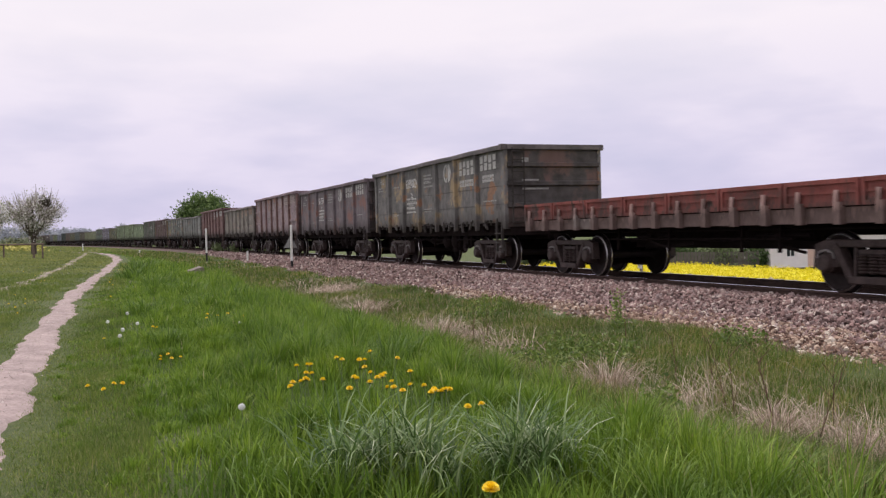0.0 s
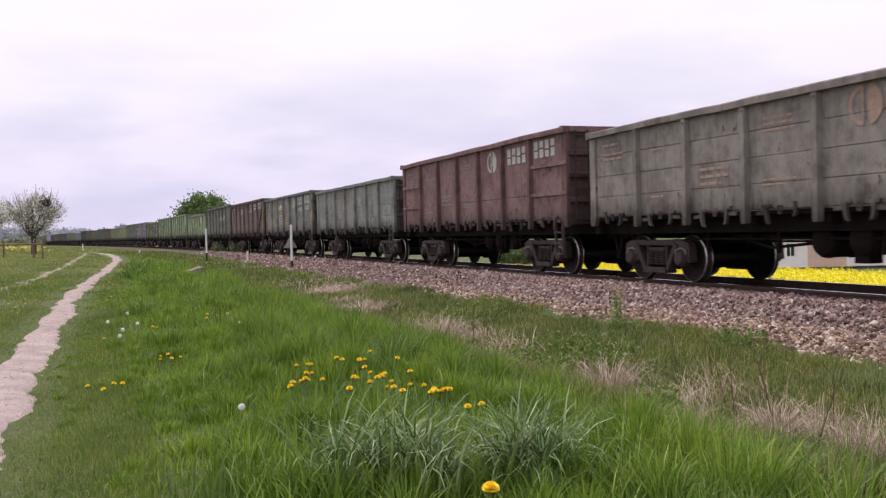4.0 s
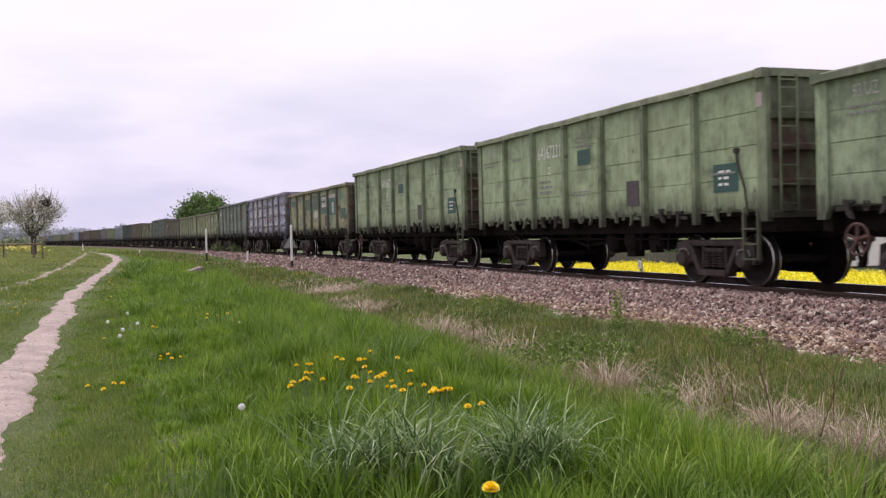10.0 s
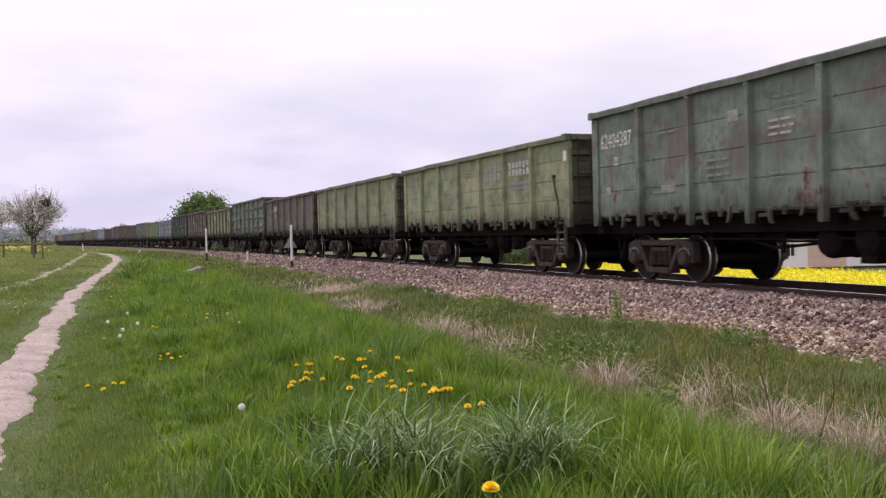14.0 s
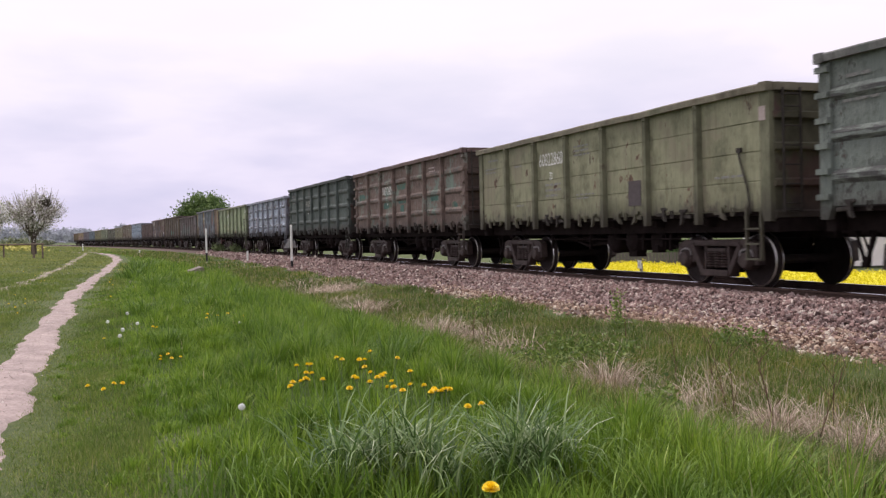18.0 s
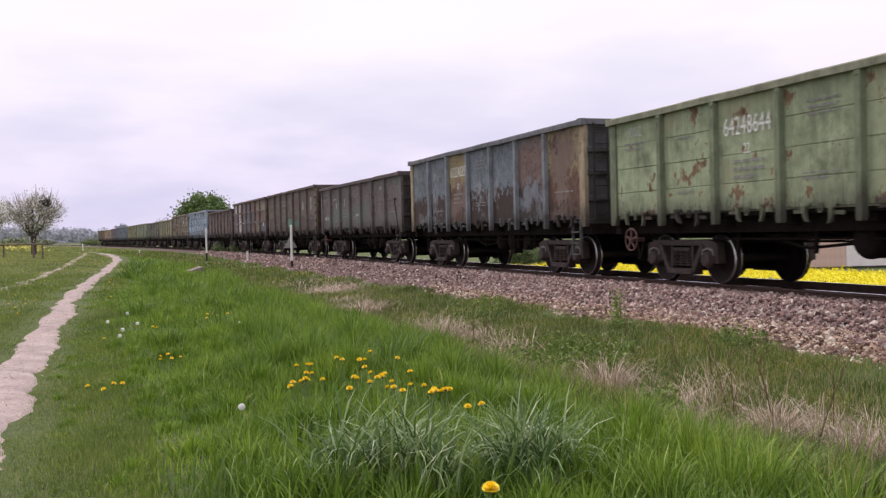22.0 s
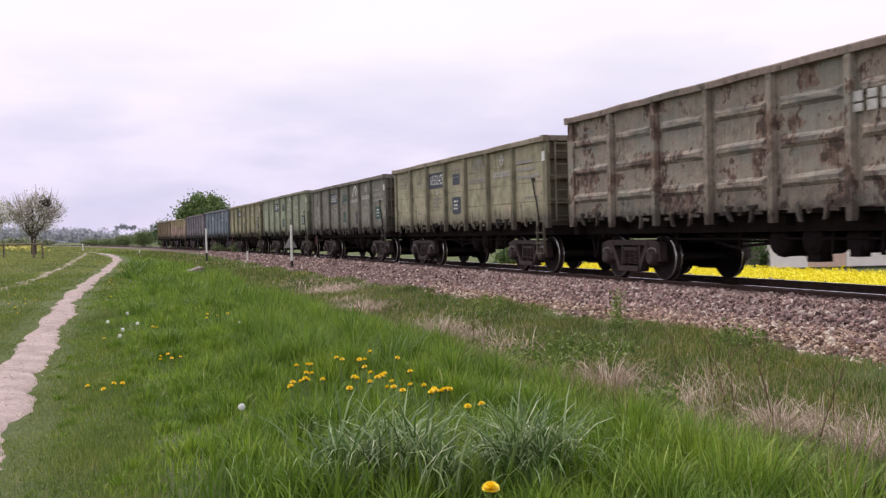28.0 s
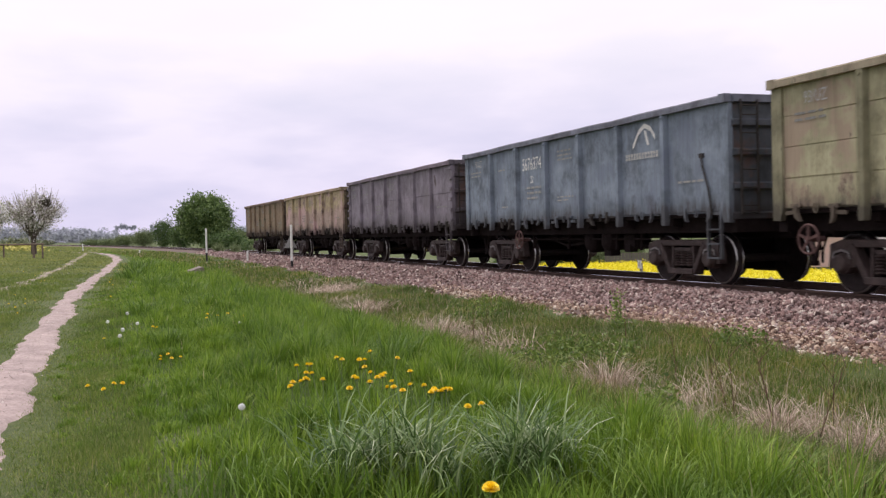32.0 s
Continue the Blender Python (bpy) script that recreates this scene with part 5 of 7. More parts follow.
        if n in (4, 5, 25, 26, 27, 28):
            patch(root, bay_x(6) - 0.15 if n != 25 else bay_x(3), 1.95, 0.72, 0.5, M_BLUEPLATE if n == 25 else M_TEALPLATE)
            mark(root, "lettering", cached(("bars", 3, 0.4, 9, 9), m_bars, 3, 0.4, 0.34, 9), M_WHITE, bay_x(6) - 0.15 if n != 25 else bay_x(3), 1.95)
            patch(root, bay_x(3), 2.75, 0.6, 0.34, M_BLUEPLATE if n == 25 else M_TEALPLATE)
        if n in (3, 4, 5, 9, 10, 13, 17, 25, 26, 27, 28):
            patch(root, 6.2, top - 0.5, 0.17, 0.24, M_PINKISH if n in (3, 4, 5, 10, 13) else M_WHITE, -1.506, "label_plate")
        if n == 6:
            for i, (bx, z, w, h, mt) in enumerate(((0, 2.85, 1.0, 0.3, M_TEALPLATE), (2, 2.7, 1.3, 0.55, M_TEALPLATE), (3, 2.75, 1.2, 0.7, M_TEALPLATE), (3, 2.15, 0.8, 0.3, M_WHITE), (4, 2.6, 1.4, 0.9, M_TEALPLATE), (4, 2.72, 0.9, 0.5, M_WHITE), (5, 2.5, 1.5, 0.9, M_TEALPLATE), (5, 2.95, 1.5, 0.16, M_WHITE), (5, 2.4, 0.35, 0.5, M_WHITE), (6, 2.1, 1.0, 0.45, M_TEALPLATE))):
                patch(root, bay_x(bx), z, w, h, teal_old if mt is M_TEALPLATE else white_old, -1.4725 - 0.001 * i)
            mark(root, "lettering", cached(("bars", 1, 0.9, 1, 1), m_bars, 1, 0.9, 0.2, 1), M_BLACKPLATE, bay_x(4), 2.74, -1.4845)
        if n == 14:
            for q, (bx, z, w) in enumerate(((0, 2.62, 0.9), (2, 2.70, 1.0), (2, 2.2, 1.2), (3, 2.85, 1.1), (3, 2.35, 0.9), (3, 2.0, 0.5), (6, 1.92, 0.5), (5, 2.3, 0.8))):
                blob(root, bay_x(bx), z, w, 0.3, teal_old, -1.4575, q)
            mark(root, "lettering", cached(("bars", 3, 0.8, 5, 5), m_bars, 3, 0.8, 0.34, 5), M_PINKISH, bay_x(5) - 0.1, 3.15, -1.459)
        if n == 21:
            patch(root, bay_x(6) + 0.1, 1.95, 0.3, 0.26, M_WHITE, -1.474)
        if n == -6:
            bm = bmesh.new()
            box(bm, 6.346, 6.352, -0.95, -0.75, top - 0.55, top - 0.36)
            part("label_plate", bm, M_DIM, root)
            bm = bmesh.new()
            for z, w in ((2.5, 0.5), (2.38, 1.0), (2.26, 0.8)):
                box(bm, 6.346, 6.350, -0.95, -0.95 + w, z - 0.025, z + 0.025)
            part("lettering", bm, M_DIM, root)
        if n == 26:
            mark(root, "emblem", cached("ring", m_emblem, "ring"), M_DIM, 6.24, 1.95, -1.506, (0.32, 1, 0.4))
        if n == 20:
            for bx, z, w, h in ((6, 2.95, 0.35, 0.3), (5, 2.7, 0.3, 0.5), (6, 2.6, 0.3, 0.35), (4, 1.8, 1.2, 0.3), (3, 1.85, 1.45, 0.46)):
                if z > 2:
                    blob(root, bay_x(bx) - 0.2, z, w * 1.15, h, white_old, -1.472, int(z * 10) + bx)
                else:
                    patch(root, bay_x(bx) - 0.2, z, w, h, M_TEALBRIGHT if bx == 3 else teal_old)
        if n == 8:
            patch(root, bay_x(2) + 0.4, 3.02, 0.3, 0.2, white_old, -1.4735)
            patch(root, bay_x(0) - 0.35, 1.92, 0.2, 0.16, white_old, -1.4735)
            patch(root, bay_x(1) + 0.1, 1.85, 0.5, 0.15, white_old, -1.4735)
            mark(root, "lettering", cached(("bars", 3, 0.8, 5, 5), m_bars, 3, 0.8, 0.34, 5), M_PINKISH, bay_x(3), 2.7, -1.479)
        if n == 19:
            for q, (bx, dx, z, w, h) in enumerate(((0, 0.1, 1.9, 0.8, 0.16), (1, 0.1, 2.45, 0.3, 0.3), (1, -0.2, 2.75, 0.6, 0.1), (2, -0.2, 2.55, 0.2, 0.4), (2, 0.3, 2.0, 0.16, 0.3), (5, 0.2, 2.9, 0.3, 0.14), (3, 0.2, 1.95, 0.5, 0.1))):
                blob(root, bay_x(bx) + dx, z, w, h, white_old, -1.4735, q)


train()


def flat_wagon():
    """Flat wagon with low red-brown drop sides, coupled ahead of the open wagons."""
    root = tagged(new("flat_wagon"), "flat wagon with low rusty-red drop sides", "wagon", "")
    M_ORANGEWAGON = mat_paint("red_oxide_flat_wagon_paint", lin(114, 64, 59, 1.45), 0.3, lin(92, 64, 60, 1.4), 0.35, 3.0, None, root)
    sill = mat_paint("weathered_grey_sill", lin(128, 106, 102, 2.3), 0.25, lin(150, 138, 134, 2.2), 0.3, 77, None, root)
    half, nb = 6.7, 8
    w = 2 * half / nb
    bm = bmesh.new()
    box(bm, -w / 2 + 0.03, w / 2 - 0.03, -1.44, -1.40, 1.36, 1.77)
    box(bm, -w / 2 + 0.03, w / 2 - 0.03, -1.47, -1.44, 1.36, 1.43)
    box(bm, -w / 2 + 0.03, w / 2 - 0.03, -1.47, -1.44, 1.70, 1.77)
    box(bm, -w / 2 + 0.03, -w / 2 + 0.1, -1.47, -1.44, 1.43, 1.70)
    box(bm, w / 2 - 0.1, w / 2 - 0.03, -1.47, -1.44, 1.43, 1.70)
    box(bm, -w / 2 + 0.1, w / 2 - 0.1, -1.455, -1.44, 1.55, 1.59)
    side = done("drop_side", bm)
    bm = bmesh.new()
    box(bm, -0.07, 0.07, -1.53, -1.42, 1.08, 1.42)
    beam(bm, (-0.05, 1.42), (-0.03, 1.6), 0.08, -1.51, -1.47)
    stake = done("stake_pocket", bm)
    for k in (0, math.pi):
        for i in range(nb):
            piece("drop_side", side, M_ORANGEWAGON, root, (-half + w * (i + 0.5), 0, 0), (0, 0, k))
        for i in range(2 * nb):
            piece("stake_pocket", stake, sill, root, (-half + w * (i + 0.5) / 2, 0, 0), (0, 0, k))
        bm = bmesh.new()
        box(bm, half - 0.02, half + 0.05, -1.42, 1.42, 1.36, 1.72)
        ob = part("end_board", bm, M_ORANGEWAGON, root)
        ob.rotation_euler = (0, 0, k)
        ob = piece("coupler", cached("coupler", m_coupler), M_STEEL, root, (0.35 if k == 0 else -0.35, 0, 0), (0, 0, k))
    bm = bmesh.new()
    box(bm, -half, half, -1.42, -1.32, 1.1, 1.34)
    box(bm, -half, half, 1.32, 1.42, 1.1, 1.34)
    box(bm, -half - 0.04, -half, -1.42, 1.42, 1.08, 1.36)
    box(bm, half, half + 0.04, -1.42, 1.42, 1.08, 1.36)
    part("side_sill", bm, sill, root, "grimy grey side sill")
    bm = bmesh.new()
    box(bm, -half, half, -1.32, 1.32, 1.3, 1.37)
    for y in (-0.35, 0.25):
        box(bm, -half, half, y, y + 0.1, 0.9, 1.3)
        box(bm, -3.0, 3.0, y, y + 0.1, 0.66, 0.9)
    part("underframe", bm, M_STEEL, root, "grimy underframe, blackened for the shade beneath")
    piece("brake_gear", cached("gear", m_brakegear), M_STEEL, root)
    bogies(root, 4.86)
    WAGONS.append((root, -7, 4.86, 0.0))


flat_wagon()


def wagon_pose(n, reach, t):
    s = -12.369 + (n - 8) * PITCH_M - BODY / 2 - run(t)
    if n == -7:
        s -= 0.325
    xa, ya, _ = on_line(s - reach)
    xb, yb, _ = on_line(s + reach)
    return pose((xa + xb) / 2, (ya + yb) / 2, 0, 0, 0, math.degrees(math.atan2(ya - yb, xa - xb)))


def motions():
    for root, n, reach, _ in WAGONS:
        walk(root, [(t, wagon_pose(n, reach, t)) for t in range(33)])
    turn = [(i / 30, pose(0, 0, 0, 0, math.degrees((run(i / 30) - run(0)) / 0.477), 0)) for i in range(961)]
    walk(WHEELS[0], turn)
    keys = WHEELS[0].animation_data
    rows = [(t, pose(x, y, z, 0, 0, 60)) for t, x, y, z in INSECT_WAY]
    walk(INSECT, rows)
    for w in WHEELS[1:]:
        w.rotation_mode = "QUATERNION"
        a = w.animation_data_create()
        a.action, a.action_slot = keys.action, keys.action_slot


# ---- grass ----
def blades(name, x, y, h, w, bend, material, label, seed, z=None, wind=0.25, kind="stuff", droop=0.35, out=None, detail=3):
    """Grass blades rooted at (x, y): tapered strips of detail quads that bend over."""
    rng = np.random.default_rng(seed)
    n = len(x)
    z = ground_z(x, y) - 0.01 if z is None else z
    a = rng.uniform(0, 2 * np.pi, n) if out is None else out
    dx, dy = np.cos(a) + wind, np.sin(a)
    f = a + rng.uniform(0.6, 2.4, n)
    c = bend * rng.uniform(0.2, 1.6, n)
    rows = []
    for u, k in {3: ((0.0, 0.85), (0.4, 1.0), (0.75, 0.62), (1.0, 0.06)), 2: ((0.0, 0.9), (0.55, 0.9), (1.0, 0.08)), 1: ((0.0, 1.0), (1.0, 0.12))}[detail]:
        r = c * h * u ** 2
        px, py, pz = x + dx * r, y + dy * r, z + h * (u - droop * np.clip(c, 0, 2) * u ** 3)
        ox, oy = np.cos(f) * w * k / 2, np.sin(f) * w * k / 2
        rows.append(np.stack([np.stack([px - ox, py - oy, pz], -1), np.stack([px + ox, py + oy, pz], -1)], 1))
    v = np.concatenate(rows, 1)
    q = np.array([(2 * i, 2 * i + 1, 2 * i + 3, 2 * i + 2) for i in range(detail)])
    faces = (q[None] + 2 * (detail + 1) * np.arange(n)[:, None, None]).reshape(-1, 4)
    return soup(name, v.reshape(-1, 3), faces, material, label, "grass", kind, True)


def arches(name, x, y, h, w, curl, material, label, seed, out=None, kind="stuff", lie=(0.0, 0.35)):
    """Long blades of six quads that rise, arch over and hang; out: the way each one leans."""
    rng = np.random.default_rng(seed)
    n = len(x)
    a = rng.uniform(0, 2 * np.pi, n) if out is None else out + rng.normal(0, 0.5, n)
    c = curl * rng.uniform(0.35, 1.25, n)
    lean = rng.uniform(lie[0], lie[1], n)
    tw = a + np.pi / 2 + rng.normal(0, 0.5, n)
    px, py, pz = x.copy(), y.copy(), ground_z(x, y) - 0.01
    rows = []
    for i in range(7):
        u = i / 6
        k = (0.8, 1.0, 1.0, 0.95, 0.8, 0.5, 0.06)[i] * w / 2
        rows.append(np.stack([np.stack([px - np.cos(tw) * k, py - np.sin(tw) * k, pz], -1), np.stack([px + np.cos(tw) * k, py + np.sin(tw) * k, pz], -1)], 1))
        th = lean + c * (u + 0.08) ** 2
        px, py, pz = px + np.sin(th) * np.cos(a) * h / 6, py + np.sin(th) * np.sin(a) * h / 6, pz + np.cos(th) * h / 6
    v = np.concatenate(rows, 1)
    q = np.array([(2 * i, 2 * i + 1, 2 * i + 3, 2 * i + 2) for i in range(6)])
    faces = (q[None] + 14 * np.arange(n)[:, None, None]).reshape(-1, 4)
    return soup(name, v.reshape(-1, 3), faces, material, label, "grass", kind, True)


def clumped(rng, n, x0, x1, l0, l1, strength=0.6, cell=0.5):
    """Places over a stretch of verge, thicker in clumps."""
    x, lat = rng.uniform(x0, x1, n * 2), rng.uniform(l0, l1, n * 2)
    f = np.sin(x * 2.1 / cell + 1.3 * np.sin(lat * 1.7 / cell)) * np.sin(lat * 2.6 / cell + np.sin(x * 1.1 / cell))
    keep = rng.random(n * 2) < 0.5 + strength * 0.5 * f
    return x[keep], lat[keep] + line_y(x[keep])


def tufted(rng, n, x0, x1, l0, l1, radius, share=0.6):
    """Places of blades, most of them in tufts, with the tuft's height and the way that each blade leans out of it."""
    k = max(4, int((x1 - x0) * (l1 - l0) / (radius * radius * 9)))
    cx, cl, ch = rng.uniform(x0, x1, k), rng.uniform(l0, l1, k), rng.uniform(0.7, 1.35, k)
    n1 = int(n * share)
    i = rng.integers(0, k, n1)
    a = rng.uniform(0, 2 * np.pi, n1)
    d = np.abs(rng.normal(0, radius, n1))
    n2 = n - n1
    x = np.concatenate([cx[i] + d * np.cos(a), rng.uniform(x0, x1, n2)])
    lat = np.concatenate([cl[i] + d * np.sin(a), rng.uniform(l0, l1, n2)])
    h = np.concatenate([ch[i] * (1.1 - 0.3 * d / radius), rng.uniform(0.55, 0.95, n2)])
    out = np.concatenate([a + rng.normal(0, 0.5, n1), rng.uniform(0, 2 * np.pi, n2)])
    return x, lat + line_y(x), h, out


M_GRASS = mat_islands("fresh_spring_grass", [(0.0, (0.085, 0.155, 0.018, 1)), (0.45, (0.160, 0.275, 0.030, 1)), (0.9, (0.240, 0.365, 0.046, 1)), (0.985, (0.34, 0.43, 0.10, 1)), (1.0, (0.46, 0.44, 0.22, 1))], 0.5, 0.35, 0.0, 1.7)
M_TURF = mat_islands("short_verge_turf", [(0.0, (0.090, 0.150, 0.023, 1)), (0.5, (0.165, 0.238, 0.042, 1)), (0.88, (0.25, 0.30, 0.075, 1)), (1.0, (0.40, 0.36, 0.18, 1))], 0.7, 0.3, 0.0, 0.7)
# paler than the near turf: yellower grass, with distance haze put into the colour
M_PASTURE = mat_islands("yellowish_pasture_grass", [(0.0, (0.150, 0.205, 0.045, 1)), (0.5, (0.255, 0.300, 0.080, 1)), (0.88, (0.35, 0.37, 0.12, 1)), (1.0, (0.48, 0.44, 0.22, 1))], 0.7, 0.3, 0.0, 0.25)
M_BANK = mat_islands("rough_bank_grass", [(0.0, (0.066, 0.108, 0.017, 1)), (0.45, (0.132, 0.200, 0.031, 1)), (0.72, (0.20, 0.26, 0.05, 1)), (0.85, (0.30, 0.25, 0.12, 1)), (1.0, (0.46, 0.37, 0.24, 1))], 0.7, 0.3, 0.0, 0.8)
M_RANK = mat_islands("rank_dark_grass", [(0.0, (0.060, 0.120, 0.016, 1)), (0.6, (0.125, 0.220, 0.031, 1)), (1.0, (0.210, 0.320, 0.055, 1))], 0.55, 0.35)
M_STRAW = mat_islands("dead_straw", [(0.0, (0.19, 0.135, 0.10, 1)), (0.5, (0.43, 0.335, 0.26, 1)), (1.0, (0.74, 0.62, 0.52, 1))], 0.8, 0.25)
# the palest stops put highlights on the blades into the colour
M_REED = mat_islands("blue_green_broad_grass", [(0.0, (0.045, 0.095, 0.020, 1)), (0.45, (0.105, 0.190, 0.048, 1)), (0.75, (0.19, 0.285, 0.10, 1)), (0.92, (0.34, 0.42, 0.21, 1)), (1.0, (0.56, 0.61, 0.43, 1))], 0.5, 0.25)


def rut_y(x, rut):
    return np.interp(-x, [-p[0] for p in rut], [p[1] for p in rut])


def ditch_edge(x):
    """How far from the line the tall meadow ends at the ditch."""
    return np.interp(x, (-10, -6.5, -4.6, -2.9, -2), (-8.6, -8.85, -9.15, -9.4, -9.5))


# last year's grass in the ditch: place, count, spread, length, and whether it lies flat
THATCH_NEAR = ((-9.45, -6.6, 360, 0.18, 0.62, 0), (-9.0, -6.85, 420, 0.2, 0.42, 1), (-8.6, -6.8, 260, 0.2, 0.35, 1), (-8.35, -6.45, 300, 0.2, 0.4, 1), (-7.95, -6.5, 300, 0.2, 0.4, 1), (-7.6, -7.05, 320, 0.2, 0.36, 1),
        (-7.4, -6.85, 260, 0.2, 0.34, 1), (-7.0, -6.72, 420, 0.17, 0.4, 1), (-6.6, -6.8, 460, 0.2, 0.42, 1), (-6.55, -6.6, 380, 0.16, 0.5, 0), (-6.9, -6.35, 240, 0.2, 0.36, 1), (-5.95, -6.5, 150, 0.2, 0.45, 0),
        (-5.7, -6.5, 130, 0.2, 0.45, 0), (-5.85, -6.2, 110, 0.2, 0.4, 1), (-8.0, -5.8, 160, 0.22, 0.32, 1), (-6.9, -5.8, 160, 0.2, 0.3, 1))
THATCH_FAR = ((-11.2, -7.0, 320, 0.22, 0.4, 1), (-12.1, -6.8, 420, 0.28, 0.42, 1), (-12.9, -6.2, 260, 0.3, 0.4, 1), (-14.5, -6.15, 340, 0.3, 0.42, 1), (-15.4, -6.55, 420, 0.3, 0.45, 0), (-15.0, -6.5, 260, 0.3, 0.4, 1),
        (-21.7, -6.2, 420, 0.42, 0.5, 1), (-20.7, -6.6, 300, 0.35, 0.45, 0), (-28.0, -5.8, 460, 0.55, 0.55, 1), (-28.9, -5.3, 320, 0.5, 0.5, 1), (-24.5, -6.2, 220, 0.5, 0.45, 1))
THATCH = THATCH_NEAR + THATCH_FAR


def grass():
    rng = np.random.default_rng(21)
    # tall meadow between the track ruts and the ditch
    px, py, ph, pw, po = [], [], [], [], []
    for x0, x1, per, wid, rad in ((-1.6, 9, 420, 0.012, 0.16), (-4.5, -1.6, 3900, 0.0065, 0.09), (-7, -4.5, 3100, 0.007, 0.10), (-11, -7, 2000, 0.008, 0.12), (-18, -11, 950, 0.0105, 0.15), (-32, -18, 340, 0.016, 0.22), (-62, -32, 95, 0.032, 0.35), (-120, -62, 24, 0.065, 0.5)):
        x, y, th, out = tufted(rng, int((x1 - x0) * 3.65 * per), x0, x1, -12.25, -8.5, rad)
        keep = y - line_y(x) < ditch_edge(x) + rng.normal(0, 0.09, len(x))
        keep &= y > rut_y(x, RUT_A) + 0.32 + 0.14 * np.sin(x * 1.7) * np.sin(x * 0.6) + np.where(x < -30, 0.3, 0.0)
        x, y, th, out = x[keep], y[keep], th[keep], out[keep]
        lat = y - line_y(x)
        tall = np.interp(y - rut_y(x, RUT_A), (0.2, 0.65, 1.05, 1.7, 2.3, 3.3, 4.0), (0.025, 0.06, 0.12, 0.23, 0.31, 0.33, 0.29))
        tall = tall * (1 - 0.25 * np.exp(-((x + 5.6) / 1.1) ** 2)) * (1 + 0.22 * np.sin(x * 1.3 + lat * 2.2) * np.sin(x * 0.7 - lat))
        px.append(x)
        py.append(y)
        po.append(out)
        ph.append(tall * th * rng.uniform(0.65, 1.15, len(x)))
        pw.append(np.full(len(x), wid) * rng.uniform(0.7, 1.3, len(x)))
    blades("meadow_grass", np.concatenate(px), np.concatenate(py), np.concatenate(ph), np.concatenate(pw), 0.42, M_GRASS, "tall fresh green meadow grass beside the track", 31, out=np.concatenate(po))
    # darker rank tufts that stand above the rest
    for i, (cx, cy, r, n, h) in enumerate(((-28.7, -11.3, 0.4, 150, 0.40), (-39.4, -10.8, 0.6, 150, 0.50), (-33.5, -11.1, 0.4, 110, 0.42), (-18.1, -10.5, 0.25, 220, 0.42), (-10.1, -11.3, 0.14, 160, 0.26), (-14.9, -11.4, 0.22, 200, 0.32), (-16.5, -9.9, 0.25, 180, 0.42), (-11.0, -10.7, 0.16, 180, 0.36), (-14.2, -10.7, 0.2, 180, 0.38), (-8.2, -10.4, 0.14, 160, 0.38), (-7.4, -9.7, 0.14, 160, 0.40), (-22.5, -10.9, 0.3, 220, 0.45))):
        x, y = rng.normal(cx, r * 0.6, n), rng.normal(cy, r * 0.6, n)
        arches("rank_grass_tuft", x, y, rng.uniform(0.55, 1.05, n) * h, np.full(n, 0.008 if cx > -12 else 0.014 if cx > -25 else 0.028), 1.5, M_RANK, "darker rank tuft of grass in the meadow", 300 + i, np.arctan2(y - cy, x - cx))
    # short turf beside and between the ruts
    px, py, ph, pw = [], [], [], []
    for x0, x1, per, wid in ((-3, 9, 260, 0.012), (-9, -3, 5200, 0.0055), (-16, -9, 2400, 0.008), (-34, -16, 420, 0.015), (-70, -34, 100, 0.035), (-125, -70, 26, 0.08)):
        wide = {-3: -16.0, -9: -13.3, -16: -14.3, -34: -16.8}.get(x0, -24.0)
        n = int((x1 - x0) * (-10.6 - wide) * per)
        x, y = clumped(rng, n, x0, x1, wide, -10.6, 0.5, 0.8)
        keep = y < rut_y(x, RUT_A) + 0.95
        x, y = x[keep], y[keep]
        ra, rb = rut_y(x, RUT_A), rut_y(x, RUT_B)
        off = np.minimum(np.abs(y - ra) - 0.11 - 0.05 * np.sin(x * 3.1) * np.sin(x * 1.3), np.where(x < -14, np.abs(y - rb) - 0.06 - 0.16 * np.sin(x * 0.55) * np.sin(x * 0.21 + 1), 1))
        keep = rng.random(len(x)) < np.clip((off + 0.04 + 0.07 * np.sin(x * 5.3) * np.sin(x * 2.1 + y * 9)) / 0.16, np.where(x < -22, 0.16, 0.012), 1)
        x, y = x[keep], y[keep]
        px.append(x)
        py.append(y)
        ra, rb = rut_y(x, RUT_A), rut_y(x, RUT_B)
        ph.append(rng.uniform(0.03, 0.085, len(x)) * np.where(x < -20, 1.5, 1.0) * np.clip((np.abs(y - ra) - 0.1) / 0.5, 0.5, 1))
        pw.append(np.full(len(x), wid))
    blades("verge_turf", np.concatenate(px[:4]), np.concatenate(py[:4]), np.concatenate(ph[:4]), np.concatenate(pw[:4]), 0.6, M_TURF, "short trodden turf around the wheel ruts", 32, detail=1)
    blades("pasture_grass", np.concatenate(px[4:]), np.concatenate(py[4:]), np.concatenate(ph[4:]), np.concatenate(pw[4:]), 0.6, M_PASTURE, "short yellowish pasture grass farther along the ruts", 37, detail=1)
    n = 24000
    x = rng.uniform(-300, -118, n)
    lat = rng.uniform(-45, -4, n)
    y = lat + line_y(x)
    blades("far_meadow_grass", x, y, rng.uniform(0.08, 0.2, n), np.full(n, 0.16), 0.6, M_PASTURE, "short far meadow grass beside the curving line", 36, detail=1)
    # rough bank between ditch and ballast
    px, py, ph, pw = [], [], [], []
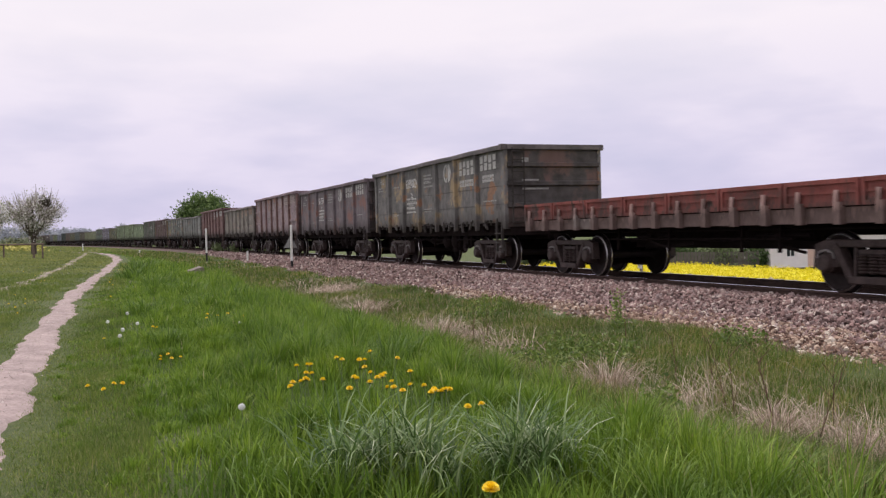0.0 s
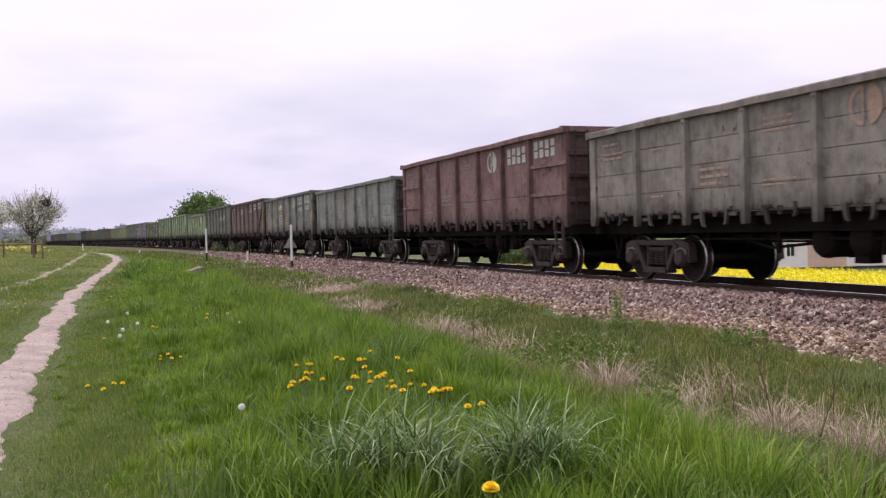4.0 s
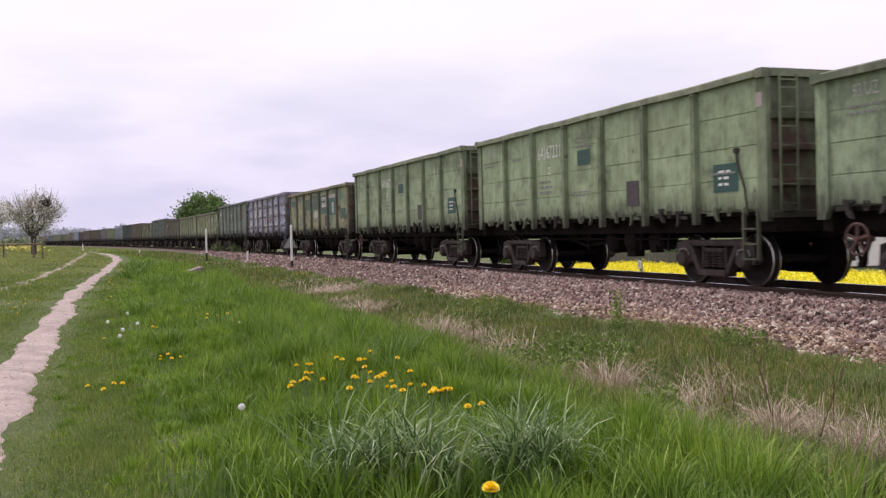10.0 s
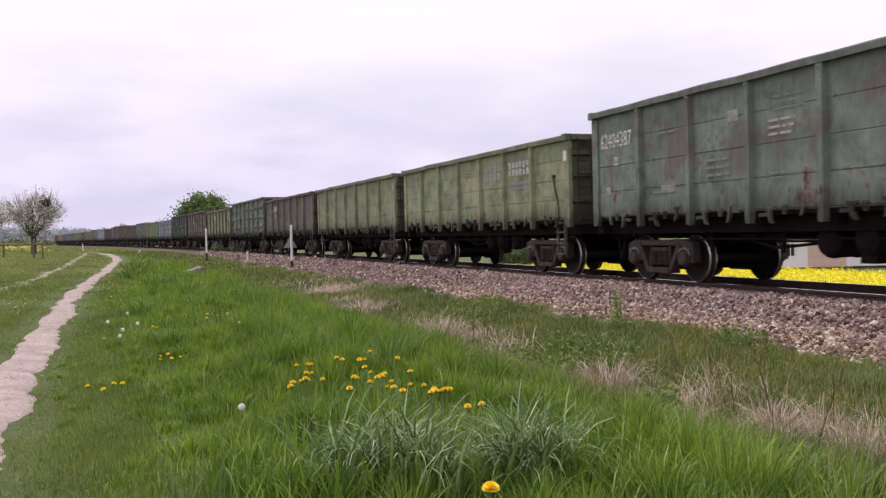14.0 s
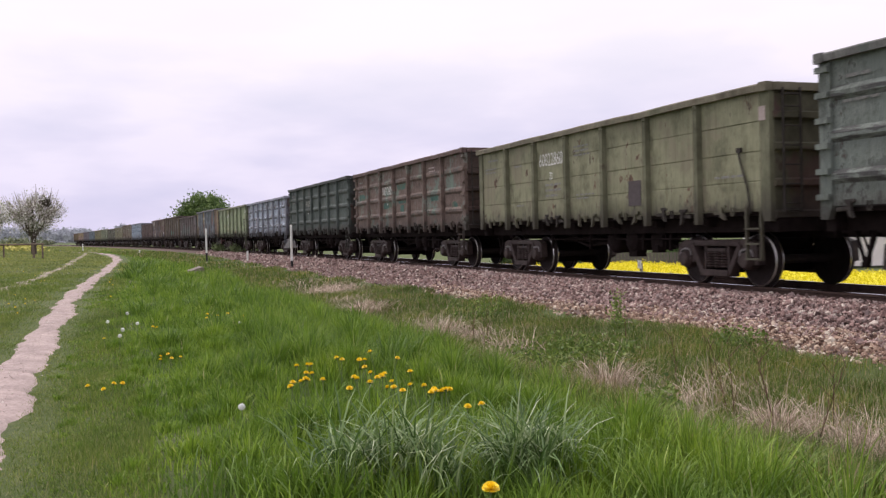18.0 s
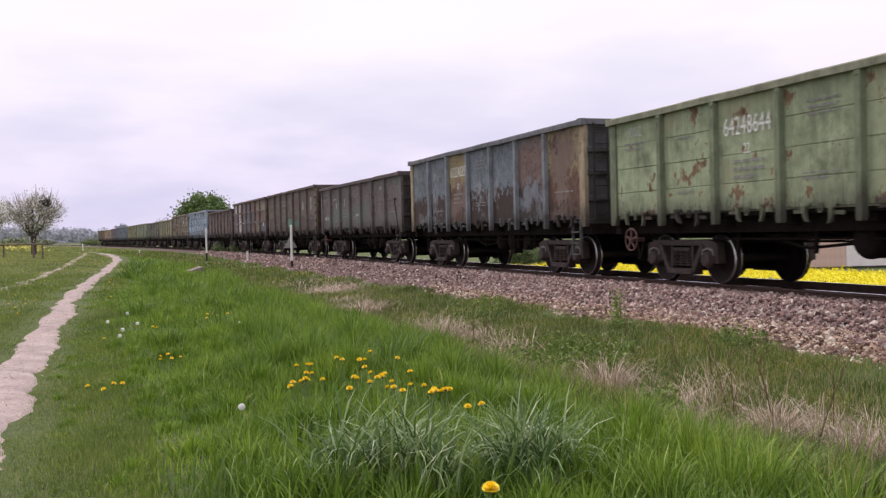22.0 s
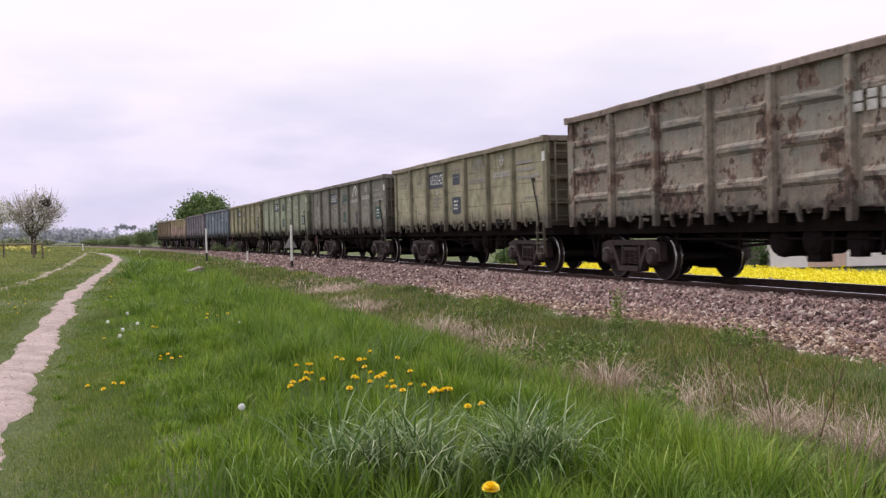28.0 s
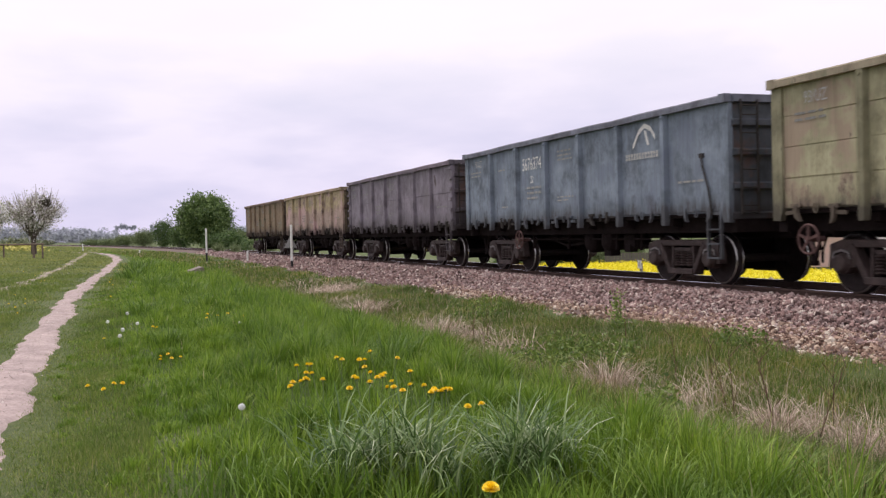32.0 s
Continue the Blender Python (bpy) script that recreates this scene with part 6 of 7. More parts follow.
    for x0, x1, per, wid in ((-3, 9, 220, 0.014), (-9, -3, 1500, 0.0062), (-16, -9, 1050, 0.008), (-28, -16, 420, 0.013), (-50, -28, 120, 0.026), (-110, -50, 24, 0.06)):
        n = int((x1 - x0) * 5.4 * per)
        x, y = clumped(rng, n, x0, x1, -8.7 if x0 < -9 else -9.9, -3.2, 0.75, 0.9)
        lat = y - line_y(x)
        edge = -3.5 + 0.35 * np.sin(x * 0.9) + 0.2 * np.sin(x * 2.7) - 0.35 * step(-9, -6, x)
        keep = (lat < edge + rng.normal(0, 0.12, len(x))) & (lat > ditch_edge(x) - 0.15)
        for cx, cy, _, r, _, lying in THATCH:
            keep &= (np.hypot(x - cx, (y - cy) * 1.2) > r * 1.1) | (rng.random(len(x)) < 0.42)
        x, y, lat = x[keep], y[keep], lat[keep]
        px.append(x)
        py.append(y)
        ph.append(np.interp(lat, (-9.9, -9.0, -8.4, -7, -5, -3.4), (0.24, 0.26, 0.26, 0.25, 0.19, 0.13)) * rng.uniform(0.5, 1.25, len(x)))
        pw.append(np.full(len(x), wid))
    blades("bank_grass", np.concatenate(px), np.concatenate(py), np.concatenate(ph), np.concatenate(pw), 0.6, M_BANK, "rough green bank grass with dead stalks below the ballast", 33, detail=2)
    # brighter, broader blades close to the eye
    for i, (cx, cy, r, n, h) in enumerate(((-3.75, -11.25, 0.22, 90, 0.32), (-3.6, -11.05, 0.2, 90, 0.34), (-4.3, -11.15, 0.2, 80, 0.3), (-3.55, -10.42, 0.14, 70, 0.33), (-3.6, -9.85, 0.2, 110, 0.36), (-3.9, -9.75, 0.2, 110, 0.36), (-3.3, -9.8, 0.2, 110, 0.34), (-4.2, -9.6, 0.2, 90, 0.34), (-3.2, -11.3, 0.2, 60, 0.26), (-4.7, -10.75, 0.2, 80, 0.3), (-3.0, -9.75, 0.2, 120, 0.32), (-2.9, -9.55, 0.2, 120, 0.32), (-3.4, -9.45, 0.2, 120, 0.34), (-3.9, -9.35, 0.2, 110, 0.34), (-2.7, -9.8, 0.15, 90, 0.28))):
        x, y = rng.normal(cx, r * 0.7, n), rng.normal(cy, r * 0.7, n)
        arches("fresh_grass_tuft", x, y, rng.uniform(0.6, 1.1, n) * h, rng.uniform(0.005, 0.009, n), 1.3, M_GRASS, "fresh bright green tuft of broad grass blades", 340 + i)
    # broad arching grass in the foreground
    x, y = [], []
    for cx, cy, r, n in ((-3.80, -10.92, 0.12, 70), (-3.92, -10.78, 0.15, 130), (-3.75, -10.70, 0.14, 150), (-3.88, -10.60, 0.12, 110), (-3.62, -10.58, 0.10, 70), (-3.72, -10.22, 0.08, 90), (-3.80, -10.12, 0.11, 140), (-3.66, -10.06, 0.09, 110), (-3.55, -10.15, 0.08, 60)):
        x.append(rng.normal(cx, r * 0.62, n))
        y.append(rng.normal(cy, r * 0.62, n))
    x, y = np.concatenate(x), np.concatenate(y)
    arches("broad_grass_clump", x, y, rng.uniform(0.28, 0.58, len(x)), rng.uniform(0.006, 0.0125, len(x)), 2.3, M_REED, "arching clump of broad blue-green grass blades", 34)
    # straw
    spots = ((-9.3, -6.5, 60, 0.2), (-8.2, -6.3, 70, 0.25), (-7.5, -6.7, 50, 0.25), (-6.0, -6.4, 120, 0.3), (-5.7, -6.3, 120, 0.25), (-8.0, -5.8, 50, 0.25), (-6.9, -5.9, 50, 0.2), (-14.8, -6.3, 160, 0.4), (-12.4, -6.6, 160, 0.4), (-15.3, -6.6, 120, 0.3), (-17.5, -6.3, 90, 0.4), (-21.0, -6.4, 160, 0.5), (-28.4, -5.6, 220, 0.8), (-33, -5.9, 120, 0.8))
    x, y, h, w = [], [], [], []
    for cx, cy, n, r in spots:
        x.append(rng.normal(cx, r, n))
        y.append(rng.normal(cy, r * 0.7, n))
        h.append(rng.uniform(0.15, 0.62, n) * rng.uniform(0.75, 1.2))
        w.append(np.full(n, 0.0055 if cx > -10 else 0.011))
    n = 1300
    x.append(rng.uniform(-30, -3.5, n))
    y.append(rng.uniform(-7.8, -4.4, n))
    h.append(rng.uniform(0.15, 0.4, n))
    w.append(np.full(n, 0.005))
    blades("dead_grass", np.concatenate(x), np.concatenate(y), np.concatenate(h), np.concatenate(w), 1.2, M_STRAW, "thin pale dead grass stalks in the ditch", 35, None, -0.6, "stuff", 0.45)
    # matted thatch of last year's grass, lying in swirls, with tufts that hang over
    for i, (cx, cy, n, r, k, lying) in enumerate(THATCH):
        x, y = rng.normal(cx, r * 0.75, n), rng.normal(cy, r * 0.6, n)
        sweep_way = rng.uniform(0, 2 * np.pi) + 0.9 * np.sin((x - cx) / r) if lying else np.arctan2(y - cy, x - cx)
        arches("dead_grass_tuft", x, y, rng.uniform(0.5, 1.05, n) * k * 1.15, np.full(n, 0.006 if cx > -10 else 0.0095 if cx > -18 else 0.016), 0.7 if lying else 2.9, M_STRAW, "flattened thatch of pale dead grass in the ditch" if lying else "matted pale tuft of dead grass hanging over", 70 + i, sweep_way, lie=(0.75, 1.45) if lying else (0.1, 0.55))


grass()


# ---- flowers ----
M_YELLOW = mat_islands("dandelion_petals", [(0.0, (0.88, 0.60, 0.010, 1)), (1.0, (0.93, 0.76, 0.02, 1))], 0.6, 0.2)
M_STEM = mat_plain("pale_green_stem", (0.14, 0.20, 0.07, 1), 0.6, 0.0, 0.2, 20.0, 0.0)
M_FLUFF = mat_islands("white_seed_down", [(0.0, (0.80, 0.81, 0.79, 1)), (1.0, (0.90, 0.90, 0.89, 1))], 0.9, 0.5)


def flower(h, r):
    """Dandelion: a domed head of many narrow petals on a bare stem."""
    root = tagged(new("dandelion"), "yellow dandelion flower on a bare stem in the grass", "flower", "dandelions in the verge")
    rng = random.Random(4)
    bm = bmesh.new()
    for ring, (n, tilt, k) in enumerate(((16, 0.1, 1.0), (16, 0.45, 0.98), (12, 0.85, 0.92), (8, 1.2, 0.85))):
        for i in range(n):
            a = 2 * math.pi * (i + 0.5 * (ring % 2)) / n + rng.uniform(-0.1, 0.1)
            d, s = Vector((math.cos(a) * math.cos(tilt), math.sin(a) * math.cos(tilt), math.sin(tilt))), Vector((-math.sin(a), math.cos(a), 0))
            e = d * r * k
            wd = r * 0.17
            bm.faces.new([bm.verts.new(p) for p in (-s * wd * 0.4, s * wd * 0.4, e + s * wd, e - s * wd)])
    for v in bm.verts:
        v.co.z += h
    part("flower_head", bm, M_YELLOW, root)
    bm = bmesh.new()
    rod(bm, (0.01, 0.0, -0.03), (0, 0, h), 0.0035, 6, 0.0028)
    rod(bm, (0, 0, h - 0.012), (0, 0, h), 0.006, 6, 0.010)
    part("stem", bm, M_STEM, root)
    return root


def clock_flower(h, r):
    root = tagged(new("dandelion_clock"), "white dandelion seed head on a stem", "flower", "dandelion clocks in the verge")
    rng = random.Random(9)
    bm = bmesh.new()
    for i in range(130):
        z = 1 - 2 * (i + 0.5) / 130
        a = i * 2.39996
        d = Vector((math.sqrt(1 - z * z) * math.cos(a), math.sqrt(1 - z * z) * math.sin(a), z))
        s = d.orthogonal().normalized()
        t = d.cross(s)
        c = d * r * rng.uniform(0.9, 1.05)
        k = r * 0.24
        bm.faces.new([bm.verts.new(c + s * k), bm.verts.new(c + t * k), bm.verts.new(c - s * k), bm.verts.new(c - t * k)])
        bm.faces.new([bm.verts.new(d * r * 0.15 + s * r * 0.02), bm.verts.new(c), bm.verts.new(d * r * 0.15 - s * r * 0.02)])
    for v in bm.verts:
        v.co.z += h
    part("seed_head", bm, M_FLUFF, root)
    bm = bmesh.new()
    rod(bm, (0.0, 0.01, -0.03), (0, 0, h), 0.0035, 6)
    part("stem", bm, M_STEM, root)
    return root


def flowers():
    spots = ((-5.2, -10.9), (-5.32, -10.86), (-5.98, -10.69), (-5.5, -10.77), (-5.9, -10.66), (-5.0, -10.87), (-5.26, -10.77), (-5.31, -10.74), (-5.95, -10.6), (-5.47, -10.68), (-5.08, -10.75), (-6.07, -10.41), (-6.15, -10.37), (-6.04, -10.3), (-5.95, -10.3), (-6.27, -10.11),
             (-6.12, -10.08), (-5.84, -10.29), (-4.98, -10.61), (-5.21, -10.5), (-5.32, -10.45), (-5.44, -10.37), (-5.31, -10.39), (-5.61, -10.29), (-5.2, -10.39), (-5.28, -10.35), (-4.95, -10.52), (-4.91, -10.38), (-4.96, -10.34), (-4.84, -10.36), (-5.02, -10.38))
    row = ((-4.93, -10.23), (-4.74, -10.27), (-4.88, -10.2), (-4.69, -10.25), (-4.81, -10.2), (-4.73, -10.2), (-4.76, -10.17), (-4.66, -10.19), (-4.74, -10.14), (-4.64, -10.16), (-4.25, -10.22), (-4.31, -10.07), (-5.42, -10.25))
    low = ((-7.08, -11.96), (-7.2, -11.88), (-7.12, -11.83), (-7.26, -11.81), (-8.7, -11.48), (-8.55, -11.45), (-8.64, -11.39), (-8.91, -11.31), (-8.62, -11.34), (-10.02, -11.89), (-11.44, -11.45), (-11.22, -11.36), (-23.74, -11.95), (-23.22, -11.8), (-17.7, -11.92), (-11.58, -10.76), (-11.82, -10.76), (-11.75, -10.66), (-11.78, -10.57), (-11.59, -10.36), (-25.6, -11.87))
    turf = ((-27.19, -13.68), (-27.55, -13.59), (-29.2, -13.5), (-20.6, -13.7), (-18.4, -13.6), (-16.3, -13.3), (-15.3, -13.23), (-19, -13.4), (-18.3, -13.3), (-18.6, -13.2), (-43.3, -13.8), (-40.7, -13.5), (-48.8, -14.3), (-40.7, -13.4), (-32.5, -14.2))
    rng = random.Random(3)
    first = flower(0.22, 0.019)

    def plant(x, y, top, tilt):
        copy_thing(first, pose(x, y, float(ground_z(x, y)) + top - 0.22 + rng.uniform(-0.015, 0.015), rng.uniform(-tilt, tilt), rng.uniform(-tilt, tilt), rng.uniform(0, 360)))

    for x, y in spots + row:
        plant(x, y, 0.30, 16)
    first.matrix_basis = pose(-5.39, -10.15, 0.06)
    for x, y in low:
        plant(x, y, 0.12 if y < -11 else 0.2, 18)
    for x, y in turf:
        plant(x, y, 0.07, 10)
    big = flower(0.42, 0.027)
    big.matrix_basis = pose(-2.62, -10.775, -0.06, 0, 9, 0)
    tagged(big, "tall yellow dandelion in full bloom above the grass")
    copy_thing(big, pose(-2.6, -10.04, -0.23, -10, 5, 80))
    # scattered far blooms across the left meadow
    for i in range(44):
        x = rng.uniform(-50, -13)
        plant(x, -14.2 - abs(rng.gauss(0, 1.6)) - (0 if x > -25 else 0.6), 0.07, 6)
    c = clock_flower(0.24, 0.019)
    c.matrix_basis = pose(-5.24, -11.16, -0.06)
    for x, y in ((-10.95, -11.89), (-12.37, -11.67), (-10.51, -11.59), (-9.97, -11.74), (-9.59, -11.77), (-10.72, -10.5)):
        copy_thing(c, pose(x, y, float(ground_z(x, y)) - 0.04, 0, 0, rng.uniform(0, 360)))


flowers()


# ---- weeds on the bank ----
M_WEEDLEAF = mat_islands("weed_leaves", [(0.0, (0.10, 0.17, 0.03, 1)), (1.0, (0.24, 0.33, 0.07, 1))], 0.6, 0.35)
M_DRYSTALK = mat_plain("dry_reddish_stalk", (0.13, 0.075, 0.05, 1), 0.8, 0.0, 0.3, 20.0, 0.0)


def weed(x, y, h, leaves, seed):
    root = tagged(new("weed_sapling"), "thin upright weed with small yellow-green leaves by the ballast", "plant", "weeds on the bank")
    rng = random.Random(seed)
    z0 = float(ground_z(x, y)) - 0.03
    root.location = (x, y, z0)
    bm, lm = bmesh.new(), bmesh.new()
    for s in range(3):
        tip = Vector((rng.uniform(-0.12, 0.12), rng.uniform(-0.12, 0.12), h * rng.uniform(0.7, 1)))
        rod(bm, (0, 0, 0), tip, 0.008, 5, 0.003)
        for i in range(leaves):
            u = rng.uniform(0.15, 1)
            c = tip * u + Vector((rng.gauss(0, 0.05), rng.gauss(0, 0.05), rng.gauss(0, 0.02)))
            d = Vector((rng.uniform(-1, 1), rng.uniform(-1, 1), rng.uniform(-0.2, 0.9))).normalized()
            k = d.orthogonal().normalized() * 0.014
            e = d * rng.uniform(0.05, 0.09)
            lm.faces.new([lm.verts.new(p) for p in (c, c + e * 0.5 + k, c + e, c + e * 0.5 - k)])
    part("stem", bm, M_STEM, root)
    part("leaves", lm, M_WEEDLEAF, root)


weed(-14.33, -3.67, 0.62, 46, 1)
weed(-14.0, -3.9, 0.35, 30, 2)
weed(-16.74, -5.2, 0.62, 34, 3)
weed(-11.0, -5.5, 0.4, 40, 4)
weed(-17.6, -4.6, 0.5, 30, 5)


def dry_stalk(x, y, h, lean, seed):
    root = tagged(new("dry_stalk"), "bare reddish-brown dead weed stalk in the ditch", "plant", "dead stalks in the ditch")
    rng = random.Random(seed)
    root.location = (x, y, float(ground_z(x, y)) - 0.03)
    bm = bmesh.new()
    p, d = Vector((0, 0, 0)), Vector((lean, rng.uniform(-0.1, 0.1), 1)).normalized()
    rings, forks = [], []
    for i in range(7):
        r = 0.006 - 0.0007 * i
        rings.append([bm.verts.new(p + Vector((r * math.cos(a), r * math.sin(a), 0))) for a in (0, 1.57, 3.14, 4.71)])
        if i > 1:
            forks.append(p.copy())
        p = p + d * h / 6
        d = (d + Vector((lean * 0.12, 0, rng.uniform(-0.05, 0.02)))).normalized()
    for a, b in zip(rings, rings[1:]):
        for i in range(4):
            bm.faces.new((a[i], a[(i + 1) % 4], b[(i + 1) % 4], b[i]))
    stem = part("stalk", bm, M_DRYSTALK, root)
    for q in forks:
        bm = bmesh.new()
        rod(bm, q, q + Vector((rng.uniform(-0.1, 0.1), rng.uniform(-0.1, 0.1), 0.12)), 0.003, 4)
        part("twig", bm, M_DRYSTALK, stem)


for i, (x, y, h, k) in enumerate(((-13.2, -6.8, 0.72, -0.03), (-12.9, -6.65, 0.72, 0.05), (-7.0, -6.7, 0.85, -0.18), (-7.5, -6.4, 0.8, -0.25), (-6.35, -6.75, 0.75, -0.2), (-6.7, -6.5, 0.8, -0.3), (-5.9, -6.8, 0.85, 0.28), (-6.7, -5.9, 0.6, 0.05), (-11.9, -4.95, 0.6, 0.05), (-9.3, -5.8, 0.55, -0.1), (-8.5, -5.85, 0.6, -0.2))):
    dry_stalk(x, y, h, k, i)


def leafy_patches():
    """Low broad-leaved weeds on the bank."""
    rng = np.random.default_rng(66)
    c = []
    for cx, cy, r, n in ((-11.7, -6.5, 0.35, 110), (-11.0, -6.6, 0.35, 100), (-11.4, -6.1, 0.35, 90), (-12.0, -5.5, 0.4, 70), (-12.4, -5.9, 0.4, 70), (-7.85, -6.9, 0.14, 50), (-10.7, -3.9, 0.25, 60), (-10.2, -6.2, 0.3, 50), (-17.5, -5.2, 0.5, 50)):
        x, y = rng.normal(cx, r, n), rng.normal(cy, r * 0.6, n)
        c.append(np.stack([x, y, ground_z(x, y) + rng.uniform(0.05, 0.26, n)], -1))
    v, f = leaf_quads(rng, np.concatenate(c), 0.05, 7, 0.028)
    soup("bank_weeds", v, f, mat_islands("fresh_weed_leaves", [(0.0, (0.065, 0.115, 0.022, 1)), (0.6, (0.15, 0.225, 0.042, 1)), (1.0, (0.25, 0.32, 0.08, 1))], 0.6, 0.35), "low leafy green weeds on the bank", "weeds")


# ---- posts beside the line ----
def line_post(x, y, h, base, label, name="whistle_post", sign=False):
    root = tagged(new(name), label, "post", "white posts beside the line")
    z0 = float(ground_z(x, y)) - 0.05
    root.location = (x, y, z0)
    bm = bmesh.new()
    rod(bm, (0, 0, base), (0, 0, h), 0.062, 12)
    rod(bm, (0, 0, h), (0, 0, h + 0.03), 0.062, 12, 0.03)
    part("white_post", bm, M_POSTWHITE, root)
    if base > 0.05:
        bm = bmesh.new()
        rod(bm, (0, 0, 0), (0, 0, base), 0.063, 12)
        part("black_foot", bm, M_POSTBLACK, root, "black painted foot")
    if sign:
        bm = bmesh.new()
        v = [(-0.36, 1.12), (0.3, 1.12), (-0.02, 1.72)]
        lo = [bm.verts.new((0.075, y_, z_)) for y_, z_ in v]
        hi = [bm.verts.new((0.09, y_, z_)) for y_, z_ in v]
        for i in range(3):
            bm.faces.new((lo[i], lo[(i + 1) % 3], hi[(i + 1) % 3], hi[i]))
        bm.faces.new(lo)
        bm.faces.new(hi[::-1])
        ob = part("triangle_sign", bm, M_SIGNGREY, root, "grey back of a triangular sign")
        ob.location = (-0.2, 0, 0)


line_post(-46.0, -3.69, 2.22, 0.5, "white round post with a black foot and triangular board", sign=True)
line_post(-64.7, -6.07, 2.2, 0.6, "tall white round post with a black foot beside the bank")
line_post(-60.0, -4.0, 0.72, 0.0, "short white marker post beside the ballast", "marker_post")
line_post(-91.5, -9.7, 0.45, 0.0, "small white marker stone in the grass", "marker_post")
line_post(-132.0, -15.8, 1.0, 0.0, "white marker post far along the track", "marker_post")


def hectometre_sign():
    root = tagged(new("distance_marker"), "small white distance board on a short post beyond the rails", "sign")
    root.matrix_basis = pose(-26.2, 3.86, -0.68, 0, 0, -18)
    bm = bmesh.new()
    box(bm, -0.05, 0.05, -0.04, 0.04, 0, 0.66)
    part("post", bm, M_CONCRETE, root)
    bm = bmesh.new()
    box(bm, -0.24, 0.24, -0.06, -0.042, 0.5, 0.76)
    b = part("board", bm, M_POSTWHITE, root)
    ob = piece("number", m_text("2 5", 0.2), M_POSTBLACK, b, (0, -0.065, 0.63), (radians(90), 0, 0))


hectometre_sign()


# ---- trees and shrubs ----
M_BARK = mat_plain("grey_brown_bark", (0.085, 0.068, 0.055, 1), 0.9, 0.0, 0.4, 9.0, 0.6)
M_LEAF_DARK = mat_islands("dark_green_leaves", [(0.0, (0.035, 0.075, 0.020, 1)), (0.5, (0.075, 0.135, 0.036, 1)), (1.0, (0.14, 0.21, 0.065, 1))], 0.6, 0.3)
M_MISTLE = mat_islands("dark_mistletoe", [(0.0, (0.020, 0.018, 0.012, 1)), (1.0, (0.06, 0.05, 0.03, 1))], 0.7)
M_LEAF_BIG = mat_islands("green_broadleaf_leaves", [(0.0, (0.055, 0.105, 0.030, 1)), (0.5, (0.115, 0.185, 0.052, 1)), (1.0, (0.20, 0.28, 0.09, 1))], 0.6, 0.35)
M_LEAF_MID = mat_islands("spring_green_leaves", [(0.0, (0.09, 0.125, 0.05, 1)), (0.5, (0.15, 0.20, 0.08, 1)), (1.0, (0.22, 0.27, 0.12, 1))], 0.6, 0.3)
M_BLOSSOM = mat_islands("pale_blossom_and_young_leaf", [(0.0, (0.11, 0.14, 0.05, 1)), (0.33, (0.24, 0.27, 0.14, 1)), (0.45, (0.62, 0.60, 0.56, 1)), (1.0, (0.84, 0.81, 0.79, 1))], 0.7, 0.35)
M_TWIG = mat_plain("brown_twigs", (0.27, 0.225, 0.205, 1), 0.9, 0.0, 0.3, 9.0, 0.0)


def leaf_quads(rng, centres, spread, count, size):
    """Small tilted leaves about the given centres."""
    c = np.repeat(centres, count, 0) + rng.normal(0, 1, (len(centres) * count, 3)) * np.repeat(np.asarray(spread).reshape(-1, 1) * np.ones((len(centres), 1)), count, 0)
    n = len(c)
    d = rng.normal(0, 1, (n, 3))
    d /= np.linalg.norm(d, axis=1, keepdims=True)
    e = np.cross(d, rng.normal(0, 1, (n, 3)))
    e /= np.linalg.norm(e, axis=1, keepdims=True)
    s = size * rng.uniform(0.6, 1.4, (n, 1))
    v = np.stack([c - d * s, c + e * s * 0.55, c + d * s, c - e * s * 0.55], 1)
    return v.reshape(-1, 3), np.arange(4 * n).reshape(-1, 4)


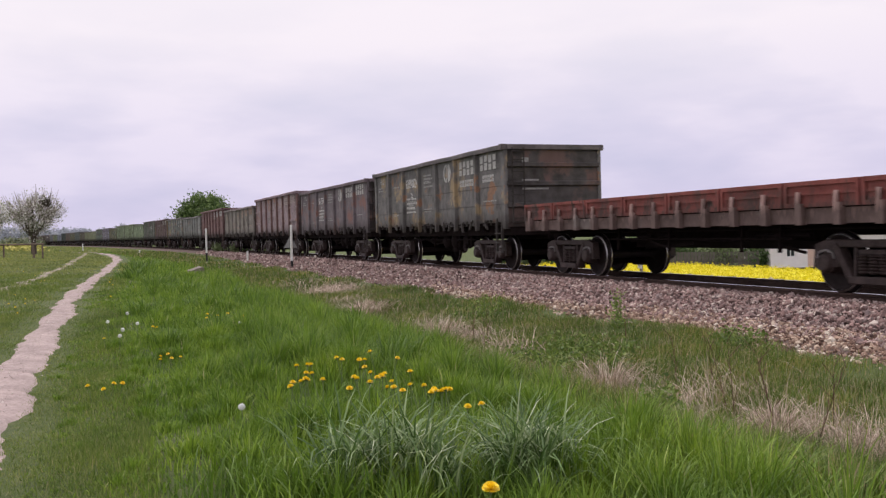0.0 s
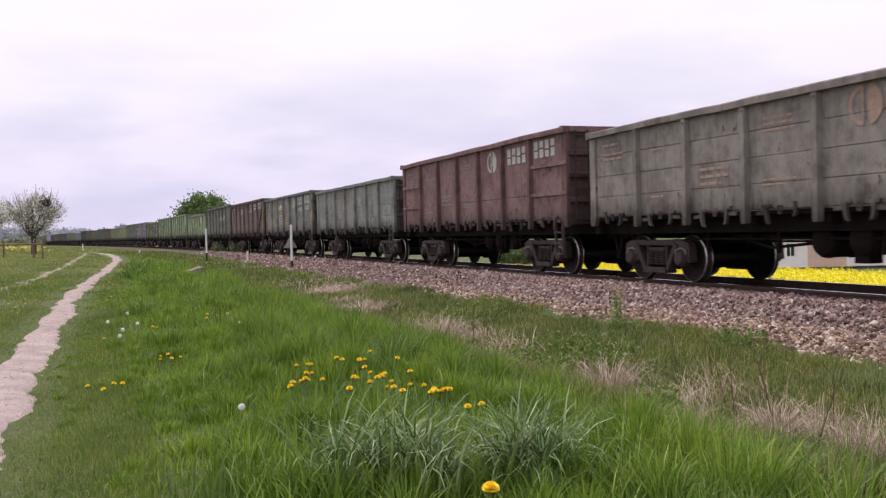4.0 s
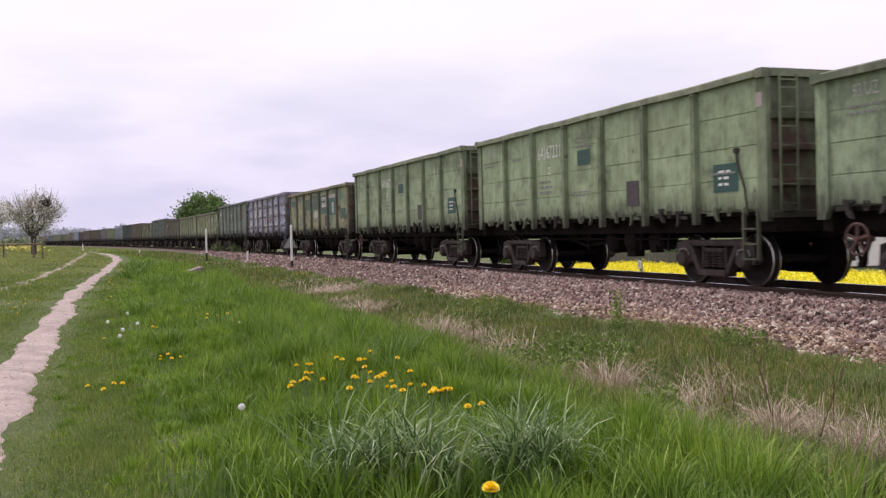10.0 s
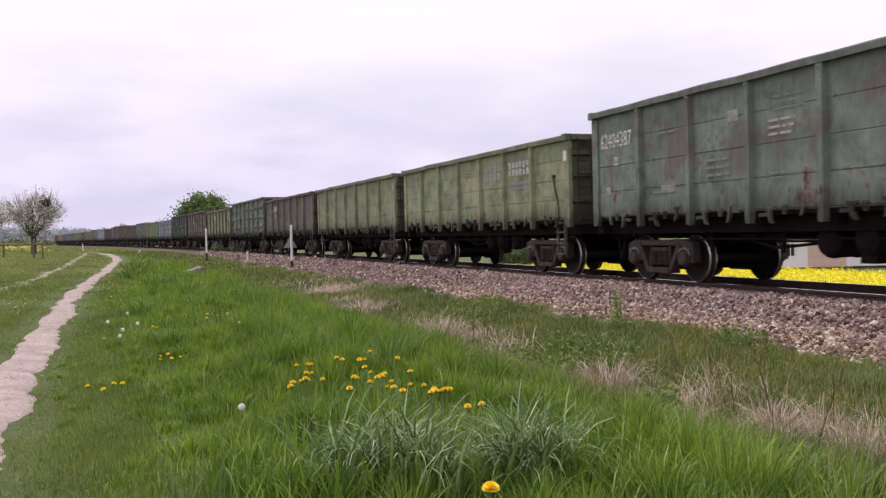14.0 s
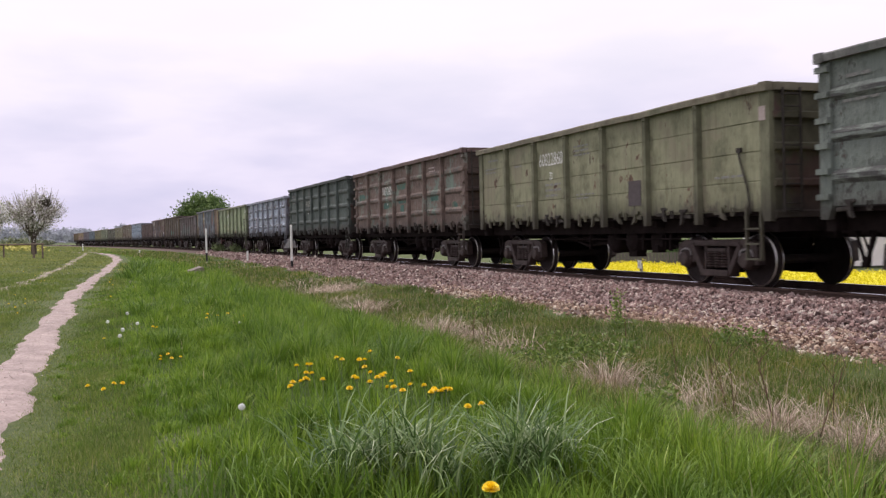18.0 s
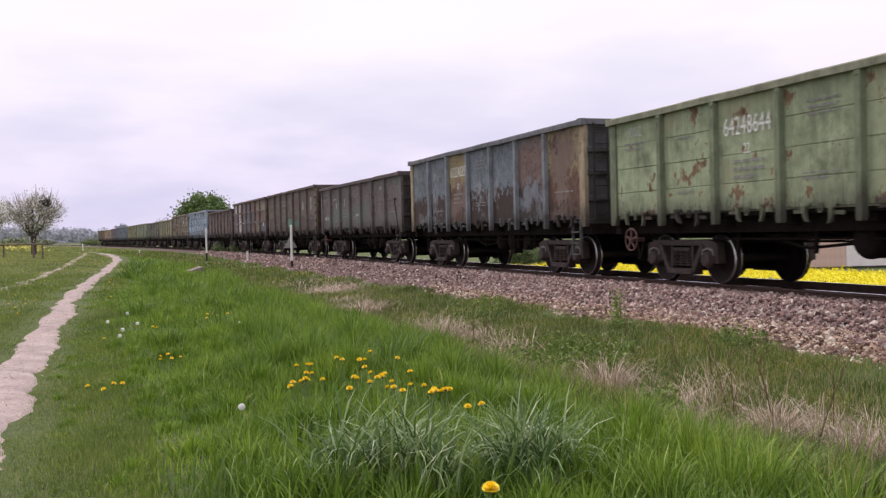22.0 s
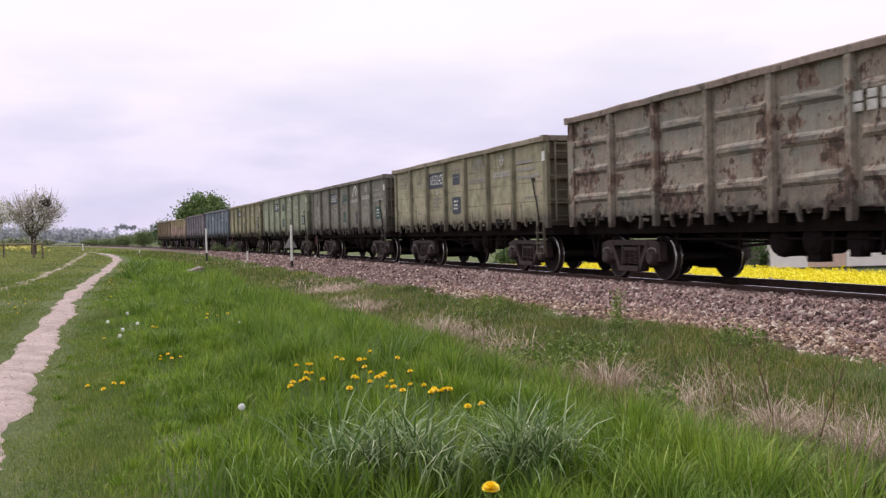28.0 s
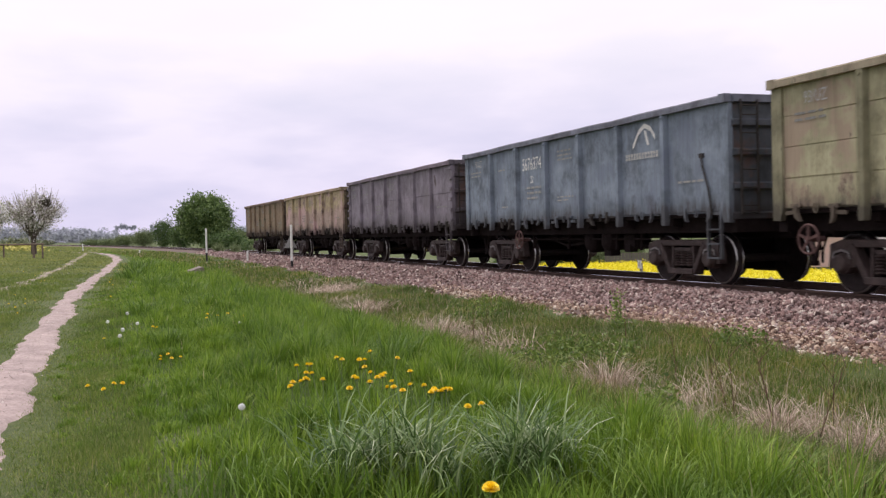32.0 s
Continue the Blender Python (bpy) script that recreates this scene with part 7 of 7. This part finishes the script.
def tree(name, at, height, crown, label, leafmat, seed, trunk=0.16, bare=0.3, clumps=150, per=34, size=0.14, upright=0.0, spread=0.55, ball=False, squash=0.9):
    """Tapered trunk, forking limbs and a crown of leaf clumps at the ends of the branches."""
    root = tagged(new(name), label, "tree" if name != "shrub" else "shrub", "shrubs along the line" if name == "shrub" else "")
    root.location = at
    rng = np.random.default_rng(seed)
    bm = bmesh.new()
    fork = height * bare
    rod(bm, (0, 0, -0.15), (0, 0, fork), trunk, 10, trunk * 0.75)
    centre = Vector((0, 0, fork + (height - fork) * 0.5))
    tips = []
    for i in range(clumps):
        # an uneven ball of tips, with bays and bulges
        d = Vector(rng.normal(0, 1, 3)).normalized()
        bulge = 0.78 + 0.22 * math.sin(3 * d.x + seed) * math.cos(4 * d.y + 2 * d.z + seed) + rng.uniform(-0.12, 0.1)
        r = bulge * (rng.uniform(0.25, 1.0) ** 0.4)
        p = centre + Vector((d.x * crown * r, d.y * crown * r, d.z * (height - fork) * 0.5 * r * squash))
        if upright:
            p = p - Vector((0, 0, 0.25 * (Vector((p.x, p.y, 0)).length / crown) ** 2 * (height - fork) * 0.5))
        tips.append(p)
    limbs = []
    for k in range(7):
        a = 2 * math.pi * k / 7 + rng.uniform(-0.3, 0.3)
        e = Vector((math.cos(a) * crown * 0.45, math.sin(a) * crown * 0.45, fork + (height - fork) * rng.uniform(0.3, 0.6)))
        s = Vector((0, 0, fork * rng.uniform(0.75, 1.0)))
        rod(bm, s, e, trunk * 0.5, 7, trunk * 0.2)
        limbs += [s.lerp(e, 0.5), e]
    rod(bm, (0, 0, fork), (0, 0, height * 0.72), trunk * 0.7, 8, trunk * 0.2)
    limbs.append(Vector((0, 0, height * 0.7)))
    part("trunk", bm, M_BARK, root)
    bm = bmesh.new()
    for p in tips[:: 1 if upright else 2]:
        s = min(limbs, key=lambda q: (q - p).length)
        rod(bm, s, p, trunk * 0.12, 4, trunk * 0.03)
        if upright:
            q = p + ((p - Vector((0, 0, fork * 0.6))).normalized() + Vector((0, 0, 0.35))) * rng.uniform(0.25, 0.75)
            rod(bm, p, q, trunk * 0.085, 4, trunk * 0.04)
    part("branchwork", bm, M_TWIG if upright else M_BARK, root)
    v, f = leaf_quads(rng, np.array([tuple(p) for p in tips]), spread * rng.uniform(0.6, 1.2, (len(tips), 1)), per, size)
    ob = soup("crown", v, f, leafmat, "", "")
    for k in ("label", "category", "kind"):
        if k in ob:
            del ob[k]
    ob.parent = root
    ob["kind"] = "stuff"
    if ball:
        v, f = leaf_quads(rng, np.array([(0.5, 1.05, height * 0.77)]), 0.19, 1100, 0.07)
        ob = soup("mistletoe", v, f, M_MISTLE, "", "")
        for k in ("category", "kind"):
            if k in ob:
                del ob[k]
        ob["label"] = "dark round mistletoe ball"
        ob.parent = root
    return root


leafy_patches()
tree("fruit_tree", (-86.9, -18.3, 0.28), 5.3, 2.6, "old fruit tree with thin upright twigs and pale blossom", M_BLOSSOM, 5, 0.24, 0.24, 340, 19, 0.072, 1.0, 0.3, True, 1.05)
tree("orchard_tree", (-104.0, -23.6, 0.4), 5.6, 2.9, "leafy fruit tree with pale blossom at the meadow's edge", M_BLOSSOM, 8, 0.18, 0.25, 220, 26, 0.09, 0.0, 0.3)
tree("broadleaf_tree", (-143.8, 0.9, -0.5), 8.4, 4.3, "dense dark green broadleaf tree behind the track", M_LEAF_BIG, 3, 0.3, 0.06, 620, 48, 0.18, 0.0, 0.55, False, 0.97)
for i, (x, y, h, r, m) in enumerate(((-181, -3.3, 5.2, 2.3, M_LEAF_DARK), (-158.5, -1.6, 4.2, 2.0, M_LEAF_DARK), (-123, 2.3, 3.3, 1.9, M_LEAF_DARK), (-132, 4.6, 3.4, 2.0, M_LEAF_MID), (-211, -6.2, 3.6, 2.9, M_LEAF_MID), (-246, -9.6, 2.6, 3.4, M_LEAF_MID), (-278, -13.2, 1.7, 3.8, M_LEAF_MID), (-324, -19.0, 1.6, 4.2, M_LEAF_MID), (-137, 2.0, 2.8, 2.6, M_LEAF_DARK), (-146, 5.5, 3.2, 2.6, M_LEAF_DARK), (-96, 2.2, 1.8, 1.0, M_LEAF_MID), (-118, 4.2, 2.6, 1.6, M_LEAF_DARK))):
    tree("shrub", (x, y, float(ground_z(x, y)) - 0.1), h, r, "rounded green shrub beside the railway", m, 40 + i, 0.08, 0.02, 150, 34, 0.13, 0.0, 0.42, False, 1.15)
# two low saplings growing out of the near ballast edge
for i, (x, y, h) in enumerate(((-76.0, -2.9, 1.1), (-83, -3.4, 1.3))):
    tree("shrub", (x, y, -0.5), h, 0.5, "small green sapling at the ballast edge", M_LEAF_MID, 70 + i, 0.03, 0.1, 40, 20, 0.06, 0.0, 0.16)


def far_woods():
    """Wooded ridge on the horizon: many leafy clumps, distance haze put into their colour."""
    rng = np.random.default_rng(77)
    c, s = [], []
    for i in range(2600):
        u = rng.random()
        x = -940 - 60 * u + rng.normal(0, 18)
        y = -330 + 620 * u + rng.normal(0, 10)
        top = 6.8 + 3.2 * math.sin(u * 21) + 2.2 * math.sin(u * 57) + 5.0 * math.exp(-((u - 0.42) / 0.08) ** 2)
        c.append((x, y, rng.uniform(0.1, 1.0) * top))
        s.append(2.2)
    for u, h in ((0.521, 13.4), (0.528, 13.8), (0.541, 13.6), (0.57, 13.0)):
        for k in range(7):
            c.append((-940 - 60 * u, -330 + 620 * u + rng.normal(0, 1.4), h + rng.normal(0, 0.9)))
            s.append(1.1)
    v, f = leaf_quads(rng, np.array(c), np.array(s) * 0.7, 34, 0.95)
    soup("distant_woods", v, f, mat_islands("haze_tinted_far_foliage", [(0.0, (0.40, 0.425, 0.48, 1)), (1.0, (0.46, 0.485, 0.53, 1))], 0.9), "wooded ridge along the horizon, tinted pale for haze", "woods")
    # a nearer hedgerow line across the fields
    c = []
    for i in range(500):
        u = rng.random()
        c.append((-330 - 60 * u + rng.normal(0, 4), -120 + 85 * u, 0.2 + rng.uniform(0, 1.0) * (1.3 + 0.7 * math.sin(u * 31))))
    v, f = leaf_quads(rng, np.array(c), 0.7, 16, 0.5)
    soup("far_hedgerow", v, f, mat_islands("far_hedge_foliage", [(0.0, (0.17, 0.20, 0.12, 1)), (1.0, (0.27, 0.30, 0.18, 1))], 0.9), "dull green hedgerow across the far fields", "hedge")


far_woods()


# ---- fields ----
def rape_field(name, x0, x1, l0, l1, h, n, seed, size):
    """Flowering oilseed rape: a green stand topped with yellow flower heads."""
    rng = np.random.default_rng(seed)
    x, lat = rng.uniform(x0, x1, n), rng.uniform(l0, l1, n)
    y = lat + line_y(x)
    z = ground_z(x, y) + h + rng.normal(0, 0.07, n)
    v, f = leaf_quads(rng, np.stack([x, y, z], -1), 0.06, 3, size)
    soup(name, v, f, mat_islands("rape_blossom", [(0.0, (0.58, 0.50, 0.012, 1)), (0.6, (0.72, 0.64, 0.02, 1)), (1.0, (0.80, 0.73, 0.04, 1))], 0.7, 0.15), "bright yellow flowering rapeseed field", "crop")
    xs, ls = np.arange(x0, x1, 1.0), np.arange(l0, l1 + 0.01, 1.0)
    stand = sheet("rape_stand", xs, ls, mat_plain("rape_canopy", (0.66, 0.60, 0.02, 1), 0.9, 0.0, 0.22, 2.5, 0.6), "dense yellow-green canopy of the rapeseed crop", "crop", h - 0.025, ground_z, True)
    stand["kind"] = "stuff"


rape_field("rape_blossom", -66, 6, 9.5, 28.0, 0.88, 34000, 51, 0.055)


def yellow_meadow():
    rng = np.random.default_rng(52)
    n = 9000
    x, lat = rng.uniform(-260, -105, n), rng.uniform(-75, -15.5, n)
    y = lat + line_y(x)
    v, f = leaf_quads(rng, np.stack([x, y, ground_z(x, y) + 0.25], -1), 0.2, 2, 0.16)
    soup("meadow_flowers", v, f, mat_islands("far_yellow_bloom", [(0.0, (0.42, 0.40, 0.10, 1)), (1.0, (0.60, 0.54, 0.14, 1))], 0.8), "yellow haze of flowers over the far meadow", "flowers")


yellow_meadow()


# ---- fence in the meadow ----
def rail_fence():
    root = tagged(new("wooden_fence"), "low weathered rail fence across the meadow", "fence")
    wood = mat_plain("grey_weathered_wood", (0.16, 0.12, 0.095, 1), 0.9, 0.0, 0.4, 6.0, 0.4)
    a, b = Vector((-67.15, -16.3, 0.0)), Vector((-69.6, -23.5, 0.0))
    n = 4
    for i in range(n):
        p = a.lerp(b, i / (n - 1)) if i else a
        z = float(ground_z(p.x, p.y))
        bm = bmesh.new()
        rod(bm, (p.x, p.y, z - 0.2), (p.x, p.y, 1.05), 0.06, 8)
        part("post", bm, wood, root)
    bm = bmesh.new()
    rod(bm, (a.x + 0.07, a.y + 0.1, 0.98), (b.x + 0.07, b.y, 1.02), 0.055, 8)
    part("rail", bm, wood, root)
    bm = bmesh.new()
    rod(bm, (-67.4, -16.85, float(ground_z(-67.4, -16.85)) - 0.2), (-67.35, -16.85, 0.95), 0.08, 8)
    part("post", bm, wood, root)


rail_fence()


# ---- houses and hedge beyond the rape ----
def house():
    root = tagged(new("house"), "white rendered low house with a tan annexe behind the rape field", "house")
    a, b = Vector((-62.4, 37.2)), Vector((-59.2, 46.4))
    d = (b - a).normalized()
    m = Matrix.Translation((a.x, a.y, -2.35)) @ Matrix.Rotation(math.atan2(d.y, d.x), 4, "Z")
    root.matrix_basis = m
    white = mat_plain("white_render", (0.88, 0.83, 0.81, 1), 0.9, 0.0, 0.08, 1.5, 0.2)
    tan = mat_plain("tan_timber_boarding", (0.74, 0.54, 0.45, 1), 0.8, 0.0, 0.2, 2.0, 0.2)
    tile = mat_plain("brown_roof_tiles", (0.16, 0.08, 0.06, 1), 0.8, 0.0, 0.3, 3.0, 0.4)
    glass = mat_plain("dark_window_glass", (0.03, 0.035, 0.04, 1), 0.1, 0.0, 0.2, 2.0, 0.0)
    bm = bmesh.new()
    for x0, x1 in ((0.0, 1.25), (1.95, 2.9)):
        box(bm, x0, x1, 0, 0.3, 0, 2.9)
    box(bm, 1.25, 1.95, 0, 0.3, 0, 0.85)
    box(bm, 1.25, 1.95, 0, 0.3, 1.95, 2.9)
    box(bm, 0, 0.3, 0.3, 7, 0, 2.9)
    box(bm, 2.6, 2.9, 0.3, 7, 0, 2.9)
    part("wall", bm, white, root, "white rendered wall")
    bm = bmesh.new()
    box(bm, 2.9, 5.95, 0.07, 0.25, 0, 2.6)
    annexe = part("annexe_wall", bm, tan, root, "tan boarded annexe")
    bm = bmesh.new()
    box(bm, 0, 0.18, 0.02, 0.07, 0, 2.6)
    me = done("board", bm)
    for i in range(15):
        piece("board", me, tan, annexe, (2.92 + i * 0.2, 0, 0))
    bm = bmesh.new()
    box(bm, 5.97, 12.0, 0.0, 0.3, 0, 2.7)
    box(bm, 11.7, 12.0, 0.3, 7, 0, 2.7)
    part("wall", bm, white, root)
    w = bmesh.new()
    box(w, 1.25, 1.95, 0.16, 0.19, 0.85, 1.95)
    win = part("window", w, glass, root, "dark glazed window")
    f = bmesh.new()
    for x0, x1, z0, z1 in ((1.25, 1.31, 0.85, 1.95), (1.89, 1.95, 0.85, 1.95), (1.31, 1.89, 0.85, 0.91), (1.31, 1.89, 1.89, 1.95), (1.57, 1.63, 0.91, 1.89)):
        box(f, x0, x1, 0.1, 0.16, z0, z1)
    part("frame", f, M_POSTWHITE, win)
    bm = bmesh.new()
    v = [(-0.4, -0.5, 2.85), (12.4, -0.5, 2.85), (12.4, 3.6, 3.4), (-0.4, 3.6, 3.4), (-0.4, 7.4, 2.85), (12.4, 7.4, 2.85)]
    vs = [bm.verts.new(p) for p in v] + [bm.verts.new((p[0], p[1], p[2] + 0.15)) for p in v]
    for q in ((0, 1, 2, 3), (3, 2, 5, 4), (6, 9, 8, 7), (9, 10, 11, 8), (0, 6, 7, 1), (4, 5, 11, 10), (0, 3, 9, 6), (3, 4, 10, 9), (1, 7, 8, 2), (2, 8, 11, 5)):
        bm.faces.new([vs[i] for i in q])
    part("roof", bm, tile, root, "low brown roof")


house()
for i in range(13):
    u = i / 12
    x, y = -84 + 20.5 * u + 0.6 * math.sin(i * 5.1), 24 + 12.5 * u + 0.7 * math.sin(i * 3.3)
    tree("shrub", (x, y, float(ground_z(x, y)) - 0.1), 2.2 + 0.5 * math.sin(i * 2.3), 1.6, "dull green garden shrub beyond the rape field", M_LEAF_MID if i % 3 else M_LEAF_DARK, 90 + i, 0.07, 0.03, 80, 28, 0.12, 0.0, 0.4, False, 1.1)
tree("fruit_tree", (-55.5, 44.5, -2.4), 3.2, 1.5, "small blossoming garden tree by the house", M_BLOSSOM, 15, 0.1, 0.35, 90, 16, 0.07, 0.0, 0.2)


def garden_fence():
    root = tagged(new("garden_fence"), "grey boarded garden fence beyond the rape field", "fence")
    wood = mat_plain("silvery_fence_boards", (0.15, 0.135, 0.115, 1), 0.9, 0.0, 0.35, 3.0, 0.3)
    bm = bmesh.new()
    box(bm, -0.12, 0.12, -0.015, 0.015, 0, 1.25)
    me = done("board", bm)
    a, b = Vector((-70.5, 27.0, -2.2)), Vector((-63.0, 36.4, -2.25))
    d = b - a
    for i in range(44):
        p = a + d * (i / 43)
        piece("board", me, wood, root, p, (0, 0, math.atan2(d.y, d.x)))


garden_fence()


def track_stone():
    root = tagged(new("field_stone"), "grey weathered stone lying in the grass", "stone")
    bm = bmesh.new()
    box(bm, -0.14, 0.14, -0.21, 0.21, -0.3, 0.07)
    bmesh.ops.subdivide_edges(bm, edges=bm.edges[:], cuts=3, use_grid_fill=True)
    bmesh.ops.bevel(bm, geom=bm.edges[:], offset=0.01, segments=1, affect="EDGES")
    for v in bm.verts:
        v.co += Vector((0.05, 0.06, 0.04)) * noise.noise(v.co * 4)
    part("stone", bm, mat_plain("lichened_grey_stone", (0.20, 0.17, 0.15, 1), 0.9, 0.0, 0.5, 7.0, 0.4), root)
    root.location, root.rotation_euler = (-29.9, -9.51, float(ground_z(-29.9, -9.51)) + 0.17), (0.25, 0.1, 0.3)


track_stone()


# ---- an insect that darts across ----
def insect():
    root = tagged(new("flying_insect"), "small dark flying insect with clear wings", "insect")
    bm = bmesh.new()
    bmesh.ops.create_icosphere(bm, subdivisions=2, radius=0.0015, matrix=Matrix.Diagonal((2.0, 1, 1, 1)))
    bmesh.ops.create_icosphere(bm, subdivisions=1, radius=0.001, matrix=Matrix.Translation((0.0034, 0, 0.0002)))
    part("body", bm, mat_plain("dark_insect_body", (0.05, 0.045, 0.04, 1), 0.5, 0.0, 0.3, 90.0, 0.0), root)
    for k in (-1, 1):
        bm = bmesh.new()
        v = [(0.001, 0.0005 * k, 0.001), (0.0018, 0.0042 * k, 0.0024), (-0.0014, 0.005 * k, 0.0028), (-0.002, 0.0014 * k, 0.001)]
        lo = [bm.verts.new(p) for p in v]
        hi = [bm.verts.new((p[0], p[1], p[2] + 0.0002)) for p in v]
        for i in range(4):
            j = (i + 1) % 4
            bm.faces.new((lo[i], lo[j], hi[j], hi[i]))
        bm.faces.new(lo)
        bm.faces.new(hi[::-1])
        part("wing", bm, mat_plain("pale_insect_wing", (0.45, 0.45, 0.45, 1), 0.3, 0.0, 0.1, 90.0, 0.0), root)
    return root


INSECT = insect()
INSECT_WAY = ((0.0, -2.5, -11.3, 0.02), (22.3, -2.5, -11.3, 0.02), (22.4, -2.35, -11.56, 0.72), (22.5, -2.19, -11.55, 1.11), (22.6, -2.14, -11.55, 1.31), (22.8, -2.09, -11.54, 1.29), (23.0, -1.91, -11.48, 1.28), (23.2, -1.8, -11.48, 1.27), (23.4, -1.65, -11.33, 1.32), (23.6, -1.5, -11.22, 1.31), (23.8, -1.23, -11.06, 1.39), (24.0, -0.97, -10.9, 1.49), (24.4, -0.3, -10.6, 1.4), (25.0, 1.2, -11.8, 0.05), (32.0, 1.2, -11.8, 0.05))

motions()
